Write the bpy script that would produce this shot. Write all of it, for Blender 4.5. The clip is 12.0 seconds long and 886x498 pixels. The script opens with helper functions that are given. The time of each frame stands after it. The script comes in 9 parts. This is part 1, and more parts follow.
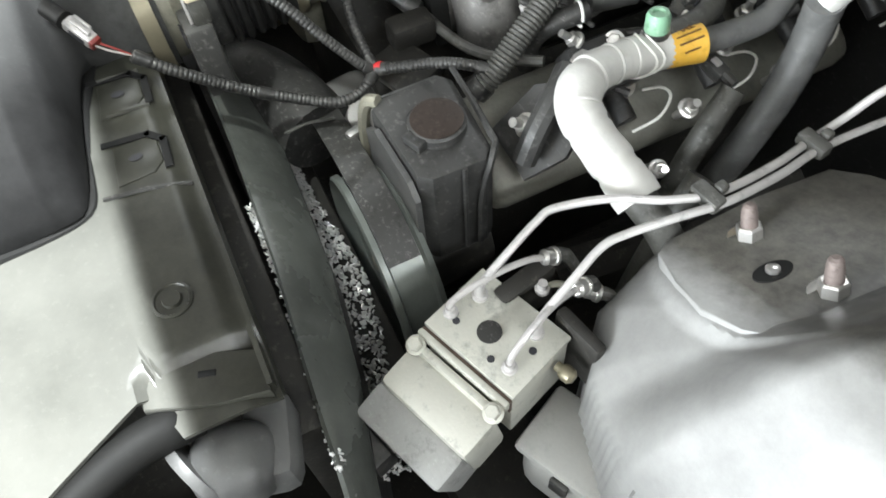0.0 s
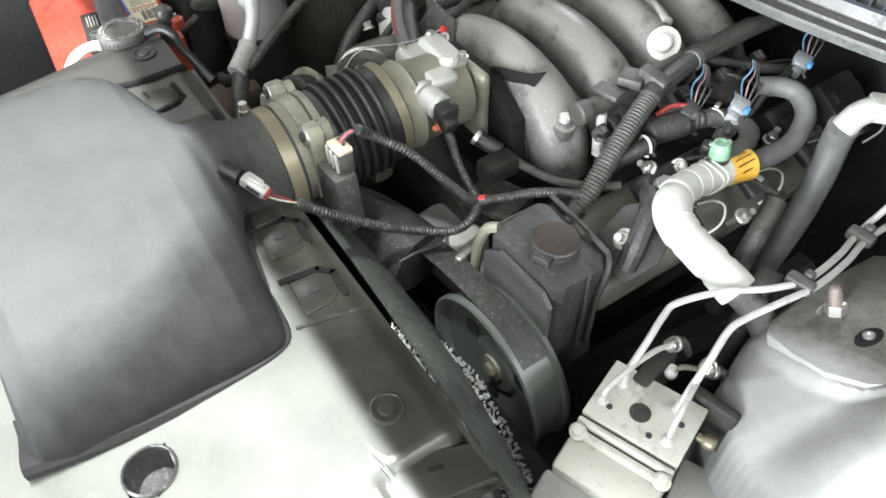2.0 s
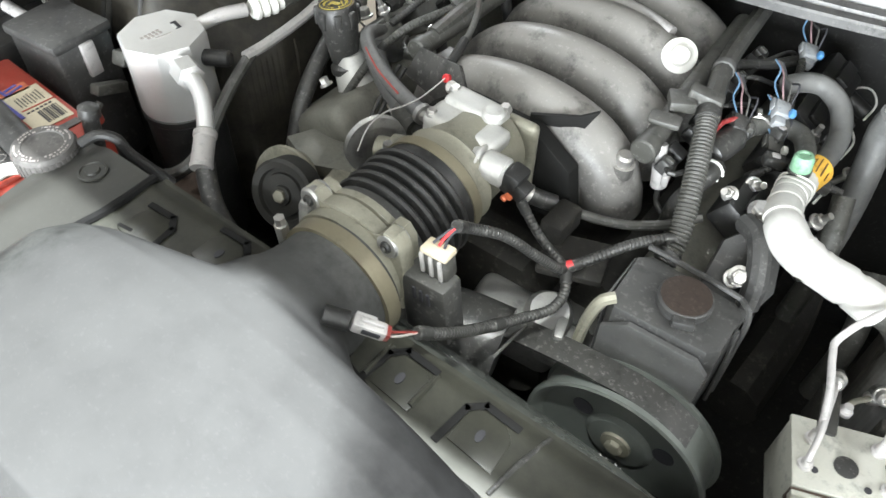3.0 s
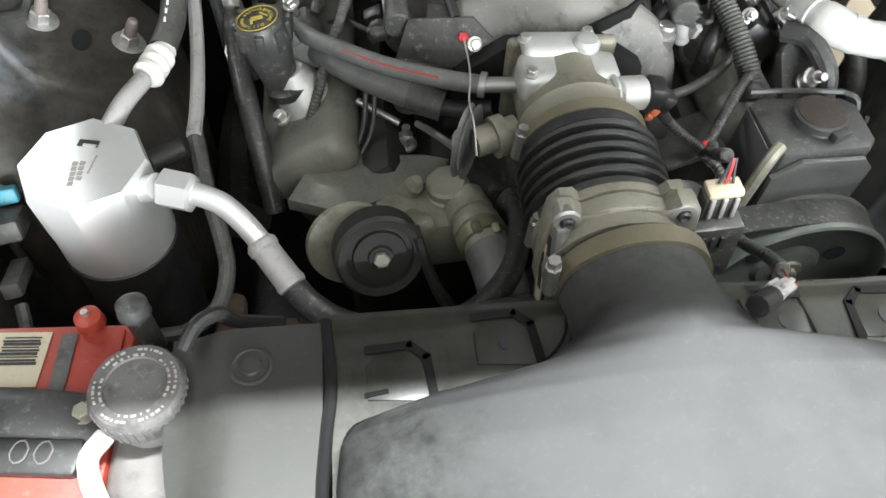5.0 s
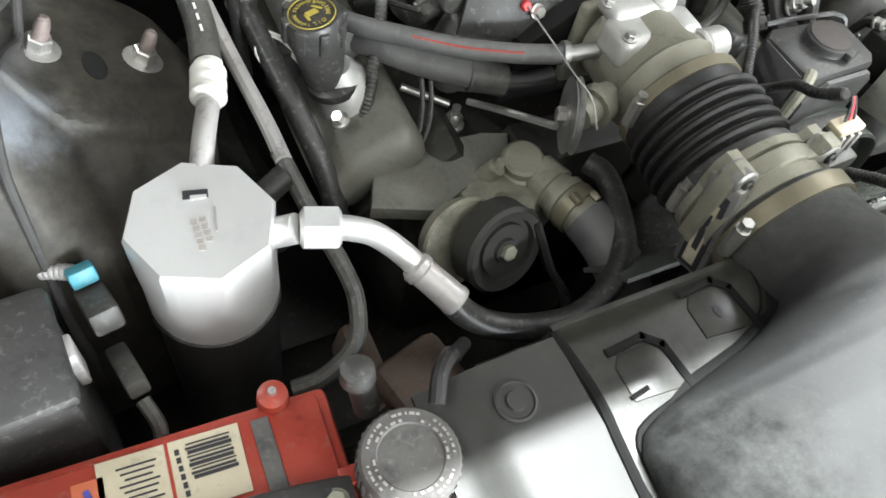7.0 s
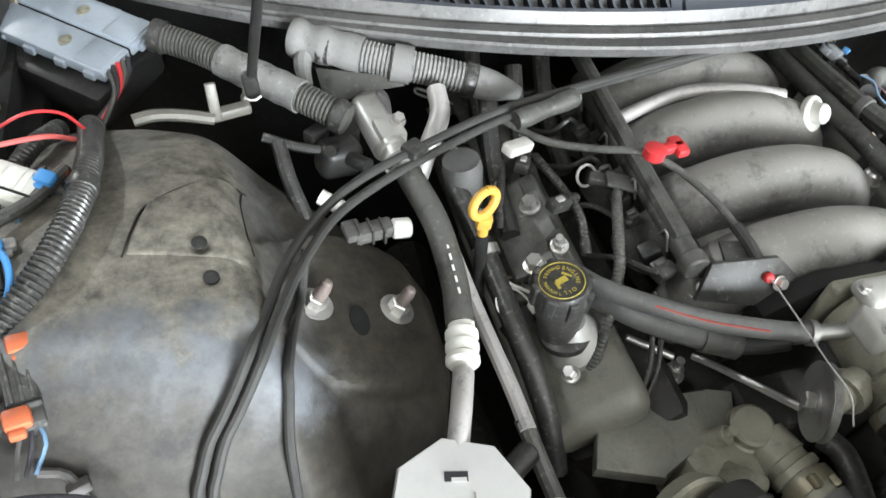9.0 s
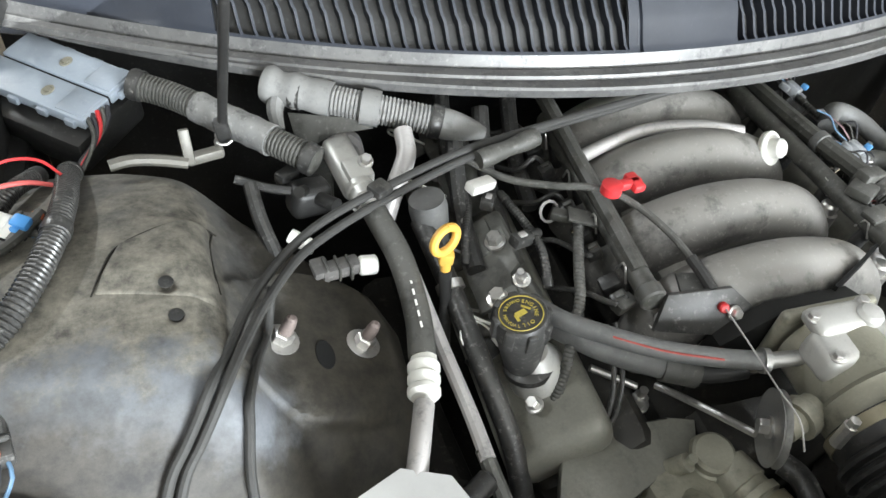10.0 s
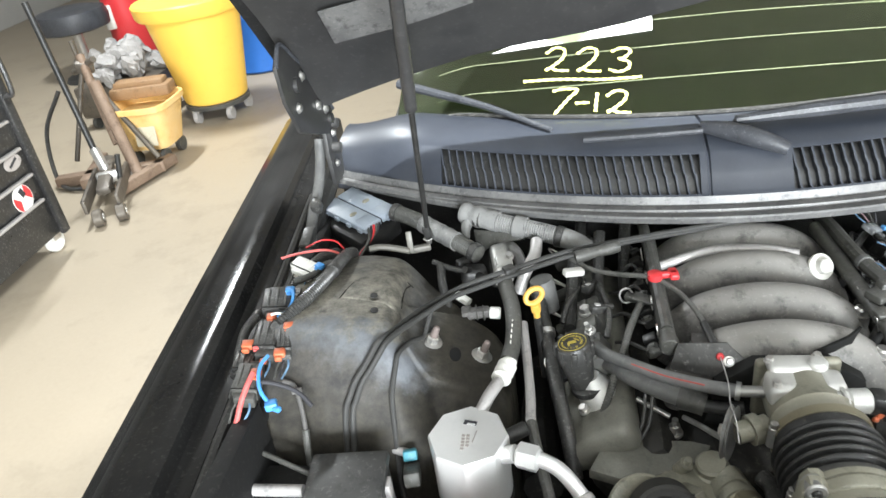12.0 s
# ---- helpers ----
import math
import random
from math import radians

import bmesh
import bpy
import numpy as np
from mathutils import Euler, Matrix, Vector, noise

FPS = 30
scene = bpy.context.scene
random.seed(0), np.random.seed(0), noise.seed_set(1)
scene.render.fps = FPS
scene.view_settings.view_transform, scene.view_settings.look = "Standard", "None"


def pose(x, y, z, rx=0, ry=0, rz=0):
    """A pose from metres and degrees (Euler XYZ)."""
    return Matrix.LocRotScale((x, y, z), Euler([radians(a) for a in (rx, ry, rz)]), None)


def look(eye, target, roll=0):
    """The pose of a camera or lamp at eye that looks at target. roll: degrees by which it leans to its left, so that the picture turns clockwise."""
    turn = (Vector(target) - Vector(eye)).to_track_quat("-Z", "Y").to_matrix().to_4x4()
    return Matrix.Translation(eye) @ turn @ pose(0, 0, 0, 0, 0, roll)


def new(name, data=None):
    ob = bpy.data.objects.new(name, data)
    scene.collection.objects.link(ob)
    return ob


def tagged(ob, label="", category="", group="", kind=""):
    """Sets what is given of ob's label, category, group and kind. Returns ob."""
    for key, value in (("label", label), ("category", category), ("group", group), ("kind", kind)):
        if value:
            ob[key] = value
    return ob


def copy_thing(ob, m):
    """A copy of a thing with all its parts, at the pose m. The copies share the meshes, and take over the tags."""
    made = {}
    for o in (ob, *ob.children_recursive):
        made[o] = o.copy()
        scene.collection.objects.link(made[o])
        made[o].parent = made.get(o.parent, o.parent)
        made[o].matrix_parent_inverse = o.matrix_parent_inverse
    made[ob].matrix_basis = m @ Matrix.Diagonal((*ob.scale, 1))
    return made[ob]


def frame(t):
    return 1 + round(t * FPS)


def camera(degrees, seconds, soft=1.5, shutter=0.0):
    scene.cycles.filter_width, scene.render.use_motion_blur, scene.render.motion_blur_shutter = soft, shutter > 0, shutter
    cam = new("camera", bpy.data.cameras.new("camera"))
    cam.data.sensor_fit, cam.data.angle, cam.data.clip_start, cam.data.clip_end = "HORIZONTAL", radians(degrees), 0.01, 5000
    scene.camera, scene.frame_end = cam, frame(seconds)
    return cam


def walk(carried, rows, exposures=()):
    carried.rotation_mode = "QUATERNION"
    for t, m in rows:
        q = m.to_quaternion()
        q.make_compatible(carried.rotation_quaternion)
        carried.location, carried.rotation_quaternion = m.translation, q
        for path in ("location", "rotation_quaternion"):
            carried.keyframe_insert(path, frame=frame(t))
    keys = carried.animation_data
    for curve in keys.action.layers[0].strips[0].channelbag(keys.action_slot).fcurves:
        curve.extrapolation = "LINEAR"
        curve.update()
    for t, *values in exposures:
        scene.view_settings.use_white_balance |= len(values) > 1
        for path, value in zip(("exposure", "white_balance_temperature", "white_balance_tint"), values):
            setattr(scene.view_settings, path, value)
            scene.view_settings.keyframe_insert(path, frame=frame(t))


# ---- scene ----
cam = camera(62.7, 12.0, shutter=0.2)
PATH = [
    (0.0, 0.6714, -0.3306, 1.2637, 32.84, 3.39, 64.21),
    (0.5, 0.6837, -0.2943, 1.2940, 34.92, 7.24, 71.01),
    (1.0, 0.6904, -0.3013, 1.2937, 35.31, 3.72, 70.73),
    (1.5, 0.6769, -0.4077, 1.3186, 38.12, 2.39, 63.66),
    (2.0, 0.6289, -0.5536, 1.3497, 42.25, 0.87, 56.36),
    (2.5, 0.4908, -0.6181, 1.3349, 43.62, 0.51, 47.17),
    (3.0, 0.3170, -0.6588, 1.3274, 41.87, -1.02, 37.39),
    (5.0, -0.2202, -0.6789, 1.2929, 36.03, -1.89, -5.91),
    (5.5, -0.3459, -0.6274, 1.2786, 34.50, -4.81, -17.70),
    (6.0, -0.4585, -0.5868, 1.2519, 31.67, -8.46, -24.52),
    (6.5, -0.4872, -0.5666, 1.2622, 32.57, -9.45, -26.21),
    (8.5, -0.5986, -0.4069, 1.3046, 36.06, -6.50, -16.95),
    (9.0, -0.5983, -0.3897, 1.3412, 40.50, -5.53, -15.78),
    (9.5, -0.5879, -0.4015, 1.3565, 42.21, -5.38, -15.43),
    (10.0, -0.5679, -0.4157, 1.3651, 43.26, -4.83, -16.27),
    (10.5, -0.5760, -0.4289, 1.3836, 44.47, -2.03, -12.96),
    (11.0, -0.5008, -0.5598, 1.4397, 49.00, 4.38, -1.41),
    (11.5, -0.3954, -0.7178, 1.4933, 54.68, 4.50, 7.24),
    (12.0, -0.3261, -0.9216, 1.5386, 59.03, 7.68, 6.92),
]
walk(cam, [(t, pose(x, y, z, rx, ry, rz)) for t, x, y, z, rx, ry, rz in PATH],
     exposures=[(0.0, 0.60), (1.5, 0.72), (2.0, 0.85), (2.5, 0.88), (3.0, 0.95), (5.0, 0.75), (5.5, 0.8), (6.0, 1.02), (6.5, 1.05), (8.5, 0.93), (9.5, 0.98), (10.0, 0.98), (10.5, 0.88), (11.0, 0.6), (11.5, 0.75), (12.0, 0.87)])

# ---- world, lights ----
world = bpy.data.worlds.new("garage_air")
world.use_nodes = True
world.node_tree.nodes["Background"].inputs[0].default_value = (0.9, 0.95, 1.0, 1)
world.node_tree.nodes["Background"].inputs[1].default_value = 0.25
scene.world = world


def unseen_ceiling_tube(x, y, z, length, width, watts, turn=0.0):
    lamp = bpy.data.lights.new("unseen_tube_light", "AREA")
    lamp.shape, lamp.size, lamp.size_y, lamp.energy = "RECTANGLE", length, width, watts
    lamp.color = (0.94, 0.985, 1.0)
    ob = new("unseen_tube_light", lamp)
    ob.matrix_world = pose(x, y, z, 0, 0, turn)
    return ob


KEY, FILL, DAYLIGHT, TORCH = 208.0, 8.0, 1050.0, 20.0
unseen_ceiling_tube(0.38, -0.420, 3.42, 1.2, 0.018, KEY)
# unseen tubes added to fill in light on the bay, sides and floor
unseen_ceiling_tube(3.1, 0.30, 3.42, 2.4, 0.10, 76.0, 90)
unseen_ceiling_tube(-0.9, -2.3, 3.42, 2.4, 0.20, FILL)
unseen_ceiling_tube(1.6, -2.3, 3.42, 2.4, 0.20, FILL)
unseen_ceiling_tube(-3.0, 3.4, 3.42, 0.7, 0.12, 95.0, 90)
unseen_ceiling_tube(-2.8, -0.2, 3.42, 0.6, 0.20, 14.0, 90)
# hand torch held over the front of the engine
torch = bpy.data.lights.new("hand_torch", "SPOT")
torch.energy, torch.spot_size, torch.spot_blend, torch.shadow_soft_size, torch.color = TORCH, radians(24), 1.0, 0.012, (0.95, 1.0, 0.97)
new("hand_torch", torch).matrix_world = look((0.22, -0.50, 1.52), (0.14, -0.295, 0.66))
# unseen area lamp standing in for daylight from ahead; the wall there is closed
day_lamp = bpy.data.lights.new("unseen_daylight", "AREA")
day_lamp.shape, day_lamp.size, day_lamp.size_y, day_lamp.energy, day_lamp.color = "RECTANGLE", 3.6, 2.5, DAYLIGHT, (0.90, 0.96, 1.0)
new("unseen_daylight", day_lamp).matrix_world = pose(2.0, -6.9, 1.45, 90, 0, 0)

# ---- materials ----


def mat(name, col, rough=0.5, metal=0.0, var=0.25, dust=0.0, dust_col=(0.30, 0.29, 0.27), scale=14.0, fine=220.0, bump=0.15, coat=0.0, topdust=0.0, tmin=0.1, speck=0.36):
    """A worn surface: base colour varied at two scales, a film of dust in patches, fine relief."""
    m = bpy.data.materials.new(name)
    m.use_nodes = True
    nt = m.node_tree
    b = nt.nodes["Principled BSDF"]

    def node(kind, **kw):
        n = nt.nodes.new(kind)
        for k, v in kw.items():
            n.inputs[k].default_value = v
        return n

    tc = nt.nodes.new("ShaderNodeTexCoord")
    big = node("ShaderNodeTexNoise", Scale=scale, Detail=5.0, Roughness=0.6)
    small = node("ShaderNodeTexNoise", Scale=fine, Detail=3.0, Roughness=0.6)
    for n in (big, small):
        nt.links.new(tc.outputs["Object"], n.inputs["Vector"])
    blend = nt.nodes.new("ShaderNodeMix")
    blend.data_type = "RGBA"
    blend.inputs["A"].default_value = (*[c * (1 - var) for c in col], 1)
    blend.inputs["B"].default_value = (*[min(1, c * (1 + var)) for c in col], 1)
    add = nt.nodes.new("ShaderNodeMath")
    add.operation = "MULTIPLY_ADD"
    add.inputs[1].default_value, add.inputs[2].default_value = 0.45, 0.0
    nt.links.new(small.outputs["Fac"], add.inputs[0])
    add2 = nt.nodes.new("ShaderNodeMath")
    add2.operation = "MULTIPLY_ADD"
    add2.inputs[1].default_value = 0.55
    nt.links.new(big.outputs["Fac"], add2.inputs[0])
    nt.links.new(add.outputs[0], add2.inputs[2])
    nt.links.new(add2.outputs[0], blend.inputs["Factor"])
    colour = blend.outputs["Result"]
    if dust or topdust:
        patch = node("ShaderNodeTexNoise", Scale=scale * 0.55, Detail=6.0, Roughness=0.65)
        nt.links.new(tc.outputs["Object"], patch.inputs["Vector"])
        ramp = nt.nodes.new("ShaderNodeMapRange")
        ramp.inputs["From Min"].default_value, ramp.inputs["From Max"].default_value = 0.32, 0.72
        ramp.inputs["To Min"].default_value, ramp.inputs["To Max"].default_value = dust * 0.35, min(1, dust * 1.25)
        nt.links.new(patch.outputs["Fac"], ramp.inputs["Value"])
        fac = ramp.outputs["Result"]
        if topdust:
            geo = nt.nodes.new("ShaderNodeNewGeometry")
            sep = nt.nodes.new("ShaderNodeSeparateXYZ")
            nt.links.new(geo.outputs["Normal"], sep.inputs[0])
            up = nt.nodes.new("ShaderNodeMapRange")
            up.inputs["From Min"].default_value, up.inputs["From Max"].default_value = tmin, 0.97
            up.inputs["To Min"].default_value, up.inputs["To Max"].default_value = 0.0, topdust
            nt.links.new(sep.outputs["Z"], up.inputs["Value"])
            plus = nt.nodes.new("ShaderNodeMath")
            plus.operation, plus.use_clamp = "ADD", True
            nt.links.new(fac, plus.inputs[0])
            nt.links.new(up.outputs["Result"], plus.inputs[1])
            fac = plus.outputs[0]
        film = nt.nodes.new("ShaderNodeMix")
        film.data_type = "RGBA"
        film.inputs["B"].default_value = (*dust_col, 1)
        nt.links.new(fac, film.inputs["Factor"])
        nt.links.new(colour, film.inputs["A"])
        colour = film.outputs["Result"]
    if speck:
        grit = node("ShaderNodeTexNoise", Scale=fine * 0.55, Detail=4.0, Roughness=0.7)
        nt.links.new(tc.outputs["Object"], grit.inputs["Vector"])
        pick = nt.nodes.new("ShaderNodeMapRange")
        pick.inputs["From Min"].default_value, pick.inputs["From Max"].default_value = 0.56, 0.70
        pick.inputs["To Min"].default_value, pick.inputs["To Max"].default_value = 0.0, speck
        nt.links.new(grit.outputs["Fac"], pick.inputs["Value"])
        dots = nt.nodes.new("ShaderNodeMix")
        dots.data_type = "RGBA"
        dots.inputs["B"].default_value = (*[min(1, 1.25 * c + 0.02) for c in dust_col], 1)
        nt.links.new(pick.outputs["Result"], dots.inputs["Factor"])
        nt.links.new(colour, dots.inputs["A"])
        worn = node("ShaderNodeTexNoise", Scale=scale * 2.3, Detail=6.0, Roughness=0.7)
        nt.links.new(tc.outputs["Object"], worn.inputs["Vector"])
        dark = nt.nodes.new("ShaderNodeMapRange")
        dark.inputs["From Min"].default_value, dark.inputs["From Max"].default_value = 0.30, 0.46
        dark.inputs["To Min"].default_value, dark.inputs["To Max"].default_value = min(0.9, speck * 2.0), 0.0
        nt.links.new(worn.outputs["Fac"], dark.inputs["Value"])
        grime = nt.nodes.new("ShaderNodeMix")
        grime.data_type = "RGBA"
        grime.inputs["B"].default_value = (*[c * 0.45 for c in col], 1)
        nt.links.new(dark.outputs["Result"], grime.inputs["Factor"])
        nt.links.new(dots.outputs["Result"], grime.inputs["A"])
        colour = grime.outputs["Result"]
    nt.links.new(colour, b.inputs["Base Color"])
    rr = nt.nodes.new("ShaderNodeMapRange")
    rr.inputs["To Min"].default_value, rr.inputs["To Max"].default_value = max(0.03, rough - 0.12), min(1, rough + 0.15)
    nt.links.new(big.outputs["Fac"], rr.inputs["Value"])
    nt.links.new(rr.outputs["Result"], b.inputs["Roughness"])
    b.inputs["Metallic"].default_value = metal
    b.inputs["Coat Weight"].default_value = coat
    b.inputs["Coat Roughness"].default_value = 0.08
    if bump:
        bp = nt.nodes.new("ShaderNodeBump")
        bp.inputs["Strength"].default_value, bp.inputs["Distance"].default_value = bump, 0.002
        nt.links.new(add2.outputs[0], bp.inputs["Height"])
        nt.links.new(bp.outputs["Normal"], b.inputs["Normal"])
    return m


DUSTY = (0.27, 0.265, 0.25)
paint_grey = mat("dusty_apron_paint", (0.035, 0.037, 0.04), 0.48, 0, 0.3, 0.5, (0.19, 0.187, 0.178), 9, 160, 0.08, topdust=0.15)
paint_worn = mat("grimy_apron_paint", (0.035, 0.037, 0.04), 0.60, 0, 0.3, 0.5, (0.19, 0.187, 0.178), 9, 160, 0.08, topdust=0.15)
paint_black = mat("black_gloss_paint", (0.007, 0.007, 0.0075), 0.09, 0, 0.2, 0.05, DUSTY, 12, 300, 0.02, speck=0.06)
hood_black = mat("hood_underside_paint", (0.012, 0.012, 0.013), 0.35, 0, 0.3, 0.1, DUSTY, 10, 200, 0.05, speck=0.06)
plastic_dark = mat("dusty_black_plastic", (0.014, 0.014, 0.014), 0.38, 0, 0.3, 0.16, DUSTY, 16, 240, 0.12, topdust=0.08)
plastic_black = mat("black_plastic", (0.009, 0.009, 0.009), 0.42, 0, 0.3, 0.06, DUSTY, 18, 260, 0.1, speck=0.1)
plastic_lid = mat("dusty_airbox_plastic", (0.014, 0.014, 0.014), 0.64, 0, 0.25, 0.16, (0.20, 0.202, 0.20), 7, 420, 0.06, topdust=0.19, tmin=0.62, speck=0.05)
plastic_panel = mat("dirty_panel_plastic", (0.024, 0.025, 0.022), 0.31, 0, 0.3, 0.34, (0.28, 0.28, 0.25), 8, 300, 0.1, topdust=0.10, speck=0.06)
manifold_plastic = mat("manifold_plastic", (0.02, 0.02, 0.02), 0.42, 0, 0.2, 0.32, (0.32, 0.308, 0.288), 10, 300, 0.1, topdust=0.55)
rim_plastic = mat("soiled_rim_plastic", (0.010, 0.010, 0.0095), 0.62, 0, 0.3, 0.10, (0.03, 0.03, 0.028), 14, 260, 0.1, speck=0.08)
rim_plastic.node_tree.nodes["Principled BSDF"].inputs["Specular IOR Level"].default_value = 0.2
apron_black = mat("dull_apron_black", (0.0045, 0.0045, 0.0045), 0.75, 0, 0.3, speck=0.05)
# near-zero black for pieces that stand in for shade in gaps and slots
void_black = mat("black_gap_shade", (0.003, 0.003, 0.003), 0.9, 0, 0.2, speck=0)
end_plastic = mat("streaked_end_panel_plastic", (0.022, 0.022, 0.019), 0.46, 0, 0.3, 0.30, (0.085, 0.085, 0.077), 11, 260, 0.1, topdust=0.03, speck=0.1)
rubber = mat("black_rubber", (0.009, 0.009, 0.009), 0.33, 0, 0.3, 0.10, DUSTY, 20, 300, 0.1, topdust=0.06)
hose_pale = mat("pale_dusty_rubber", (0.045, 0.046, 0.045), 0.5, 0, 0.25, 0.5, (0.23, 0.23, 0.225), 16, 260, 0.15, topdust=0.12, speck=0.15)
pulley_black = mat("dusty_pulley_plastic", (0.016, 0.016, 0.015), 0.6, 0, 0.3, 0.3, (0.075, 0.072, 0.062), 30, 300, 0.15, speck=0.12)
rubber_grey = mat("grey_dusty_rubber", (0.028, 0.028, 0.022), 0.5, 0, 0.25, 0.20, (0.20, 0.197, 0.19), 16, 260, 0.15, topdust=0.2)
conduit_grey = mat("dusty_conduit_plastic", (0.05, 0.05, 0.05), 0.5, 0, 0.3, 0.55, (0.36, 0.36, 0.35), 22, 240, 0.1, topdust=0.25, speck=0.4)
cable_sheath = mat("matt_cable_sheath", (0.026, 0.026, 0.025), 0.7, 0, 0.25, 0.15, (0.12, 0.118, 0.11), 20, 260, 0.1, speck=0.1)
loom_plastic = mat("split_loom_plastic", (0.012, 0.012, 0.012), 0.3, 0, 0.25, 0.10, DUSTY, 25, 260, 0.05, topdust=0.08)
brass_band = mat("yellowed_clamp_steel", (0.25, 0.225, 0.16), 0.40, 0.5, 0.2, 0.3, (0.25, 0.22, 0.15), 30, 300, 0.08, speck=0.1)
cast_alu = mat("cast_aluminium", (0.42, 0.42, 0.41), 0.42, 0.75, 0.2, 0.4, (0.33, 0.32, 0.30), 18, 420, 0.25)
throttle_alu = mat("pale_cast_aluminium", (0.58, 0.58, 0.56), 0.42, 0.35, 0.18, 0.4, (0.46, 0.45, 0.42), 24, 360, 0.2, speck=0.2)
cast_dirty = mat("oily_cast_aluminium", (0.27, 0.262, 0.215), 0.48, 0.25, 0.35, 0.5, (0.28, 0.266, 0.205), 14, 320, 0.3)
alu_bright = mat("bright_aluminium", (0.80, 0.80, 0.79), 0.34, 0.55, 0.06, 0.12, (0.6, 0.6, 0.58), 12, 300, 0.05, speck=0.06)
steel = mat("zinc_steel", (0.62, 0.61, 0.59), 0.32, 0.85, 0.15, 0.15, (0.4, 0.38, 0.35), 30, 300, 0.08)
tube_steel = mat("coated_steel_tube", (0.48, 0.465, 0.46), 0.36, 0.25, 0.12, 0.2, (0.45, 0.43, 0.40), 25, 300, 0.05)
rust = mat("rusty_steel", (0.085, 0.055, 0.040), 0.75, 0.2, 0.5, 0.3, (0.10, 0.09, 0.08), 22, 260, 0.3)
engine_dark = mat("grimy_engine_iron", (0.014, 0.0135, 0.012), 0.6, 0.1, 0.4, 0.12, (0.10, 0.09, 0.075), 12, 160, 0.4)
abs_alu = mat("chalky_aluminium", (0.52, 0.52, 0.47), 0.55, 0.3, 0.15, 0.5, (0.46, 0.45, 0.39), 22, 300, 0.2)
abs_motor = mat("chalky_grey_casting", (0.26, 0.26, 0.255), 0.62, 0.2, 0.4, 0.5, (0.40, 0.40, 0.38), 20, 260, 0.25)
psr_face = mat("dusty_reservoir_face", (0.05, 0.05, 0.05), 0.42, 0, 0.2, 0.4, (0.20, 0.20, 0.195), 12, 260, 0.1, speck=0.15)
reservoir_plastic = mat("grey_reservoir_plastic", (0.022, 0.022, 0.022), 0.48, 0, 0.2, 0.2, (0.16, 0.158, 0.15), 14, 260, 0.12, topdust=0.04)
foil = mat("white_heat_sleeve", (0.55, 0.55, 0.53), 0.55, 0, 0.10, 0.35, (0.42, 0.39, 0.34), 16, 160, 0.3, speck=0.12)
white_plastic = mat("white_plastic", (0.78, 0.78, 0.74), 0.4, 0, 0.1, 0.2, (0.5, 0.47, 0.4), 25, 300, 0.05, speck=0.06)
cream_plastic = mat("cream_plastic", (0.58, 0.50, 0.37), 0.4, 0, 0.1, 0.1, (0.5, 0.45, 0.35), 25, 300, 0.05, speck=0.06)
tank_plastic = mat("grimy_tank_plastic", (0.16, 0.15, 0.145), 0.45, 0, 0.2, 0.4, (0.20, 0.19, 0.175), 14, 200, 0.05)
cap_grey = mat("dusty_grey_cap", (0.075, 0.072, 0.07), 0.7, 0, 0.2, 0.4, (0.18, 0.17, 0.16), 18, 300, 0.15)
yellow = mat("yellow_plastic", (0.64, 0.36, 0.06), 0.4, 0, 0.1, 0.05, DUSTY, 20, 300, 0.05, speck=0.06)
yellow_print = mat("yellow_print", (0.46, 0.37, 0.06), 0.5, 0, 0.2, 0.15, (0.25, 0.22, 0.1), 80, 400, 0.0)
label_yellow = mat("yellow_label", (0.80, 0.45, 0.05), 0.45, 0, 0.1, 0.2, (0.6, 0.42, 0.15), 30, 300, 0.02)
green = mat("green_cap_plastic", (0.16, 0.36, 0.22), 0.5, 0, 0.15, 0.35, (0.35, 0.42, 0.34), 30, 300, 0.1)
red = mat("red_plastic", (0.62, 0.03, 0.035), 0.4, 0, 0.1, 0.05, (0.6, 0.3, 0.3), 25, 300, 0.05, speck=0)
battery_red = mat("dirty_red_battery_case", (0.36, 0.028, 0.014), 0.42, 0, 0.2, 0.32, (0.26, 0.10, 0.07), 14, 220, 0.1, speck=0.4)
orange = mat("orange_connector", (0.52, 0.12, 0.045), 0.45, 0, 0.15, 0.1, (0.4, 0.25, 0.2), 30, 300, 0.05, speck=0)
blue = mat("blue_connector", (0.05, 0.28, 0.68), 0.4, 0, 0.15, 0.1, (0.3, 0.4, 0.5), 30, 300, 0.05, speck=0)
blue_grey = mat("blue_grey_connector", (0.27, 0.32, 0.38), 0.45, 0, 0.10, 0.25, (0.42, 0.44, 0.47), 18, 300, 0.05, speck=0.1)
pink_print = mat("coral_wire", (0.68, 0.13, 0.12), 0.45, 0, 0.1, speck=0)
label_paper = mat("stained_paper_label", (0.60, 0.55, 0.42), 0.6, 0, 0.12, 0.4, (0.36, 0.28, 0.17), 22, 260, 0.05, speck=0.3)
ink = mat("black_ink", (0.03, 0.03, 0.035), 0.6, 0, 0.2, speck=0)
ink_blue = mat("blue_ink", (0.06, 0.06, 0.30), 0.5, 0, 0.2)
print_faint = mat("worn_raised_print", (0.36, 0.33, 0.31), 0.6, 0, 0.3)
cowl_plastic = mat("satin_cowl_plastic", (0.013, 0.016, 0.023), 0.34, 0, 0.2, 0.16, (0.17, 0.185, 0.22), 6, 340, 0.05, speck=0.03)
flange_metal = mat("pinch_flange_paint", (0.075, 0.075, 0.077), 0.42, 0.3, 0.2, 0.5, (0.24, 0.238, 0.23), 24, 260, 0.08)
wiper_grey = mat("wiper_arm_paint", (0.022, 0.024, 0.029), 0.45, 0, 0.2, 0.2, (0.15, 0.155, 0.17), 12, 300, 0.05)
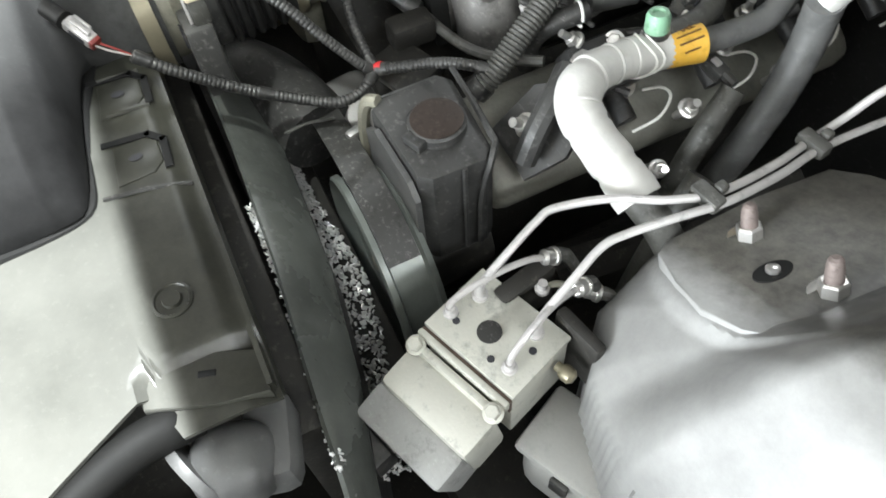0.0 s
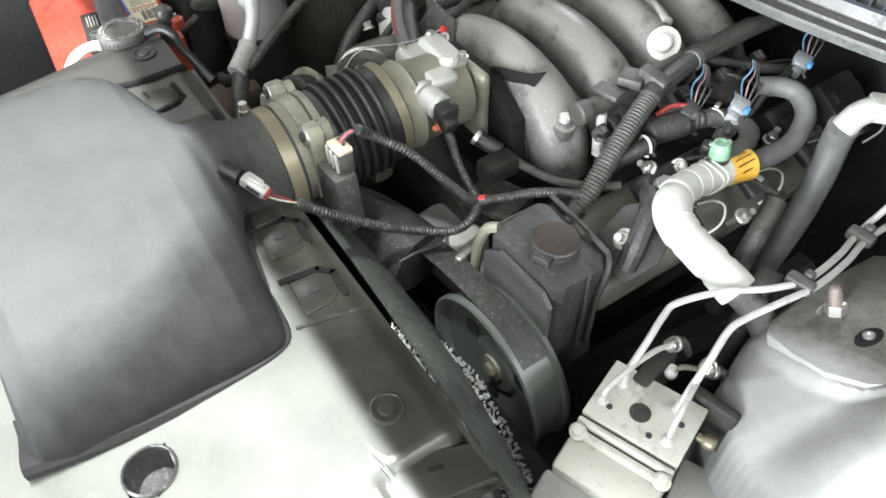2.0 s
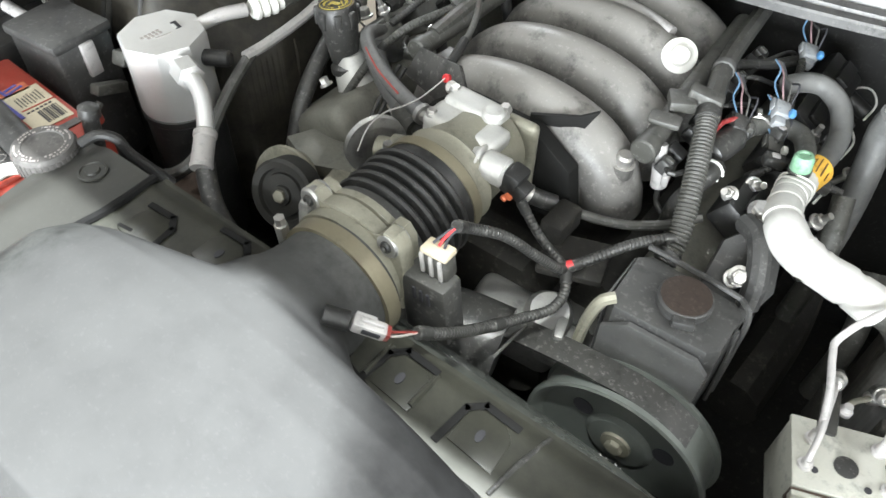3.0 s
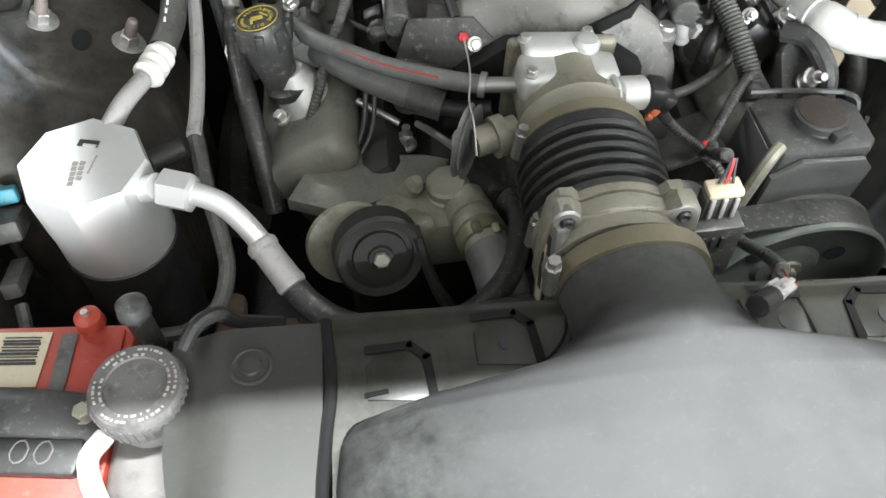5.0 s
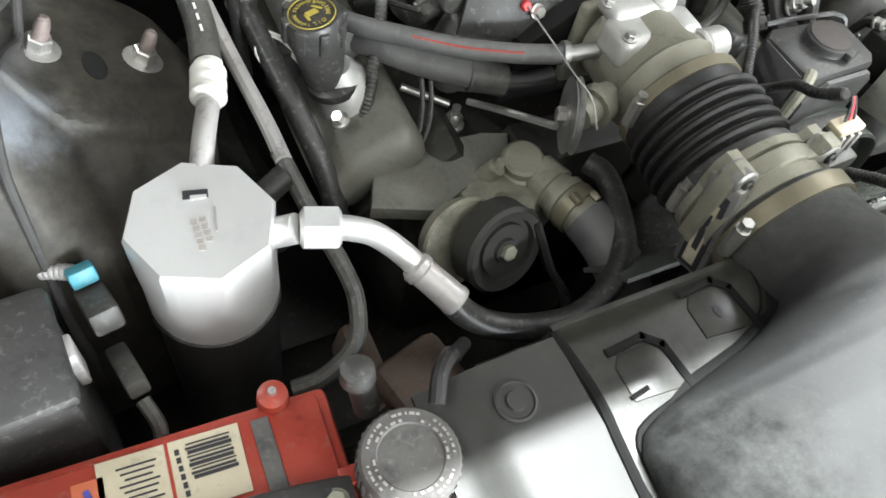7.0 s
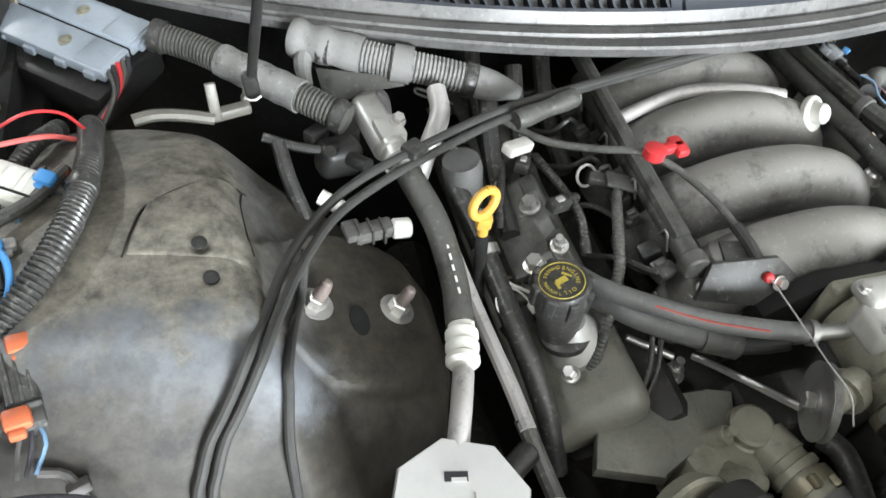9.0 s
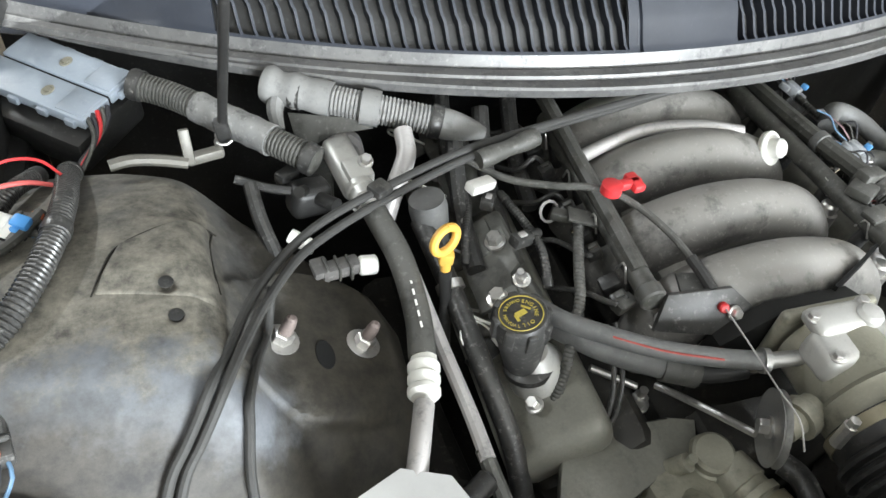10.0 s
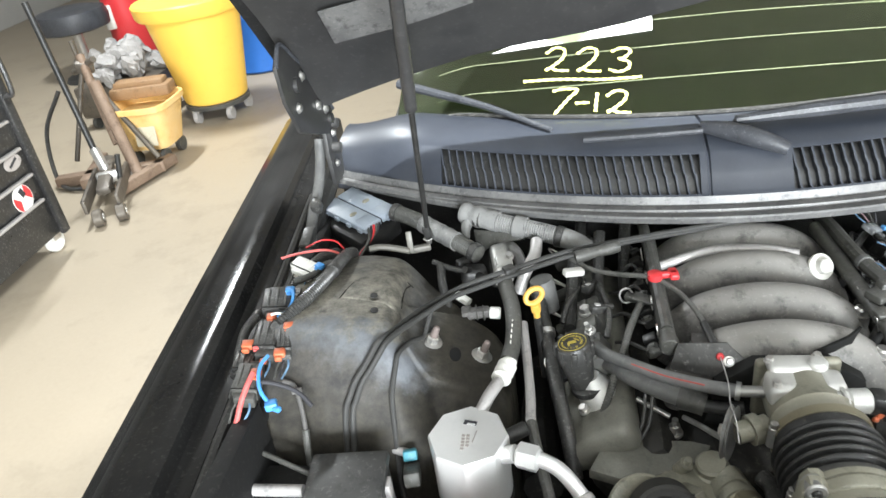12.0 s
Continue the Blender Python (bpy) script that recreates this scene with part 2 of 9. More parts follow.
chalk_yellow = mat("yellow_marker_paint", (0.80, 0.78, 0.20), 0.6, 0, 0.12, 0.1, (0.8, 0.8, 0.5), 60, 300, 0.1, speck=0)
smear = mat("dried_smear", (0.16, 0.18, 0.10), 0.6, 0, 0.3)
paper_white = mat("white_paper", (0.82, 0.82, 0.80), 0.6, 0, 0.04, speck=0)
concrete = mat("tan_concrete_floor", (0.35, 0.298, 0.226), 0.5, 0, 0.16, 0.4, (0.29, 0.243, 0.18), 1.3, 60, 0.15, speck=0.15)
wall_paint = mat("grey_wall_paint", (0.36, 0.355, 0.34), 0.7, 0, 0.05, 0.1, (0.5, 0.48, 0.44), 1.2, 30, 0.1, speck=0.06)
ceiling_paint = mat("grey_ceiling_paint", (0.42, 0.42, 0.41), 0.8, 0, 0.04, 0.08, (0.5, 0.5, 0.48), 1.2, 30, 0.1, speck=0.06)
cabinet_black = mat("black_cabinet_paint", (0.012, 0.012, 0.013), 0.3, 0, 0.2, 0.08, DUSTY, 8, 200, 0.03)
drum_yellow = mat("yellow_drum_plastic", (0.90, 0.56, 0.08), 0.4, 0, 0.08, 0.1, (0.8, 0.55, 0.2), 5, 200, 0.05, speck=0.06)
drum_blue = mat("blue_drum_plastic", (0.02, 0.16, 0.60), 0.4, 0, 0.1, 0.1, (0.1, 0.2, 0.4), 6, 200, 0.05, speck=0.06)
wood_brown = mat("brown_wood", (0.26, 0.15, 0.07), 0.65, 0, 0.3, 0.2, (0.2, 0.15, 0.1), 10, 120, 0.2)
rag_grey = mat("grey_cloth", (0.35, 0.34, 0.33), 0.9, 0, 0.4, 0.3, (0.2, 0.19, 0.18), 20, 120, 0.5)


def wear_or_shading_zone(m, axis, at, soft, wobble, col, scale=18.0, above=True, contrast=1.0):
    """Beyond a place along one axis, or along a direction in plan, the film of dust is rubbed off or soiled, or light
    and shade are painted in, with a ragged edge.
    """
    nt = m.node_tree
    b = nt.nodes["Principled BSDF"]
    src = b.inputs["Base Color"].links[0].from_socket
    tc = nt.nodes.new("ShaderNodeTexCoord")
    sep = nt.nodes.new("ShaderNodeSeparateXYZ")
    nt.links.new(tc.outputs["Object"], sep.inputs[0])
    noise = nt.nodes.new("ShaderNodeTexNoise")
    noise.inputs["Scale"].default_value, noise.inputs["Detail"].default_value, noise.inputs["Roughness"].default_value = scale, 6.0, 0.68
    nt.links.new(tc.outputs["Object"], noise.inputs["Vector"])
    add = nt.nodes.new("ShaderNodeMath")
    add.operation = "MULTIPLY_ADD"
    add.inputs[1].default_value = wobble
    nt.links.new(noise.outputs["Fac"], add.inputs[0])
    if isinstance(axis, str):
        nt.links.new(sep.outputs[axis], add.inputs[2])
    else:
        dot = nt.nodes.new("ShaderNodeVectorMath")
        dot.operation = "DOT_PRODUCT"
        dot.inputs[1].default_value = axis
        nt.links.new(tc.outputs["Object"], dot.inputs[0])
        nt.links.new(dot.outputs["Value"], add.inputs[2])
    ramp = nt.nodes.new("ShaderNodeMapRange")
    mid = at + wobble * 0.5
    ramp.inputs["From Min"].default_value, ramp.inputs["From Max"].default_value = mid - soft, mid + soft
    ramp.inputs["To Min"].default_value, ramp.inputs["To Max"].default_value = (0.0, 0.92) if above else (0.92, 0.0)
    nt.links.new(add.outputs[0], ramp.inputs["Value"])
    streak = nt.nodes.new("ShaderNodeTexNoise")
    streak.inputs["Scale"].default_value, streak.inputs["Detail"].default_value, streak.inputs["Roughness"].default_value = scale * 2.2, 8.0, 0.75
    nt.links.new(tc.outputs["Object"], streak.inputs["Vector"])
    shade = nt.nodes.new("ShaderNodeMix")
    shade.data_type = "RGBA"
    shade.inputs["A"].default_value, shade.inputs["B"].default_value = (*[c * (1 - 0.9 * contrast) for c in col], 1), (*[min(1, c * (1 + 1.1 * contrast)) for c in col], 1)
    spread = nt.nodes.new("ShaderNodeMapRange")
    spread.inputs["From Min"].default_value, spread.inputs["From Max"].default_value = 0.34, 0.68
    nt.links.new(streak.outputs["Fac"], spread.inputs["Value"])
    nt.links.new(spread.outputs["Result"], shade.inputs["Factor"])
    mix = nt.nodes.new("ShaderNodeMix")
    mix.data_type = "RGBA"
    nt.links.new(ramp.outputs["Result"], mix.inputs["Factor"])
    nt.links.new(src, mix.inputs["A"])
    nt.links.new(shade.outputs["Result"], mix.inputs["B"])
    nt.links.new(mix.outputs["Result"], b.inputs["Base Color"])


plastic_lid.node_tree.nodes["Principled BSDF"].inputs["Specular IOR Level"].default_value = 0.15
paint_black.node_tree.nodes["Principled BSDF"].inputs["Specular IOR Level"].default_value = 0.20
# airbox lid's rubbed flank and darker neck, brown grime high on the strut towers
wear_or_shading_zone(plastic_lid, "X", -0.170, 0.020, 0.14, (0.050, 0.052, 0.050), 17.0, above=False, contrast=0.6)
wear_or_shading_zone(plastic_lid, "Y", 0.142, 0.040, 0.03, (0.085, 0.086, 0.083), 20.0, contrast=0.35)
# driver's flank and shoulder painted near black, standing in for shade
wear_or_shading_zone(plastic_lid, "X", 0.195, 0.035, 0.05, (0.006, 0.006, 0.006), 14.0, contrast=0.4)
wear_or_shading_zone(plastic_lid, (0.85, 0.527, 0.0), 0.150, 0.022, 0.03, (0.012, 0.012, 0.012), 14.0, contrast=0.4)
wear_or_shading_zone(paint_grey, "Z", 0.852, 0.035, 0.14, (0.080, 0.076, 0.064), 16.0, contrast=0.6)
wear_or_shading_zone(paint_grey, "X", 0.556, 0.012, 0.03, (0.090, 0.085, 0.074), 24.0, above=False, contrast=0.5)
# driver's tower front painted paler for the light that falls on it
wear_or_shading_zone(paint_grey, "Y", -0.062, 0.014, 0.08, (0.29, 0.29, 0.285), 9.0, above=False, contrast=0.16)
wear_or_shading_zone(paint_worn, "Z", 0.845, 0.030, 0.16, (0.158, 0.148, 0.122), 20.0, contrast=0.75)
# bluish front colour stands in for the sky's sheen on the paint
wear_or_shading_zone(paint_worn, "Y", -0.060, 0.018, 0.22, (0.132, 0.142, 0.158), 13.0, above=False, contrast=0.3)
wear_or_shading_zone(paint_worn, (0.25, 0.968, 0.0), -0.264, 0.020, 0.09, (0.036, 0.032, 0.026), 15.0, above=False, contrast=0.8)
wear_or_shading_zone(paint_worn, "X", -0.548, 0.012, 0.05, (0.085, 0.077, 0.060), 22.0, contrast=0.7)
wear_or_shading_zone(paint_worn, "Z", 0.815, 0.018, 0.13, (0.026, 0.023, 0.017), 17.0, above=False, contrast=0.8)
wear_or_shading_zone(plastic_panel, "X", -0.245, 0.020, 0.03, (0.045, 0.046, 0.038), 14.0, above=False, contrast=0.6)
# panel darker from y -0.44 towards the engine
wear_or_shading_zone(plastic_panel, "Y", 0.0600, 0.006, 0.010, (0.026, 0.026, 0.020), 14.0, contrast=0.5)

glass_mat = bpy.data.materials.new("green_tinted_glass")
glass_mat.use_nodes = True
_g = glass_mat.node_tree.nodes["Principled BSDF"]
_g.inputs["Base Color"].default_value = (0.55, 0.66, 0.40, 1)
_g.inputs["Transmission Weight"].default_value = 1.0
_g.inputs["Roughness"].default_value = 0.03
_g.inputs["IOR"].default_value = 1.45

# ---- shaping tools ----


def finish(bm, material, name):
    bmesh.ops.recalc_face_normals(bm, faces=bm.faces)
    for f in bm.faces:
        f.smooth = True
    for e in bm.edges:
        if len(e.link_faces) == 2 and e.calc_face_angle(0.0) > 0.62:
            e.smooth = False
    me = bpy.data.meshes.new(name)
    bm.to_mesh(me)
    bm.free()
    me.materials.append(material)
    return me


def thing(name, at, label, category, group="", kind=""):
    ob = new(name)
    ob.empty_display_size = 0.02
    ob.location = at
    return tagged(ob, label, category, group, kind)


def part(name, bm, material, parent, label=""):
    """Links a bmesh, drawn in world coordinates, as one mesh under a thing or under a part."""
    root = parent
    while root.parent:
        root = root.parent
    bmesh.ops.translate(bm, verts=bm.verts, vec=-root.location)
    ob = new(name, finish(bm, material, name))
    ob.parent = parent
    return tagged(ob, label) if label else ob


def solo(name, bm, material, label, category, group="", kind=""):
    """A thing of one mesh, with its origin at the middle of its base."""
    lo = Vector([min(v.co[i] for v in bm.verts) for i in range(3)])
    hi = Vector([max(v.co[i] for v in bm.verts) for i in range(3)])
    at = Vector(((lo.x + hi.x) / 2, (lo.y + hi.y) / 2, lo.z))
    bmesh.ops.translate(bm, verts=bm.verts, vec=-at)
    ob = new(name, finish(bm, material, name))
    ob.location = at
    return tagged(ob, label, category, group, kind)


def frame_of(d):
    d = Vector(d).normalized()
    a = Vector((0, 0, 1)) if abs(d.z) < 0.9 else Vector((1, 0, 0))
    u = d.cross(a).normalized()
    return u, d.cross(u).normalized(), d


def rings(bm, loops, cap=True, closed=False):
    rows = [[bm.verts.new(p) for p in loop] for loop in loops]
    n = len(rows[0])
    pairs = list(zip(rows, rows[1:])) + ([(rows[-1], rows[0])] if closed else [])
    for a, b in pairs:
        for i in range(n):
            bm.faces.new((a[i], a[(i + 1) % n], b[(i + 1) % n], b[i]))
    if cap and not closed:
        bm.faces.new(rows[0][::-1])
        bm.faces.new(rows[-1])
    return bm


def lathe(profile, at, axis=(0, 0, 1), n=24, bm=None, cap=True, squash=1.0):
    """Rings of (distance along the axis, radius)."""
    bm = bm or bmesh.new()
    u, v, d = frame_of(axis)
    at = Vector(at)
    loops = [[at + d * s + (u * math.cos(2 * math.pi * i / n) + v * squash * math.sin(2 * math.pi * i / n)) * max(r, 1e-4) for i in range(n)] for s, r in profile]
    return rings(bm, loops, cap)


def rod(p0, p1, r0, r1=None, n=14, bm=None, chamfer=0.0):
    p0, p1 = Vector(p0), Vector(p1)
    r1 = r0 if r1 is None else r1
    length = (p1 - p0).length
    c = min(chamfer, length * 0.4)
    prof = [(0, r0 - c), (c, r0), (length - c, r1), (length, r1 - c)] if c else [(0, r0), (length, r1)]
    return lathe(prof, p0, p1 - p0, n, bm)


def spline(points, step=0.006):
    """Even steps along a smooth curve through the points."""
    p = [Vector(q) for q in points]
    if len(p) == 2:
        out = [p[0].lerp(p[1], i / 20) for i in range(21)]
    else:
        e = [p[0] * 2 - p[1]] + p + [p[-1] * 2 - p[-2]]
        out = []
        for i in range(1, len(e) - 2):
            a, b, c, d = e[i - 1 : i + 3]
            for k in range(16):
                t = k / 16
                out.append(0.5 * (2 * b + (c - a) * t + (2 * a - 5 * b + 4 * c - d) * t * t + (3 * b - a - 3 * c + d) * t**3))
        out.append(p[-1])
    dist = [0.0]
    for a, b in zip(out, out[1:]):
        dist.append(dist[-1] + (b - a).length)
    n = max(2, int(dist[-1] / step))
    res, j = [], 0
    for i in range(n + 1):
        s = dist[-1] * i / n
        while j < len(dist) - 2 and dist[j + 1] < s:
            j += 1
        w = (s - dist[j]) / max(1e-9, dist[j + 1] - dist[j])
        res.append(out[j].lerp(out[j + 1], min(1, w)))
    return res


def tube(points, r, n=10, bm=None, step=0.006, shape=None, cap=True):
    """A tube along a smooth curve. shape(i, s): a factor on the radius at ring i, s from 0 to 1."""
    bm = bm or bmesh.new()
    path = spline(points, step)
    tangent = [(path[min(i + 1, len(path) - 1)] - path[max(i - 1, 0)]).normalized() for i in range(len(path))]
    u, v, _ = frame_of(tangent[0])
    loops = []
    for i, (p, t) in enumerate(zip(path, tangent)):
        u = (u - t * u.dot(t)).normalized()
        v = t.cross(u)
        rr = r * (shape(i, i / (len(path) - 1)) if shape else 1.0)
        loops.append([p + (u * math.cos(2 * math.pi * k / n) + v * math.sin(2 * math.pi * k / n)) * rr for k in range(n)])
    return rings(bm, loops, cap)


def loom(points, r, n=10, bm=None, pitch=0.0045):
    return tube(points, r, n, bm, pitch / 3, lambda i, s: (0.86, 1.0, 1.0)[i % 3])


def block(c, size, turn=(0, 0, 0), bevel=0.004, bm=None, segs=2):
    bm = bm or bmesh.new()
    made = bmesh.ops.create_cube(bm, size=1.0, matrix=Matrix.Diagonal((*size, 1)))["verts"]
    if bevel:
        edges = list({e for v in made for e in v.link_edges})
        res = bmesh.ops.bevel(bm, geom=edges, offset=min(bevel, min(size) * 0.45), segments=segs, profile=0.5, affect="EDGES")
        made = list({v for f in res["faces"] for v in f.verts} | {v for v in made if v.is_valid})
    bmesh.ops.transform(bm, matrix=pose(*c, *turn), verts=made)
    return bm


def prism(outline, z0, z1, m=None, bevel=0.0, bm=None):
    """An outline in x, y pulled up from z0 to z1, then moved by m."""
    bm = bm or bmesh.new()
    a = [bm.verts.new((x, y, z0)) for x, y in outline]
    b = [bm.verts.new((x, y, z1)) for x, y in outline]
    n = len(a)
    faces = [bm.faces.new(a[::-1]), bm.faces.new(b)] + [bm.faces.new((a[i], a[(i + 1) % n], b[(i + 1) % n], b[i])) for i in range(n)]
    made = a + b
    if bevel:
        res = bmesh.ops.bevel(bm, geom=list(faces[1].edges), offset=bevel, segments=2, profile=0.5, affect="EDGES")
        made = list({v for f in res["faces"] for v in f.verts} | {v for v in made if v.is_valid})
    if m is not None:
        bmesh.ops.transform(bm, matrix=m, verts=made)
    return bm


def nut(at, axis, r, h, n=6, bm=None, washer=1.35):
    bm = bm or bmesh.new()
    at, d = Vector(at), Vector(axis).normalized()
    if washer:
        lathe([(0, r * washer), (h * 0.22, r * washer), (h * 0.25, r * washer * 0.93)], at, d, 18, bm)
    lathe([(h * 0.24, r), (h * 0.9, r), (h, r * 0.85)], at, d, n, bm)
    return bm


def sheet(f, nu, nv, bm=None, keep=None):
    """A grid surface f(u, v) for u, v from 0 to 1."""
    bm = bm or bmesh.new()
    vs = [[bm.verts.new(f(i / nu, j / nv)) for j in range(nv + 1)] for i in range(nu + 1)]
    for i in range(nu):
        for j in range(nv):
            q = (vs[i][j], vs[i + 1][j], vs[i + 1][j + 1], vs[i][j + 1])
            if keep is None or all(keep(p.co) for p in q):
                bm.faces.new(q)
    for v in [v for v in bm.verts if not v.link_faces]:
        bm.verts.remove(v)
    return bm


def thicken(bm, d):
    bmesh.ops.recalc_face_normals(bm, faces=bm.faces)
    bmesh.ops.solidify(bm, geom=list(bm.faces), thickness=d)
    return bm


def lettering(text, size, m, depth=0.0004):
    cu = bpy.data.curves.new("letters", "FONT")
    cu.body, cu.size, cu.align_x, cu.align_y, cu.extrude = text, size, "CENTER", "CENTER", depth
    tmp = bpy.data.objects.new("letters", cu)
    scene.collection.objects.link(tmp)
    me = tmp.to_mesh()
    bm = bmesh.new()
    bm.from_mesh(me)
    tmp.to_mesh_clear()
    bpy.data.objects.remove(tmp)
    bmesh.ops.transform(bm, matrix=m, verts=bm.verts)
    return bm


def mixed(*bms):
    out = bmesh.new()
    for b in bms:
        me = bpy.data.meshes.new("joined")
        b.to_mesh(me)
        b.free()
        out.from_mesh(me)
        bpy.data.meshes.remove(me)
    return out


def smooth01(a, b, x):
    t = min(1.0, max(0.0, (x - a) / (b - a)))
    return t * t * (3 - 2 * t)


def between(table, x):
    """Linear look-up in rows of (x, value, ...)."""
    if x <= table[0][0]:
        return table[0][1:]
    for a, b in zip(table, table[1:]):
        if x <= b[0]:
            w = (x - a[0]) / (b[0] - a[0])
            return tuple(p + (q - p) * w for p, q in zip(a[1:], b[1:]))
    return table[-1][1:]

# ---- garage ----
solo("floor", block((0, 1, -0.05), (14, 16, 0.1), bevel=0), concrete, "tan worn concrete garage floor", "floor", kind="structure")
solo("ceiling", block((0, 1, 3.55), (14, 16, 0.1), bevel=0), ceiling_paint, "grey painted garage ceiling", "ceiling", kind="structure")
solo("wall_north", block((0, 9.05, 1.75), (14.2, 0.1, 3.5), bevel=0), wall_paint, "grey painted garage wall", "wall", kind="structure")
solo("wall_south", block((0, -7.05, 1.75), (14.2, 0.1, 3.5), bevel=0), wall_paint, "grey painted garage wall", "wall", kind="structure")
solo("wall_east", block((7.05, 1, 1.75), (0.1, 16, 3.5), bevel=0), wall_paint, "grey painted garage wall", "wall", kind="structure")
solo("wall_west", block((-7.05, 1, 1.75), (0.1, 16, 3.5), bevel=0), wall_paint, "grey painted garage wall", "wall", kind="structure")

# ---- car body round the engine bay ----
car = thing("car_body", (0, 0, 0), "black car front with its hood raised over a dusty engine bay", "car")


def crown(y):
    return 1.030 + 0.088 * y - 0.05 * max(0.0, -y - 0.3) ** 2


FENDER = [(0.0, 0.17), (0.012, 0.50), (0.006, 0.74), (0.0, 0.800), (-0.012, 0.828), (-0.045, 0.846), (-0.108, 0.853), (-0.126, 0.850), (-0.133, 0.828),
          (-0.142, 0.822), (-0.164, 0.821), (-0.168, 0.815), (-0.170, 0.58)]


def fender(side):
    def f(u, v):
        y = -0.92 + u * 1.9
        i = v * (len(FENDER) - 1)
        k = min(int(i), len(FENDER) - 2)
        dx, z = (FENDER[k][q] + (FENDER[k + 1][q] - FENDER[k][q]) * (i - k) for q in (0, 1))
        return Vector((side * (crown(y) + dx), y, z + (0.02 * y if z > 0.7 else 0)))

    return sheet(f, 40, 36)


part("fender", fender(-1), paint_black, car, "glossy black front fender")
part("fender", fender(1), paint_black, car, "glossy black front fender")

# rubber seal along the fender gutter
for side in (-1, 1):
    part("weatherstrip", tube([(side * (crown(y) - 0.179), y, 0.826 + 0.02 * y) for y in (-0.6, -0.3, 0.0, 0.3, 0.5)], 0.009, 8, step=0.03), rubber, car)

# outline of the strut tower in plan, on the side of positive x
TOWER = [(0.885, -0.17), (0.80, -0.18), (0.70, -0.185), (0.58, -0.18), (0.50, -0.155), (0.452, -0.115), (0.430, -0.05), (0.428, 0.03), (0.445, 0.075), (0.50, 0.125),
         (0.58, 0.185), (0.68, 0.235), (0.78, 0.26), (0.885, 0.27)]


def inside_depth(x, y):
    """How deep a place lies inside the tower's outline."""
    best, odd = 9.0, False
    n = len(TOWER)
    for i in range(n):
        (ax, ay), (bx, by) = TOWER[i], TOWER[(i + 1) % n]
        if (ay > y) != (by > y) and x < (bx - ax) * (y - ay) / (by - ay) + ax:
            odd = not odd
        if i == n - 1:
            continue
        t = max(0, min(1, ((x - ax) * (bx - ax) + (y - ay) * (by - ay)) / ((bx - ax) ** 2 + (by - ay) ** 2)))
        best = min(best, math.hypot(x - ax - t * (bx - ax), y - ay - t * (by - ay)))
    return best if odd else -best


def onto_outline(x, y):
    """The nearest place on the tower's outline."""
    best, at = 9.0, (x, y)
    for (ax, ay), (bx, by) in zip(TOWER, TOWER[1:]):
        t = max(0, min(1, ((x - ax) * (bx - ax) + (y - ay) * (by - ay)) / ((bx - ax) ** 2 + (by - ay) ** 2)))
        qx, qy = ax + t * (bx - ax), ay + t * (by - ay)
        if math.hypot(x - qx, y - qy) < best:
            best, at = math.hypot(x - qx, y - qy), (qx, qy)
    return at


def tower_height(x, y, stamped=True):
    d = inside_depth(x, y)
    if d <= 0:
        return 0.45
    plate = 0.763 + (x - 0.455) * 0.46
    on_plate = max((1 - math.hypot((x - 0.515) / 0.095, y / 0.088)) * 0.09, min(0.56 - x, 0.062 - abs(y)))
    low = plate - 0.011 * (1 - smooth01(-0.0035, 0.0035, on_plate))
    dome = 0.893 - 0.9 * (x - 0.70) ** 2 - 0.35 * max(0, y) ** 2 * 3
    rise = smooth01(0.560, 0.625, x + 0.25 * max(0, -y - 0.02) - 0.10 * max(0, y))
    top = low + (dome - low) * rise
    top -= 0.10 * smooth01(0.79, 0.86, x)
    top -= 0.05 * smooth01(0.05, 0.17, -y) * smooth01(0.45, 0.6, x)
    # raised pressed panel on the dome with a bead at its front edge, and two dimples
    into = min(0.690 - x, (y + 0.001) * 1.0, x - 0.6045 + 0.14 * y, 0.171 - y - 0.066 + (0.69 - x) * 0.62, 0.64 - (0.745 - x) * 2.3 - y + 0.0)
    top += 0.0052 * smooth01(-0.001, 0.004, into) * stamped
    top -= 0.0020 * stamped * math.exp(-(((y + 0.004) / 0.0035) ** 2)) * smooth01(0.60, 0.61, x) * (1 - smooth01(0.690, 0.70, x))
    top -= 0.006 * math.exp(-((((x - 0.592) - 0.10 * y) / 0.006) ** 2)) * smooth01(-0.06, -0.03, y) * (1 - smooth01(0.10, 0.13, y))
    for hx, hy in ((0.640, 0.010), (0.634, -0.022)):
        top -= 0.006 * math.exp(-((math.hypot(x - hx, y - hy) / 0.006) ** 2))
    radius = 0.022 + 0.085 * smooth01(0.02, 0.12, -y)
    s = math.sqrt(max(0.0, 1 - (1 - min(1, d / radius)) ** 2))
    return 0.70 + (top - 0.70) * s


def tower(side):
    def f(u, v):
        x, y = 0.415 + 0.475 * u, -0.195 + 0.475 * v
        z = tower_height(x, y, side > 0)
        if -0.006 < inside_depth(x, y) <= 0:
            x, y = onto_outline(x, y)
        return Vector((side * x, y, z))

    return sheet(f, 165, 165, keep=lambda p: inside_depth(abs(p.x), p.y) > -0.002)


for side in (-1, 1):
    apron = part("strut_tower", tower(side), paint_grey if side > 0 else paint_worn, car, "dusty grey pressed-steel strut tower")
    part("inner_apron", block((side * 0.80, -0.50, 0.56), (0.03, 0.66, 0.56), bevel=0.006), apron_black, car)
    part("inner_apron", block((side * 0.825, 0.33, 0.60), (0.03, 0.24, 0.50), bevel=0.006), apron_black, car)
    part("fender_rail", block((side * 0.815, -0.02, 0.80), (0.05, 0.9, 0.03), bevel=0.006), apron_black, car)
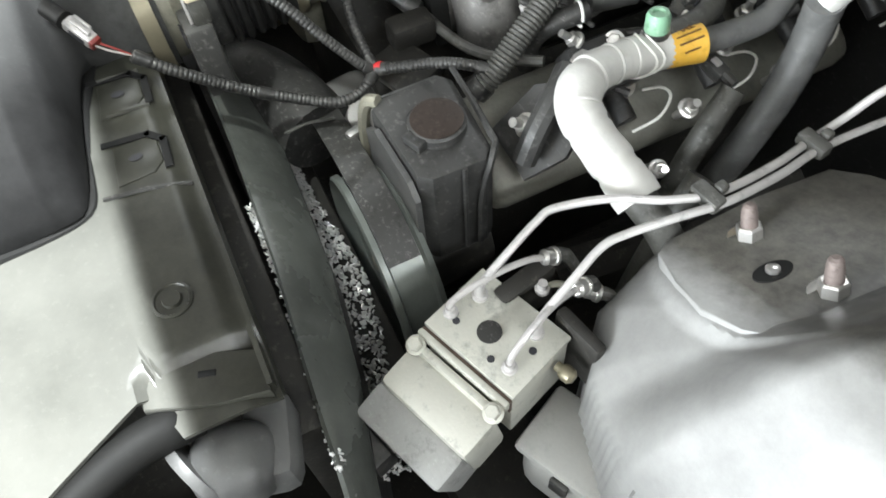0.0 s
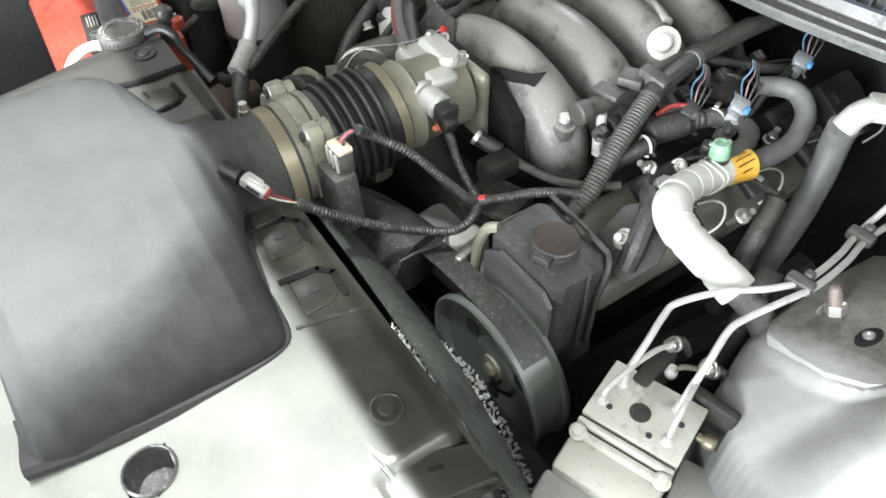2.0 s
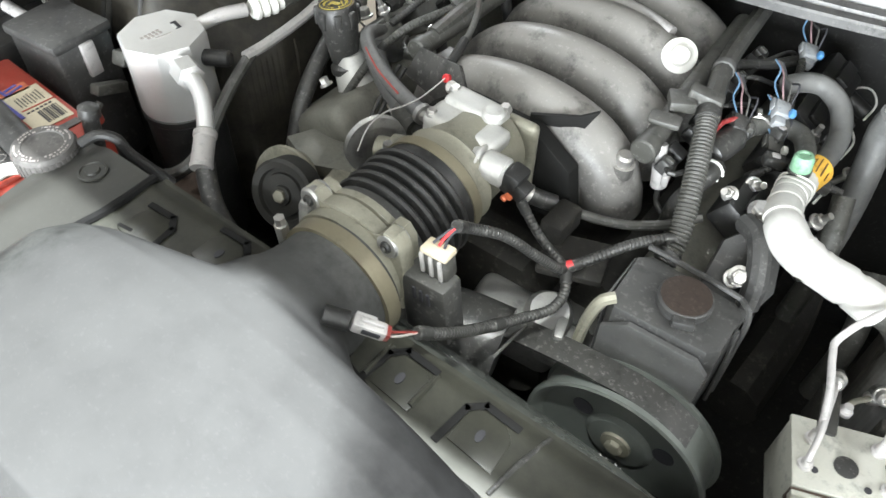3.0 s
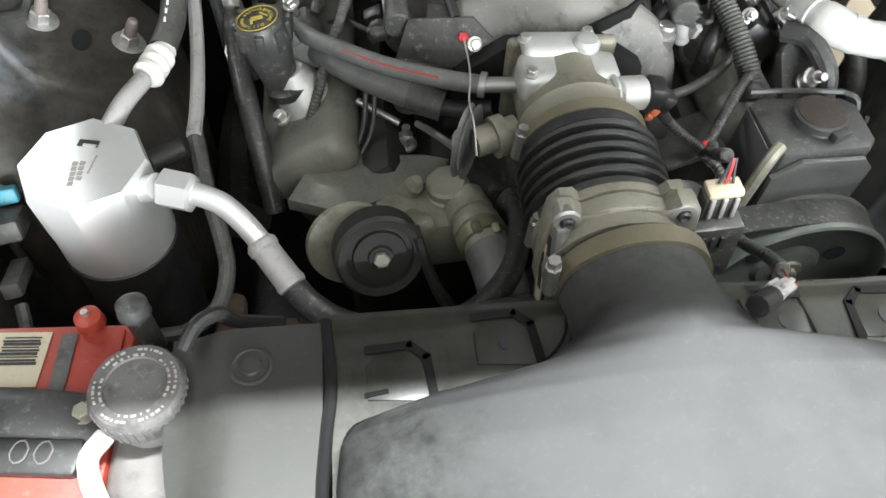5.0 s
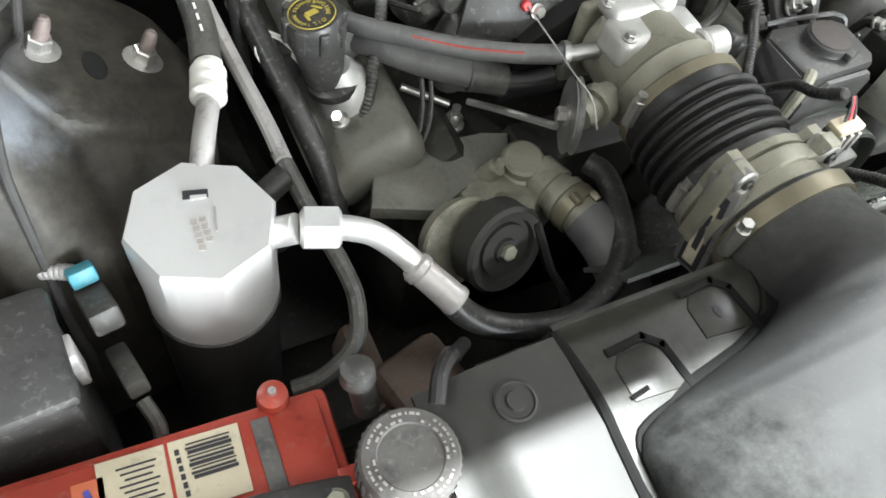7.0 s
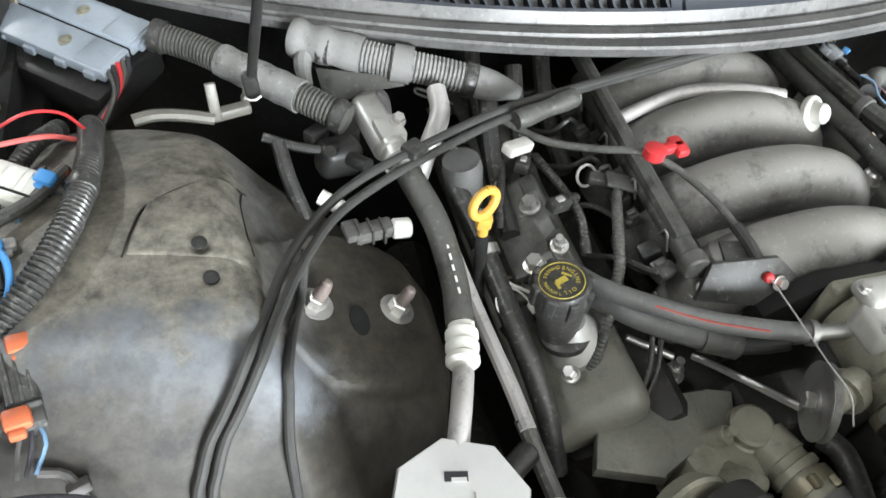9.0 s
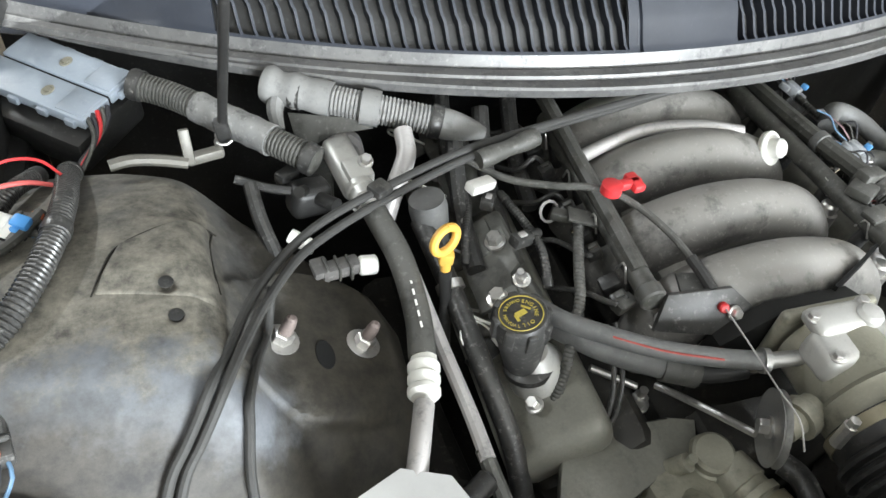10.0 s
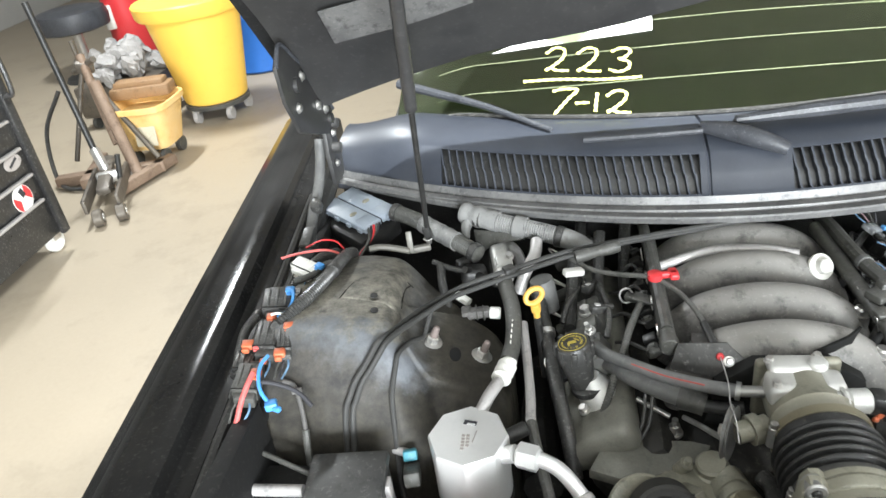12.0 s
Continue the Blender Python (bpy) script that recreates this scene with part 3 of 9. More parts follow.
part("firewall", sheet(lambda u, v: Vector((-0.86 + 1.72 * u, 0.40 + 0.30 * (-0.86 + 1.72 * u) ** 2, 0.20 + 0.70 * v)), 20, 6), plastic_black, car)
part("floor_pan", block((0, -0.2, 0.20), (1.7, 1.5, 0.03), bevel=0), engine_dark, car)
part("front_wall", block((0, -0.90, 0.45), (1.66, 0.03, 0.56), bevel=0.01), plastic_black, car)
for side in (-1, 1):
    wheel = part("wheel", lathe([(-0.10, 0.17), (-0.105, 0.29), (-0.08, 0.315), (0.08, 0.315), (0.105, 0.29), (0.10, 0.17)], (side * 0.775, 0.03, 0.315), (1, 0, 0), 40), rubber, car, "black front tyre")
part("cross_member", block((0, -0.20, 0.32), (1.2, 0.14, 0.10), bevel=0.02), engine_dark, car)


for side in (-1, 1):
    for hx, hy in ((0.640, 0.012), (0.634, -0.020)):
        part("plug_hole", lathe([(0, 0.0062), (0.0010, 0.0062), (0.0014, 0.0050)], (side * hx, hy, tower_height(hx, hy) + 0.0035), (-side * 0.12, -0.1, 1), 16), plastic_black, car)


def pressed_panel(u, v):
    """A four-sided stamping raised softly out of the passenger's tower."""
    near = Vector((0.696, 0.010)).lerp(Vector((0.602, -0.007)), u)
    far = Vector((0.678, 0.064)).lerp(Vector((0.606, 0.112)), u)
    p = near.lerp(far, v)
    rise = 0.0020 * min(1, v / 0.03) + 0.0042 * smooth01(0.0, 0.4, v)
    return Vector((-p.x, p.y, tower_height(p.x, p.y, False) - 0.0006 + rise * smooth01(0, 0.03, u) * smooth01(0, 0.03, 1 - u) * smooth01(0, 0.03, 1 - v)))


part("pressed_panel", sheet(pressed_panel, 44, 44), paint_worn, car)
# thin dark tubes stand in for the shade along the panel's creases
crease_shade = mat("shade_in_the_crease", (0.022, 0.020, 0.016), 0.8, 0, 0.3, speck=0)
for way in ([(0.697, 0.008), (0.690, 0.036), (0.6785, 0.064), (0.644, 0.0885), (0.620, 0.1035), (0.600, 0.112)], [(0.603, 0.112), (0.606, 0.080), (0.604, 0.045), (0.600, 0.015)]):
    part("panel_crease", tube([(-x, y, tower_height(x, y, False) + 0.0006) for x, y in way], 0.0015, 6, step=0.004, shape=lambda i, s: 0.5 + 0.5 * math.sin(math.pi * s)), crease_shade, car)
stud_rust = mat("rusty_stud", (0.19, 0.155, 0.142), 0.6, 0.3, 0.5, 0.3, (0.20, 0.16, 0.15), 90, 500, 0.3)
lean = math.atan(0.46)
seat = [(-0.079, -0.050), (-0.069, -0.066), (-0.032, -0.077), (0.004, -0.083), (0.037, -0.075), (0.066, -0.055), (0.083, -0.030), (0.083, 0.10), (-0.016, 0.130), (-0.045, 0.126), (-0.074, 0.112), (-0.081, 0.04)]
part("mount_plate", prism(seat, -0.012, 0.0012, Matrix.Translation((0.515, 0, 0.763 + 0.060 * 0.46)) @ Matrix.Rotation(-lean, 4, "Y"), 0.0015), paint_grey, car, "flat dusty strut-mount plate")


def stud(side, x, y, plate_z):
    at = (side * x, y, plate_z)
    axis = Vector((-side * 0.40, 0, 0.92))
    b = part("mount_stud", nut(at, axis, 0.0105, 0.015, washer=1.7), steel, car, "zinc strut-mount stud with flanged nut")
    part("stud_thread", lathe([(0.012, 0.0068), (0.026, 0.0064), (0.033, 0.0052), (0.035, 0.003)], at, axis, 12), stud_rust, b, "rusty stud end")
    return b


for side in (-1, 1):
    for x, y in ((0.478, 0.0), (0.556, -0.004)):
        stud(side, x, y, tower_height(x, y) - 0.003)
    slot = Vector((side * 0.517, -0.018, tower_height(0.517, -0.018) + (0.0016 if side > 0 else 0.0)))
    part("slot_plug", lathe([(-0.002, 0.0165), (0.0012, 0.0165), (0.0014, 0.013)], slot, (-side * 0.40, 0, 0.92), 20, squash=0.58), void_black, car)
    if side > 0:
        part("slot_plug", lathe([(0, 0.0055), (0.004, 0.0055), (0.005, 0.004)], slot, (-0.40, 0, 0.92), 12), steel, car)
part("mount_stud", lathe([(0, 0.016), (0.004, 0.016), (0.006, 0.013), (0.006, 0.008), (0.002, 0.006)], (0.470, 0.098, tower_height(0.470, 0.085) - 0.002), (-0.40, 0, 0.92), 22), white_plastic, car, "pale rubber-ringed plug")


def cowl_y(x):
    return 0.255 + 0.35 * x * x


COWL = [(-0.047, 0.876), (-0.048, 0.886), (-0.046, 0.889), (-0.032, 0.889), (-0.028, 0.884), (-0.024, 0.892), (-0.012, 0.893), (-0.008, 0.886), (0.0, 0.905)]
part("cowl_flange", sheet(lambda u, v: (lambda x, q: Vector((x, cowl_y(x) + q[0] + 0.05 * x * x * (1 if q[0] < -0.03 else 0), q[1])))(-0.83 + 1.66 * u, between([(i, *c) for i, c in enumerate(COWL)], v * (len(COWL) - 1))), 60, 24), flange_metal, car, "grey pinch-weld flange with rubber seal")
FACE = [(0.0, 0.905), (0.008, 0.912), (0.022, 0.935), (0.026, 0.941), (0.044, 0.962), (0.052, 0.970), (0.09, 0.984), (0.15, 0.990), (0.185, 0.984)]


def cowl_point(x, i, lift=0.0):
    d, z = between([(k, *c) for k, c in enumerate(FACE)], i)
    drop = 0.05 * smooth01(0.62, 0.84, abs(x))
    return Vector((x, cowl_y(x) + d, z - drop + lift))


GRILLES = [(-0.572, -0.092), (0.060, 0.470)]


xs = sorted({round(-0.83 + 0.02 * i, 4) for i in range(84)} | {round(v + e, 4) for g in GRILLES for v in g for e in (-0.0005, 0.0005)} | {-0.080, -0.078, -0.076, -0.074})
bm = bmesh.new()
steps = [0, 0.4, 1, 2, 3, 4, 4.4, 5, 5.5, 6, 7, 7.6, 8]
rows = [[bm.verts.new(cowl_point(x, i, -0.006 if abs(x + 0.077) < 0.0015 else 0)) for i in steps] for x in xs]
for a, b, xa, xb in zip(rows, rows[1:], xs, xs[1:]):
    for i in range(len(steps) - 1):
        if 0.3 < (steps[i] + steps[i + 1]) / 2 < 4.4 and any(g0 < (xa + xb) / 2 < g1 for g0, g1 in GRILLES):
            continue
        bm.faces.new((a[i], b[i], b[i + 1], a[i + 1]))
cowl = part("cowl_panel", thicken(bm, 0.003), cowl_plastic, car, "satin black plastic cowl panel")
for g0, g1 in GRILLES:
    part("grille_backing", sheet(lambda u, v: cowl_point(g0 - 0.004 + (g1 - g0 + 0.008) * u, 5.3 * v, -0.013) + Vector((0, 0.006, 0)), 30, 8), plastic_black, car)
    n = int(round((g1 - g0) / 0.0163))
    for k in range(n):
        x = g0 + (k + 0.5) * (g1 - g0) / n
        b = bmesh.new()
        loops = []
        for i in (0.3, 1, 1.6, 2, 3, 3.6, 4.4):
            kink = 0.0060 * (1 if i < 2 else -1) * abs(i - 2) / 2
            p = cowl_point(x + kink, i)
            loops.append([p + Vector(q) for q in ((-0.0017, 0, 0), (0.0017, 0, 0), (0.0017, 0.007, -0.011), (-0.0017, 0.007, -0.011))])
        part("slat", rings(b, loops), cowl_plastic, cowl)

# windscreen and dash


def screen(x, s, off=0.0):
    y0 = cowl_y(x) + 0.180
    return Vector((x, y0 + s - off * 0.42, 0.982 + 0.46 * s - 0.10 * s * s - 0.045 * smooth01(0.5, 0.75, abs(x)) + off * 0.9))


windscreen = part("windscreen", thicken(sheet(lambda u, v: screen(-0.70 + 1.40 * u, 0.62 * v), 28, 14), 0.005), glass_mat, car, "dark green tinted windscreen with yellow marker writing")
part("screen_seal", tube([screen(-0.72 + 1.44 * i / 16, 0.004, 0.004) for i in range(17)], 0.006, 8, step=0.02), rubber, car)
part("dashboard", sheet(lambda u, v: screen(-0.74 + 1.48 * u, 0.02 + 0.75 * v, -0.06 - 0.25 * v), 16, 8), plastic_black, car, "black dashboard behind the glass")


def stroke(points, w, name="marker_stroke", material=None, off=0.004):
    """A flat ribbon on the glass; points are (x, s) on the screen."""
    path = spline([(x, s, 0) for x, s in points], 0.004)
    bm = bmesh.new()
    left, right = [], []
    for i, p in enumerate(path):
        t = (path[min(i + 1, len(path) - 1)] - path[max(i - 1, 0)]).normalized()
        nrm = Vector((-t.y, t.x, 0)) * w * (0.75 + 0.25 * math.sin(i * 1.7))
        left.append(bm.verts.new(screen(p.x + nrm.x, p.y + nrm.y, off)))
        right.append(bm.verts.new(screen(p.x - nrm.x, p.y - nrm.y, off)))
    for i in range(len(path) - 1):
        bm.faces.new((left[i], left[i + 1], right[i + 1], right[i]))
    return part(name, thicken(bm, 0.0008), material or chalk_yellow, windscreen)


TWO = [(0.0, 0.75), (0.30, 1.0), (0.62, 0.90), (0.60, 0.55), (0.25, 0.15), (0.05, 0.02), (0.20, 0.12), (0.45, 0.02), (0.85, 0.0)]
THREE = [(0.05, 0.85), (0.40, 1.0), (0.68, 0.85), (0.50, 0.58), (0.30, 0.52), (0.62, 0.42), (0.66, 0.15), (0.35, 0.0), (0.02, 0.12)]
SEVEN = [(0.0, 0.88), (0.30, 0.98), (0.80, 0.95), (0.55, 0.55), (0.25, 0.0), (0.10, -0.30)]


def glyph(g, x, s, w, h, slant=0.15):
    stroke([(x + (p + slant * q) * w, s + q * h) for p, q in g], 0.0042)


for i, g in enumerate((TWO, TWO, THREE)):
    glyph(g, -0.362 + 0.066 * i, 0.128 - 0.004 * i, 0.062, 0.068)
stroke([(-0.405, 0.098), (-0.33, 0.104), (-0.24, 0.101), (-0.165, 0.104)], 0.0045)
glyph(SEVEN, -0.352, 0.020, 0.062, 0.058)
stroke([(-0.300, 0.040), (-0.272, 0.041)], 0.0042)
stroke([(-0.255, 0.066), (-0.262, 0.018)], 0.0042)
glyph(TWO, -0.245, 0.014, 0.060, 0.056)
for k, (s0, bow) in enumerate(((0.05, 0.05), (0.13, 0.06), (0.20, 0.07), (0.27, 0.07), (0.34, 0.08))):
    stroke([(-0.60 + 0.1 * i, s0 + bow * math.sin(math.pi * (0.1 * i) / 1.15)) for i in range(12)], 0.0013, "wiper_smear", smear, 0.0035)
b = bmesh.new()
q = [b.verts.new(screen(x, s, 0.004)) for x, s in ((-0.475, 0.180), (-0.13, 0.235), (-0.125, 0.295), (-0.35, 0.25))]
b.faces.new(q)
part("paper_sticker", thicken(b, 0.001), paper_white, windscreen, "white paper sheet on the glass")

# raised hood
HINGE_Y, HINGE_Z, HOOD_A = 0.48, 0.985, math.radians(50.0)


def hood_point(x, y, z):
    f, h = HINGE_Y - y, z - HINGE_Z
    return Vector((x, HINGE_Y - f * math.cos(HOOD_A) + h * math.sin(HOOD_A), HINGE_Z + f * math.sin(HOOD_A) + h * math.cos(HOOD_A)))


def hood_skin(u, v, drop=0.0):
    x = -0.815 + 1.63 * u
    rear = cowl_y(x) - 0.085 - 0.06 * smooth01(0.5, 0.8, abs(x))
    y = rear + (-0.915 + 0.08 * x * x - rear) * v
    return hood_point(x, y, 1.015 - 0.05 * x * x - 0.05 * v * v - drop)


hood = part("hood", thicken(sheet(lambda u, v: hood_skin(u, v), 30, 30), 0.004), paint_black, car, "raised black hood, seen from below")
bm = sheet(lambda u, v: hood_skin(0.02 + 0.96 * u, 0.02 + 0.95 * v, 0.028 + 0.010 * math.cos(6 * math.pi * u) * math.cos(5 * math.pi * v)), 30, 30)
part("inner_panel", thicken(bm, 0.003), hood_black, hood, "black pressed inner hood panel")
# recesses painted light grey, standing in for a reflection on the glossy skin
for u0 in (0.085, 0.775):
    part("sheen_recess", thicken(sheet(lambda u, v: hood_skin(u0 + 0.14 * u, 0.165 + 0.07 * v, 0.046), 10, 8), 0.002), flange_metal, hood, "smooth recess in the inner panel, painted grey for a reflection")
for side in (-1, 1):
    hinge = part("hood_hinge", mixed(
        prism([(-0.03, -0.01), (0.035, -0.015), (0.045, 0.03), (0.02, 0.13), (-0.02, 0.135), (-0.035, 0.06)], -0.004, 0.004, Matrix.Translation((side * 0.80, 0.43, 0.92)) @ pose(0, 0, 0, 90, 0, 90), 0.001),
        rod((side * 0.81, 0.43, 0.98), (side * 0.78, 0.43, 0.98), 0.011), rod((side * 0.81, 0.44, 1.03), (side * 0.78, 0.44, 1.03), 0.010),
        tube([(side * 0.812, 0.46, 0.925), (side * 0.815, 0.47, 0.98), (side * 0.815, 0.435, 1.05), (side * 0.815, 0.38, 1.10)], 0.006, 8)), hood_black, car, "black hood hinge bracket")
    arm = part("hinge_arm", mixed(
        prism([(0.150, 1.235), (0.185, 1.262), (0.300, 1.178), (0.378, 1.082), (0.330, 1.050), (0.280, 1.070), (0.190, 1.110), (0.155, 1.175)], -0.003, 0.003, Matrix.Translation((side * 0.765, 0, 0)) @ pose(0, 0, 0, 90, 0, 90), 0.001),
        rod((side * 0.775, 0.345, 1.075), (side * 0.755, 0.345, 1.075), 0.010), rod((side * 0.775, 0.215, 1.185), (side * 0.755, 0.215, 1.185), 0.013)), hood_black, car, "black hood hinge arm under the hood")
    # paler tube along the edge stands in for a glossy highlight
    part("arm_edge_highlight", tube([(side * 0.762, 0.150, 1.235), (side * 0.762, 0.185, 1.262), (side * 0.762, 0.240, 1.222), (side * 0.762, 0.300, 1.178), (side * 0.762, 0.378, 1.082)], 0.0035, 6), wiper_grey, arm)
    for y, z in ((0.20, 1.15), (0.245, 1.19), (0.295, 1.12), (0.33, 1.10)):
        part("hinge_bolt", nut((side * 0.761, y, z), (-side, 0, 0), 0.007, 0.006), steel, arm)
    for y, z in ((0.42, 0.95), (0.445, 0.975), (0.435, 1.01), (0.41, 1.04)):
        part("hinge_bolt", nut((side * 0.793, y, z), (-side, 0, 0), 0.006, 0.006), steel, hinge)
    part("fender_brace", tube([(side * 0.82, 0.47, 0.91), (side * 0.835, 0.38, 0.86), (side * 0.84, 0.25, 0.83), (side * 0.835, 0.12, 0.82)], 0.018, 8, step=0.02), plastic_black, car)

strut = thing("gas_strut", (-0.578, 0.205, 0.895), "black gas strut propping the hood", "strut")
lo, hi = Vector((-0.578, 0.202, 0.905)), Vector((-0.508, -0.045, 1.555))
part("rod", rod(lo, lo.lerp(hi, 0.42), 0.0048), plastic_black, strut)
part("cylinder", rod(lo.lerp(hi, 0.40), hi, 0.0100, chamfer=0.003), hood_black, strut)
socket = part("ball_socket", mixed(block((-0.579, 0.206, 0.893), (0.015, 0.014, 0.034), (20, -6, 0), 0.004), lathe([(0, 0.0052), (0.020, 0.0048)], (-0.578, 0.203, 0.902), hi - lo, 12)), plastic_black, strut)
part("spring_clip", tube([(-0.587, 0.199, 0.884), (-0.579, 0.196, 0.881), (-0.571, 0.199, 0.884)], 0.0013, 6), steel, socket)
part("ball_stud", mixed(rod((-0.579, 0.210, 0.884), (-0.585, 0.232, 0.858), 0.0055), lathe([(-0.006, 0.004), (0, 0.008), (0.006, 0.004)], (-0.580, 0.212, 0.882), (0, -0.6, 0.8), 12)), steel, strut)
copy_thing(strut, Matrix.Translation((0.578, 0.205, 0.895)) @ pose(0, 0, 0, 0, 0, 0))

arm = thing("wiper_arm", (0.0, 0.40, 0.985), "dark grey wiper arm lying at the foot of the windscreen", "wiper", "windscreen wipers")
part("arm", tube([(0.049, 0.279, 0.975), (0.006, 0.299, 0.988), (-0.042, 0.327, 0.996), (-0.084, 0.35, 0.998)], 0.017, 12, shape=lambda i, s: 0.45 + 0.55 * math.sin(math.pi * min(1, 0.12 + 0.8 * s))), wiper_grey, arm)
part("rod", tube([(-0.083, 0.331, 0.998), (-0.181, 0.337, 0.994), (-0.291, 0.347, 0.99)], 0.006, 8), wiper_grey, arm)
part("blade", tube([(-0.688, 0.649, 1.03), (-0.589, 0.598, 1.015), (-0.476, 0.518, 1.005), (-0.35, 0.404, 0.992)], 0.011, 10, shape=lambda i, s: 1 - 0.6 * s), wiper_grey, arm)
part("rubber_edge", tube([(-0.688, 0.661, 1.022), (-0.589, 0.61, 1.007), (-0.476, 0.53, 0.9969999999999999), (-0.35, 0.41600000000000004, 0.984)], 0.005, 6), rubber, arm)
arm2 = thing("wiper_arm", (0.4, 0.50, 1.0), "dark grey wiper arm lying on the windscreen", "wiper", "windscreen wipers")
part("blade", tube([(-0.024, 0.351, 1.005), (0.1, 0.357, 1.01), (0.226, 0.367, 1.012), (0.39, 0.38, 1.015)], 0.0135, 10, shape=lambda i, s: 0.6 + 0.4 * min(1, 3 * s)), wiper_grey, arm2)
part("rubber_edge", tube([(-0.024, 0.365, 0.9949999999999999), (0.1, 0.371, 1.0), (0.226, 0.381, 1.002), (0.39, 0.394, 1.005)], 0.006, 6), rubber, arm2)

# ---- front of the bay ----
panel = thing("radiator_cover", (0.09, -0.5, 0.78), "dusty black plastic panel over the radiator", "panel")


def panel_point(x, y, lift=0.0):
    z = 0.797 - 0.04 * smooth01(-0.50, -0.90, y) - 0.006 * smooth01(-0.396, -0.379, y)
    return Vector((x, y, z + lift))


HOLES = ((0.271, -0.613), (0.404, -0.605))


def on_panel(p):
    return not any(math.hypot(p.x - hx, p.y - hy) < 0.0185 for hx, hy in HOLES)


def panel_end(y):
    return 0.436 - 0.036 * smooth01(-0.447, -0.457, y) + 0.55 * max(0.0, -0.462 - y)


def panel_sheet(u, v):
    y = -0.375 - 0.51 * v
    x = -0.262 + (panel_end(y) + 0.262) * u
    return panel_point(x, y, -0.012 * smooth01(0.375, 0.392, x) * smooth01(-0.468, -0.456, y))


body = part("panel", thicken(sheet(panel_sheet, 150, 100, keep=on_panel), 0.004), plastic_panel, panel)
part("front_lip", tube([(0.412, -0.440, 0.762), (0.418, -0.456, 0.772), (0.423, -0.478, 0.777), (0.433, -0.507, 0.778), (0.450, -0.540, 0.776), (0.50, -0.60, 0.77), (0.57, -0.67, 0.765)], 0.016, 18, step=0.004), rim_plastic, panel, "dark rubber lip along the panel's edge")
part("rear_lip", thicken(sheet(lambda u, v: Vector((-0.262 + 0.69 * u, -0.3775 - 0.004 * math.cos(v * 1.5), 0.791 - 0.028 * v)), 40, 5), 0.004), plastic_panel, panel)


def clip(x, y, z, r=0.016):
    return mixed(lathe([(0, r), (0.0015, r), (0.002, r * 0.86), (0.0006, r * 0.80), (0.0006, r * 0.5), (0.003, r * 0.44), (0.003, r * 0.1)], (x, y, z), (0, 0, 1), 24))


part("push_clip", clip(0.333, -0.424, 0.7965), plastic_panel, panel)
part("end_strip", prism([(0.364, -0.472), (0.378, -0.425), (0.396, -0.378), (0.434, -0.380), (0.424, -0.420), (0.407, -0.466)], 0.774, 0.7892, None, 0.002), plastic_panel, panel)
part("strip_slot", block((0.399, -0.418, 0.7893), (0.005, 0.013, 0.0012), (0, 0, -18), 0.0004), void_black, panel)
# raised tabs of the airbox on the panel, each with a dark slot round it
for x0, y0, w in ((0.182, -0.414, -1), (0.098, -0.412, -1), (-0.130, -0.412, 1), (-0.214, -0.434, 1)):
    t = part("airbox_tab", prism([(-0.022, -0.020), (0.024, -0.024), (0.022, 0.008), (0.012, 0.018), (-0.014, 0.018), (-0.022, 0.008)], 0, 0.005, Matrix.Translation((x0, y0, 0.7935)), 0.002), plastic_panel, panel)
    for a, b in (((-0.020 * w, 0.021), (0.012 * w, 0.023)), ((0.012 * w, 0.023), (0.024 * w, 0.012)), ((0.024 * w, 0.012), (0.028 * w, -0.026))):
        c, d = Vector((x0 + a[0], y0 + a[1], 0.7985)), Vector((x0 + b[0], y0 + b[1], 0.7985))
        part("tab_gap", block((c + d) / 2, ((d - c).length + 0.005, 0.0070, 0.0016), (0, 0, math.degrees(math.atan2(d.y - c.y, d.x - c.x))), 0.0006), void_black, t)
    if x0 > -0.2:
        part("tab_hole", lathe([(0, 0.0062), (0.0008, 0.0062)], (x0 + 0.001 * w, y0 - 0.003, 0.7986), (0, 0, 1), 16, squash=0.6), ink, t)
part("panel_slot", block((-0.229, -0.449, 0.7985), (0.018, 0.004, 0.0016), (0, 0, 8), 0.0006), void_black, panel)
for hx, hy in HOLES:
    part("panel_hole", lathe([(-0.03, 0.001), (-0.03, 0.018), (0.004, 0.0205), (0.005, 0.0215), (0.0035, 0.023), (0, 0.023)], (hx, hy, 0.7905), (0, 0, 1), 30, cap=False), rubber, panel)
for i in range(3):
    part("rib", tube([(0.02 + 0.05 * i, -0.392, 0.796), (0.02 + 0.05 * i, -0.43, 0.799)], 0.003, 6), plastic_panel, panel)

side_panel = thing("radiator_cover", (-0.33, -0.45, 0.78), "dusty dark plastic end panel beside the battery", "panel")
part("panel", thicken(sheet(lambda u, v: (lambda x, y: Vector((x, y, 0.8005 - 0.012 * smooth01(-0.335, -0.375, x) - 0.03 * smooth01(-0.5, -0.85, y))))(-0.268 - 0.115 * u * (1 - 0.25 * smooth01(0.15, 0.5, v)), -0.387 - 0.45 * v), 12, 24), 0.004), end_plastic, side_panel)
part("push_clip", clip(-0.320, -0.421, 0.8015), end_plastic, side_panel)
part("seam_edge", tube([(-0.266, -0.384, 0.797), (-0.262, -0.44, 0.7985), (-0.266, -0.48, 0.799), (-0.270, -0.54, 0.797), (-0.272, -0.70, 0.785)], 0.0050, 8), void_black, side_panel)
part("corner_flap", thicken(sheet(lambda u, v: Vector((-0.338 - 0.045 * u, -0.389 - 0.055 * v, 0.789 - 0.030 * u * u)), 8, 8), 0.003), end_plastic, side_panel)

# airbox lid with its flared neck
CX = -0.016
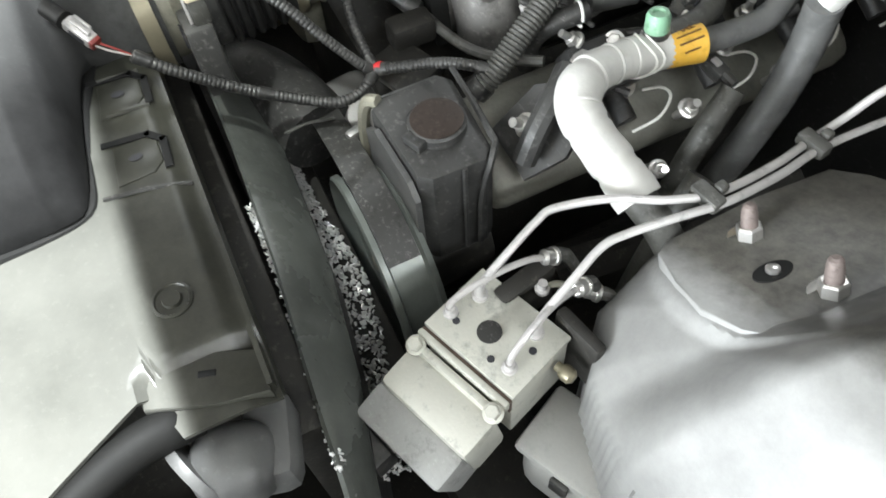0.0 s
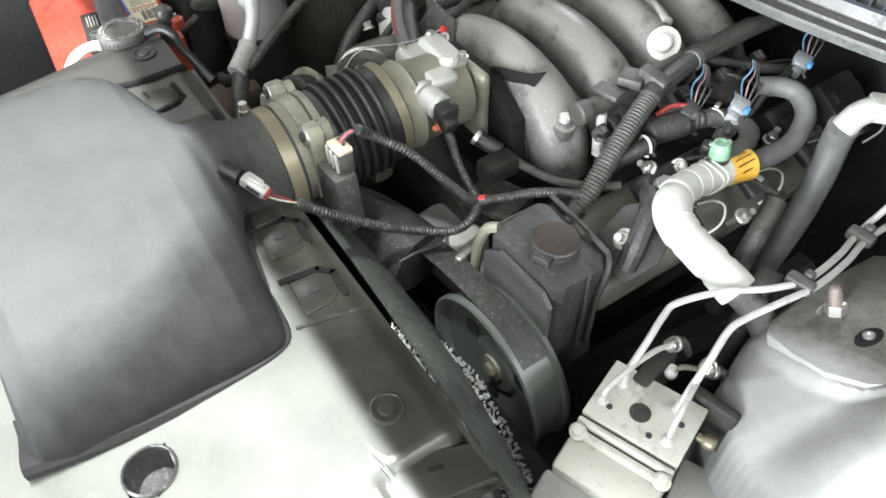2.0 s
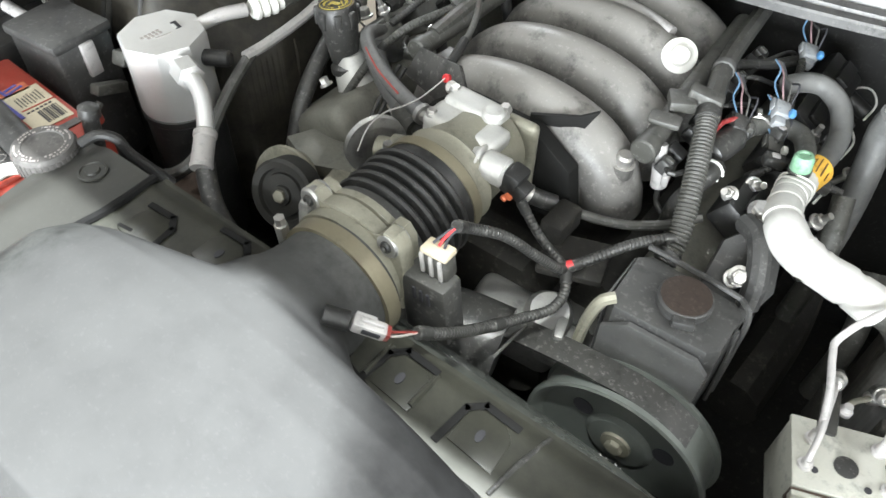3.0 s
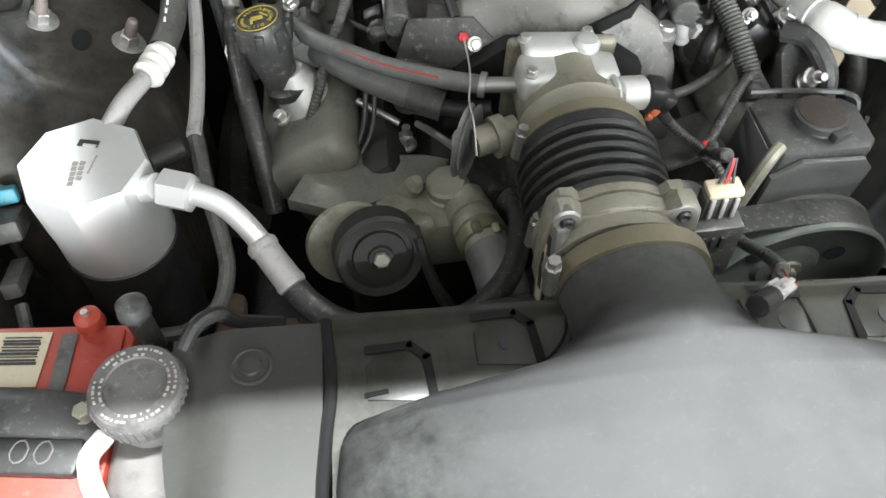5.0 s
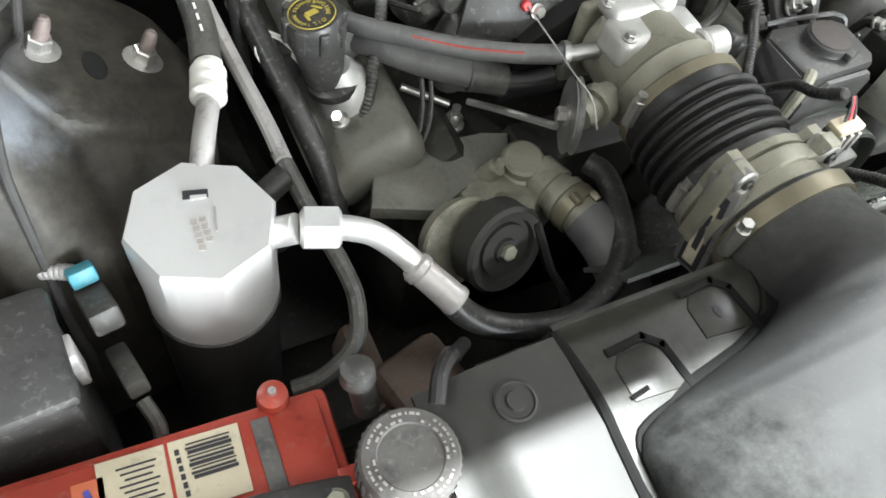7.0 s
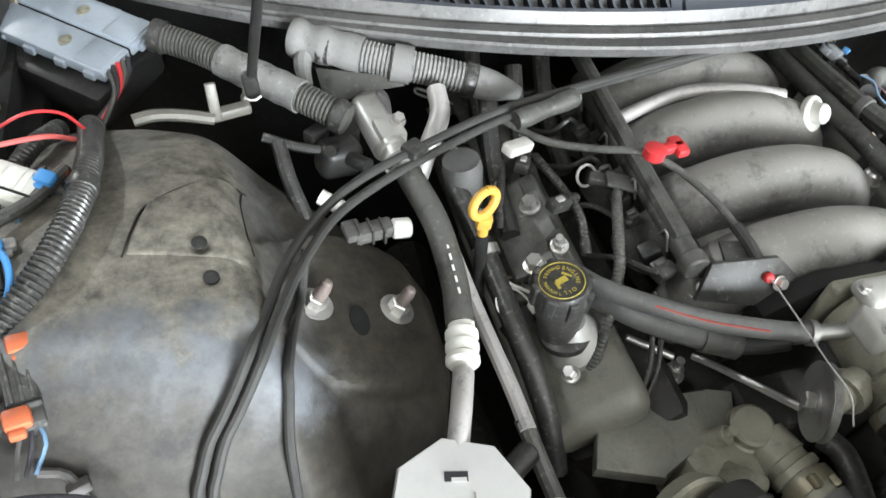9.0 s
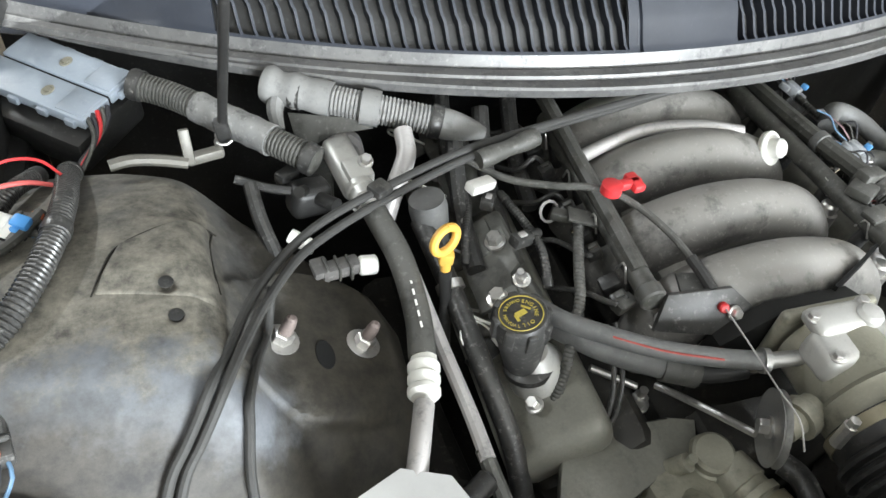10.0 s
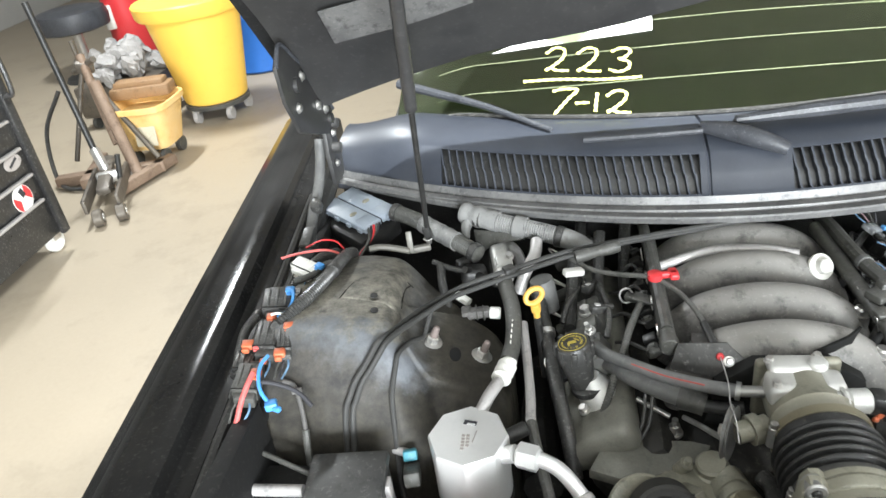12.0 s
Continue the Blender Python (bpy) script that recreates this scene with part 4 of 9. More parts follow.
# y, width to the passenger's and to the driver's side, top, foot, roundness
LID = [(-0.352, 0.061, 0.061, 0.857, 0.735, 2.0), (-0.380, 0.061, 0.061, 0.858, 0.735, 2.0), (-0.400, 0.060, 0.062, 0.862, 0.738, 2.0), (-0.418, 0.060, 0.065, 0.868, 0.748, 2.0), (-0.430, 0.066, 0.069, 0.872, 0.770, 1.9),
       (-0.440, 0.084, 0.086, 0.875, 0.786, 1.55), (-0.446, 0.102, 0.106, 0.877, 0.790, 1.36), (-0.450, 0.118, 0.130, 0.879, 0.790, 1.28), (-0.4535, 0.138, 0.162, 0.880, 0.790, 1.25), (-0.458, 0.162, 0.210, 0.882, 0.790, 1.28), (-0.4635, 0.190, 0.233, 0.884, 0.790, 1.34),
       (-0.469, 0.212, 0.241, 0.885, 0.790, 1.42), (-0.476, 0.230, 0.244, 0.886, 0.790, 1.56), (-0.490, 0.240, 0.246, 0.888, 0.790, 1.82), (-0.520, 0.243, 0.247, 0.889, 0.788, 2.06), (-0.60, 0.244, 0.246, 0.887, 0.784, 2.1), (-0.66, 0.244, 0.242, 0.880, 0.780, 2.1), (-0.682, 0.241, 0.236, 0.862, 0.780, 2.1), (-0.692, 0.236, 0.230, 0.815, 0.78, 2.1)]


def lid_ring(y, wp, wd, top, low, p, n=72):
    """One cross-section: a round neck that spreads into a low box."""
    pts = []
    body = smooth01(-0.425, -0.450, y)
    mid = (top + low) / 2 * (1 - body) + (low + 0.012) * body
    for i in range(n):
        a = 2 * math.pi * i / n
        c, s = math.cos(a), math.sin(a)
        q = p + (0.5 * smooth01(-0.48, -0.53, y) if c < 0 else 0.0)
        px = math.copysign(abs(c) ** (2 / q), c) * (wd if c > 0 else wp)
        pz = math.copysign(abs(s) ** (2 / q), s)
        pts.append(Vector((CX + px, y, mid + pz * (top - mid if s >= 0 else mid - low))))
    return pts


def lid_loops(y0, y1, step):
    ys = [y0 - step * i for i in range(int((y0 - y1) / step) + 1)]
    return [lid_ring(y, *between([(-r[0], *r[1:]) for r in LID], -y)) for y in ys]


airbox = thing("airbox_lid", (CX, -0.55, 0.79), "dusty black plastic airbox lid with a flared round neck", "air intake")
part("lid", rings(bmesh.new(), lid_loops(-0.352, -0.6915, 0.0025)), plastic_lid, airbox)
RIM_D = [(-0.392, 0.064), (-0.415, 0.067), (-0.434, 0.074), (-0.445, 0.094), (-0.449, 0.140), (-0.451, 0.200), (-0.455, 0.231), (-0.468, 0.246), (-0.50, 0.253), (-0.55, 0.254), (-0.62, 0.249), (-0.70, 0.236)]
RIM_P = [(-0.392, 0.064), (-0.412, 0.070), (-0.430, 0.090), (-0.446, 0.136), (-0.457, 0.186), (-0.464, 0.220), (-0.474, 0.237), (-0.50, 0.243), (-0.60, 0.245), (-0.70, 0.243)]


def rim_strip(table, side):
    """The lid's turned-out skirt, swept along one side of its outline."""
    path = spline([(CX + side * w, y, 0.0) for y, w in table], 0.008)
    bm = bmesh.new()
    loops = []
    for i, p in enumerate(path):
        t = (path[min(i + 1, len(path) - 1)] - path[max(i - 1, 0)]).normalized()
        out = Vector((t.y, -t.x, 0)) * side * -1
        grow = smooth01(0.10, 0.45, i / len(path))
        lift = 0.004 * grow
        loops.append([p + out * d * (0.35 + 0.65 * grow) + Vector((0, 0, z + lift)) for d, z in ((-0.046, 0.806), (-0.036, 0.798), (-0.024, 0.7965), (-0.012, 0.7975), (-0.004, 0.795), (0.0, 0.789), (-0.001, 0.780), (-0.008, 0.772), (-0.046, 0.770))])
    return rings(bm, loops)


part("rim_flange", rim_strip(RIM_D, 1), rim_plastic, airbox, "dark turned-out rim of the lid")
part("rim_flange", rim_strip(RIM_P, -1), rim_plastic, airbox, "dark turned-out rim of the lid")
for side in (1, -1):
    # black sheet laid on the uncut panel in place of a shaded gap
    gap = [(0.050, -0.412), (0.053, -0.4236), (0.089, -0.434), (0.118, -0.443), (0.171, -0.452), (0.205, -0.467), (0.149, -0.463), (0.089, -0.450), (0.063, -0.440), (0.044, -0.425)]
    part("lid_gap", prism([(CX + side * x, y) for x, y in gap][::side], 0.7960, 0.7986), void_black, airbox, "black sheet for the shade in the gap along the lid")
part("panel_seam", tube([(0.213, -0.452, 0.7975), (0.219, -0.415, 0.7978), (0.226, -0.381, 0.793)], 0.0022, 6), rubber, airbox)
part("lower_box", block((CX, -0.60, 0.765), (0.46, 0.19, 0.035), bevel=0.012), plastic_dark, airbox)

MX = -0.025
maf = thing("air_flow_meter", (CX, -0.315, 0.73), "olive-grey air flow meter between airbox and bellows", "sensor")
part("clamp_band", lathe([(-0.008, 0.0635), (-0.008, 0.0660), (0.008, 0.0660), (0.008, 0.0635)], (CX, -0.365, 0.796), (0, 1, 0), 44), brass_band, maf, "dull yellowed clamp band")
part("housing", lathe([(0, 0.056), (0, 0.061), (0.012, 0.061), (0.014, 0.065), (0.022, 0.065), (0.024, 0.059), (0.030, 0.059), (0.032, 0.064), (0.040, 0.064), (0.042, 0.058), (0.050, 0.058)], (MX, -0.352, 0.796), (0, 1, 0), 44), cast_dirty, maf)
ear = [(-0.062, -0.03), (-0.064, 0.030), (-0.062, 0.052), (-0.054, 0.063), (-0.042, 0.063), (-0.034, 0.055), (-0.016, 0.063), (0.0, 0.066), (0.016, 0.063), (0.034, 0.055), (0.042, 0.065), (0.054, 0.065), (0.062, 0.054), (0.064, 0.030), (0.062, -0.03)]
part("flange", prism(ear, -0.008, 0.008, Matrix.Translation((MX, -0.332, 0.796)) @ pose(0, 0, 0, 90, 0, 0), 0.003), cast_dirty, maf)
part("flange", prism([(x * 0.93, z * 0.95) for x, z in ear], -0.005, 0.005, Matrix.Translation((MX, -0.316, 0.796)) @ pose(0, 0, 0, 90, 0, 0), 0.002), cast_dirty, maf)
for x in (-0.073, 0.022):
    lug = part("bolt_lug", lathe([(-0.012, 0.0125), (0.006, 0.0125), (0.008, 0.0105), (0.008, 0.0065), (0.004, 0.006)], (x, -0.334, 0.847), (0, -1, 0.12), 18), cast_alu, maf)
    part("torx_bolt", lathe([(0, 0.0058), (0.004, 0.0058), (0.005, 0.004), (0.003, 0.002)], (x, -0.340, 0.848), (0, -1, 0.12), 8), rubber, lug)
part("side_plate", block((MX - 0.052, -0.340, 0.790), (0.014, 0.036, 0.112), (-10, 0, 8), 0.006), cast_alu, maf, "pale cast side plate")
part("label_recess", block((MX - 0.0588, -0.342, 0.787), (0.0014, 0.022, 0.092), (-10, 0, 8), 0.0005), ink, maf)
tag = part("code_label", block((MX - 0.0598, -0.3425, 0.784), (0.0012, 0.012, 0.074), (-10, 0, 8), 0), label_paper, maf, "narrow paper label")
part("label_band", block((MX - 0.0606, -0.3428, 0.788), (0.0008, 0.006, 0.044), (-10, 0, 8), 0), ink, tag)
part("sensor_box", block((CX + 0.078, -0.325, 0.785), (0.052, 0.028, 0.075), (0, -6, 0), 0.004), plastic_dark, maf)
for k in range(3):
    part("slit", block((CX + 0.068 + 0.008 * k, -0.3402, 0.806), (0.003, 0.002, 0.014), (0, -6, 0), 0), ink, maf)
conn = part("connector", block((0.062, -0.318, 0.835), (0.030, 0.018, 0.026), (0, -6, 0), 0.003), rubber_grey, maf, "grey plug with a cream lock")
part("connector_lock", block((0.062, -0.318, 0.851), (0.029, 0.018, 0.007), (0, -6, 0), 0.002), cream_plastic, conn)
for k in range(3):
    part("rib", block((0.052 + 0.010 * k, -0.3285, 0.838), (0.004, 0.003, 0.024), (0, -6, 0), 0.001), tube_steel, conn)
for k, m in ((-1, ink), (0, red), (1, ink)):
    part("wire", tube([(0.062 + 0.006 * k, -0.317, 0.856), (0.065 + 0.003 * k, -0.311, 0.865), (0.069 + 0.002 * k, -0.303, 0.870)], 0.0014, 6), m, conn)
part("clamp_screw", mixed(rod((-0.084, -0.368, 0.795), (-0.086, -0.369, 0.830), 0.0068, n=8), rod((-0.086, -0.369, 0.830), (-0.0865, -0.369, 0.839), 0.0055, n=6)), steel, maf, "hose clamp screw")

bellows = thing("intake_bellows", (CX, -0.24, 0.73), "ribbed black rubber intake bellows", "hose")
prof = [(0, 0.060), (0.014, 0.060)]
for k in range(5):
    y = 0.017 + 0.0125 * k
    prof += [(y, 0.0585), (y + 0.0025, 0.0650), (y + 0.0055, 0.0665), (y + 0.0085, 0.0645), (y + 0.0108, 0.0580)]
prof += [(0.082, 0.060), (0.104, 0.060)]
part("bellows", lathe(prof, (MX, -0.312, 0.793), (0, 1, 0.06), 48), plastic_black, bellows)
for y, z, sx in ((-0.304, 0.7935, -0.082), (-0.216, 0.799, -0.082)):
    band = part("clamp_band", lathe([(-0.006, 0.059), (-0.006, 0.0618), (0.006, 0.0618), (0.006, 0.059)], (MX, y, z), (0, 1, 0.06), 44), brass_band if y > -0.25 else plastic_dark, bellows)
    lo_z = 0.776 if y < -0.25 else 0.794
    part("clamp_screw", mixed(rod((sx - 0.004, y - 0.002, lo_z), (sx - 0.002, y, lo_z + 0.028), 0.0066, n=8), rod((sx - 0.002, y, lo_z + 0.028), (sx - 0.0015, y, lo_z + 0.036), 0.0052, n=6)), steel, bellows, "bright clamp screw")

throttle = thing("air_throttle", (CX, -0.12, 0.73), "dusty cast aluminium throttle body with sensors", "throttle")
part("bore", lathe([(0, 0.054), (0.020, 0.055), (0.024, 0.058), (0.030, 0.052), (0.100, 0.050)], (MX, -0.212, 0.797), (0, 1, 0), 40), cast_dirty, throttle)
part("housing", mixed(block((-0.034, -0.148, 0.826), (0.088, 0.044, 0.036), (0, 2, 0), 0.010, segs=3), block((-0.036, -0.122, 0.842), (0.072, 0.034, 0.018), (0, 2, 0), 0.008, segs=3), block((0.002, -0.150, 0.834), (0.030, 0.040, 0.024), (0, 8, 0), 0.008, segs=3), block((-0.050, -0.170, 0.815), (0.030, 0.016, 0.020), (0, 0, 0), 0.006)), throttle_alu, throttle)
part("cover_bump", lathe([(0, 0.013), (0.006, 0.013), (0.010, 0.010), (0.011, 0.004)], (-0.010, -0.128, 0.846), (0, 0, 1), 20), throttle_alu, throttle)
part("flange", block((MX, -0.100, 0.786), (0.112, 0.014, 0.100), bevel=0.014, segs=3), cast_dirty, throttle)
part("idle_motor", mixed(rod((-0.024, -0.178, 0.828), (0.008, -0.177, 0.828), 0.0145, chamfer=0.003, n=20), rod((0.006, -0.177, 0.828), (0.012, -0.1765, 0.828), 0.0190, chamfer=0.002, n=20), rod((0.012, -0.1765, 0.828), (0.041, -0.174, 0.826), 0.0165, chamfer=0.003, n=20)), throttle_alu, throttle)
part("idle_plug", mixed(block((0.050, -0.174, 0.824), (0.020, 0.026, 0.028), (0, 12, 0), 0.004), block((0.062, -0.178, 0.818), (0.014, 0.018, 0.020), (0, 25, 0), 0.003)), plastic_black, throttle)
part("plug_lock", mixed(block((0.052, -0.184, 0.811), (0.009, 0.008, 0.009), (0, 25, 0), 0.002), block((0.047, -0.187, 0.806), (0.007, 0.006, 0.007), (20, 25, 0), 0.002)), orange, throttle, "orange connector lock")
for bx, by, bz in ((-0.068, -0.118, 0.848), (-0.006, -0.112, 0.848), (-0.068, -0.160, 0.842)):
    part("bolt", nut((bx, by, bz), (0, 0, 1), 0.0055, 0.007), steel, throttle)
cam_lever = part("cable_cam", mixed(lathe([(-0.005, 0.033), (-0.006, 0.037), (-0.002, 0.031), (0.002, 0.037), (0.001, 0.033)], (-0.127, -0.188, 0.786), (1, -0.5, 0.05), 36), lathe([(-0.003, 0.030), (0.001, 0.030)], (-0.127, -0.188, 0.786), (1, -0.5, 0.05), 20, squash=0.8)), cast_alu, throttle, "throttle cable cam")
part("cam_nut", nut((-0.131, -0.186, 0.786), (-1, 0.5, -0.05), 0.008, 0.012), steel, cam_lever)
part("shaft_boss", mixed(rod((-0.122, -0.190, 0.786), (-0.080, -0.178, 0.79), 0.015), rod((-0.104, -0.186, 0.787), (-0.092, -0.182, 0.788), 0.021)), cast_dirty, throttle)
part("cam_link", tube([(-0.168, -0.078, 0.706), (-0.152, -0.120, 0.730), (-0.134, -0.180, 0.765)], 0.004, 8), steel, throttle)

# ---- engine ----
cover_alu = mat("grimy_cover_aluminium", (0.23, 0.228, 0.20), 0.5, 0.2, 0.5, 0.5, (0.11, 0.105, 0.085), 16, 260, 0.3, speck=0.4)
# passenger's coils get a paler plastic, with torch light put into its colour
coil_lit = mat("lit_coil_plastic", (0.05, 0.05, 0.047), 0.5, 0, 0.3, 0.5, (0.26, 0.26, 0.24), 20, 260, 0.15, topdust=0.15, speck=0.2)
engine = thing("engine", (-0.03, 0.1, 0.3), "grimy V8 engine block and heads under its intake manifold", "engine")
part("block", block((-0.03, 0.12, 0.50), (0.46, 0.58, 0.30), bevel=0.03), engine_dark, engine)
for side in (-1, 1):
    cover = part("valve_cover", block((-0.03 + side * 0.262, 0.10, 0.682), (0.12, 0.46, 0.06), (0, side * 32, 0), 0.022, segs=3), cover_alu, engine, "grimy cast valve cover")
    for k in range(4):
        part("cover_bolt", nut((-0.03 + side * 0.285, -0.08 + 0.12 * k, 0.724), (side * 0.53, 0, 0.85), 0.007, 0.012), steel, cover)
    part("head", block((-0.03 + side * 0.20, 0.12, 0.62), (0.14, 0.52, 0.12), (0, side * 32, 0), 0.02), engine_dark, engine)
    part("exhaust_manifold", tube([(-0.03 + side * 0.36, -0.08, 0.55), (-0.03 + side * 0.37, 0.08, 0.54), (-0.03 + side * 0.36, 0.26, 0.52)], 0.035, 10, step=0.02), engine_dark, engine)
part("front_cover", prism([(-0.14, -0.2), (0.14, -0.2), (0.16, 0.05), (0.10, 0.13), (-0.10, 0.13), (-0.16, 0.05)], -0.03, 0.03, Matrix.Translation((-0.03, -0.14, 0.56)) @ pose(0, 0, 0, 90, 0, 0), 0.008), engine_dark, engine)

manifold = thing("intake_manifold", (-0.03, 0.12, 0.70), "dusty black moulded intake manifold with four arched runners a side", "manifold")
EX = -0.028
for k in range(4):
    y = -0.030 + 0.098 * k
    arch = [(-0.165, 0.715), (-0.158, 0.748), (-0.138, 0.785), (-0.100, 0.815), (-0.05, 0.831), (0.0, 0.836), (0.05, 0.831), (0.100, 0.815), (0.138, 0.785), (0.158, 0.748), (0.165, 0.715)]
    bm = bmesh.new()
    path = spline([(EX + a, y, b) for a, b in arch], 0.010)
    loops = []
    for i, p in enumerate(path):
        t = (path[min(i + 1, len(path) - 1)] - path[max(i - 1, 0)]).normalized()
        nrm = Vector((0, 1, 0)).cross(t)
        if nrm.z < 0 and abs(nrm.z) > 0.1:
            nrm = -nrm
        nrm = Vector((0, -1, 0)).cross(t)
        loops.append([p - nrm * 0.035 + Vector((0, 0.0395 * math.cos(a), 0)) + nrm * 0.040 * math.sin(a) for a in (2 * math.pi * j / 28 for j in range(28))])
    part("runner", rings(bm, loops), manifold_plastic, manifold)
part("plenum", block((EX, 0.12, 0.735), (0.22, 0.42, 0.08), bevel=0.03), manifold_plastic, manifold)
part("front_web", prism([(-0.115, -0.08), (0.115, -0.08), (0.10, 0.0), (0.05, 0.035), (-0.05, 0.035), (-0.10, 0.0)], -0.01, 0.01, Matrix.Translation((EX, -0.082, 0.785)) @ pose(0, 0, 0, 90, 0, 0), 0.003), rim_plastic, manifold)
for x, y, z in ((0.110, -0.039, 0.787), (0.115, 0.06, 0.787), (-0.17, -0.04, 0.76)):
    boss = part("bolt_boss", lathe([(-0.06, 0.017), (0.0, 0.0145)], (x, y, z), (0.1, 0, 1), 16), manifold_plastic, manifold)
    part("manifold_bolt", lathe([(0, 0.0105), (0.010, 0.0105), (0.013, 0.008)], (x, y, z), (0.1, 0, 1), 12), steel, boss)
part("side_fin", prism([(0, 0), (0.06, 0.0), (0.075, 0.028), (0.055, 0.018), (0.0, 0.012)], -0.002, 0.002, Matrix.Translation((0.005, -0.075, 0.815)) @ pose(0, 0, 0, 90, 0, 25)), rim_plastic, manifold)

for side, y0, y1, x0, x1 in ((-1, -0.030, 0.27, -0.186, -0.182), (1, -0.028, 0.29, 0.128, 0.112)):
    rail = thing("fuel_rail", (x0, 0.1, 0.80), "dusty dark fuel rail along the manifold", "fuel rail", "fuel rails")
    part("rail", rod((x0, y0, 0.812), (x1, y1, 0.812), 0.0125, chamfer=0.003, n=16), rubber_grey, rail)
    part("end_cap", rod((x0, y0 - 0.012, 0.812), (x0, y0 + 0.006, 0.812), 0.0150, chamfer=0.002, n=16), rubber_grey, rail)
    for k in range(4):
        y = y0 + 0.035 + 0.075 * k
        inj = part("injector", mixed(rod((x0 - side * 0.002, y, 0.806), (x0 - side * 0.014, y, 0.765), 0.0085, n=12), block((x0 + side * 0.022, y, 0.790), (0.022, 0.018, 0.020), (0, side * 25, 0), 0.003)), plastic_black, rail)
        part("spring_clip", tube([(x0 - 0.012, y - 0.011, 0.802), (x0 - 0.014, y, 0.822), (x0 - 0.012, y + 0.011, 0.802)], 0.0014, 5), steel, inj)
part("bracket", block((0.128, 0.010, 0.826), (0.036, 0.022, 0.008), (0, 0, 12), 0.003), rubber_grey, rail)

for side in (-1, 1):
    for k in range(4):
        x, y = EX + side * 0.270, 0.013 + 0.104 * k
        coil = thing("ignition_coil", (x, y, 0.72), "black ignition coil on the valve cover", "ignition coil", "ignition coils")
        part("coil", mixed(block((x, y, 0.752), (0.055, 0.068, 0.040), (0, side * 32, 0), 0.007), block((x + side * 0.012, y, 0.770), (0.020, 0.050, 0.010), (0, side * 32, 0), 0.003)), plastic_black if side > 0 else coil_lit, coil)
        part("tower", rod((x + side * 0.02, y, 0.745), (x + side * 0.055, y, 0.728), 0.011), plastic_black if side > 0 else coil_lit, coil)
        loop_c = Vector((x + side * 0.040, y + 0.01, 0.745))
        if side > 0:
            part("spark_lead", tube([(x + a, y + b, c) for a, b, c in ((0.018, 0.046, 0.716), (0.031, 0.057, 0.726), (0.048, 0.056, 0.730), (0.062, 0.035, 0.724), (0.058, 0.008, 0.712))], 0.0016, 6), white_plastic, coil, "thin white looped lead")
            continue
        part("spark_lead", tube([loop_c + Vector(q) * 1.25 for q in ((-side * 0.015, -0.02, 0.004), (side * 0.012, -0.012, 0.018), (side * 0.024, 0.008, 0.012), (side * 0.018, 0.024, -0.008), (-side * 0.004, 0.022, -0.018))], 0.0017, 6), white_plastic, coil, "thin white looped lead")

# oil filler
oil = thing("oil_filler", (-0.30, -0.05, 0.68), "black oil filler cap with yellow print on an angled neck", "oil cap")
top = Vector((-0.330, -0.033, 0.822))
ax = Vector((-0.16, 0.05, 0.98)).normalized()
part("neck", lathe([(-0.150, 0.038), (-0.122, 0.035), (-0.116, 0.031), (-0.094, 0.029), (-0.088, 0.026), (-0.070, 0.016)], top, ax + Vector((-0.18, 0, 0)), 28), throttle_alu, oil, "pale dusty neck")
part("collar", lathe([(-0.082, 0.0180), (-0.078, 0.0195), (-0.070, 0.0205), (-0.046, 0.0240), (-0.026, 0.0265), (-0.024, 0.024)], top, ax, 28), plastic_dark, oil)
part("seal_band", lathe([(-0.094, 0.0272), (-0.092, 0.0285), (-0.084, 0.0280), (-0.080, 0.0220)], top, ax + Vector((-0.10, 0, 0)), 28), rubber, oil)
cap = part("cap", lathe([(-0.028, 0.0227), (-0.028, 0.0273), (-0.024, 0.0282), (-0.004, 0.0273), (0.0, 0.0252), (0.0, 0.0227), (-0.0015, 0.0218)], top, ax, 40), plastic_dark, oil)
for a in (2 * math.pi * j / 8 for j in range(8)):
    part("grip_lug", block(top + ax * -0.014 + Vector((math.cos(a) * 0.0273, math.sin(a) * 0.0273, 0)), (0.007, 0.010, 0.024), (0, 0, math.degrees(a)), 0.002), plastic_dark, cap)
mtop = Matrix.Translation(top + ax * 0.0004) @ ax.to_track_quat("Z", "Y").to_matrix().to_4x4()
part("print_ring", mixed(*[lettering(ch, 0.0058, mtop @ pose(0.0147 * math.sin(a), 0.0147 * math.cos(a), 0, 0, 0, -math.degrees(a))) for ch, a in zip("ENGINE OIL", [math.radians(-80 + 18 * i) for i in range(10)])],
                         *[lettering(ch, 0.0048, mtop @ pose(0.0160 * math.sin(a), 0.0160 * math.cos(a), 0, 0, 0, 180 - math.degrees(a))) for ch, a in zip("OWNERS MANUAL", [math.radians(262 - 13.5 * i) for i in range(13)])],
                         tube([mtop @ Vector((0.0214 * math.cos(a), 0.0214 * math.sin(a), 0)) for a in (2 * math.pi * j / 40 for j in range(41))], 0.0006, 5, step=0.003)), yellow_print, cap)
part("oil_can_mark", mixed(block(mtop @ Vector((0, 0, 0)), (0.012, 0.006, 0.0008), (0, 0, 20), 0), block(mtop @ Vector((-0.007, 0.005, 0)), (0.010, 0.0022, 0.0008), (0, 0, -35), 0), block(mtop @ Vector((0.006, -0.004, 0)), (0.003, 0.008, 0.0008), (0, 0, 10), 0)), yellow_print, cap)

# accumulator
acc = thing("ac_accumulator", (-0.478, -0.205, 0.45), "bright aluminium octagonal-topped refrigerant accumulator can", "canister")
AX, AY = -0.478, -0.207
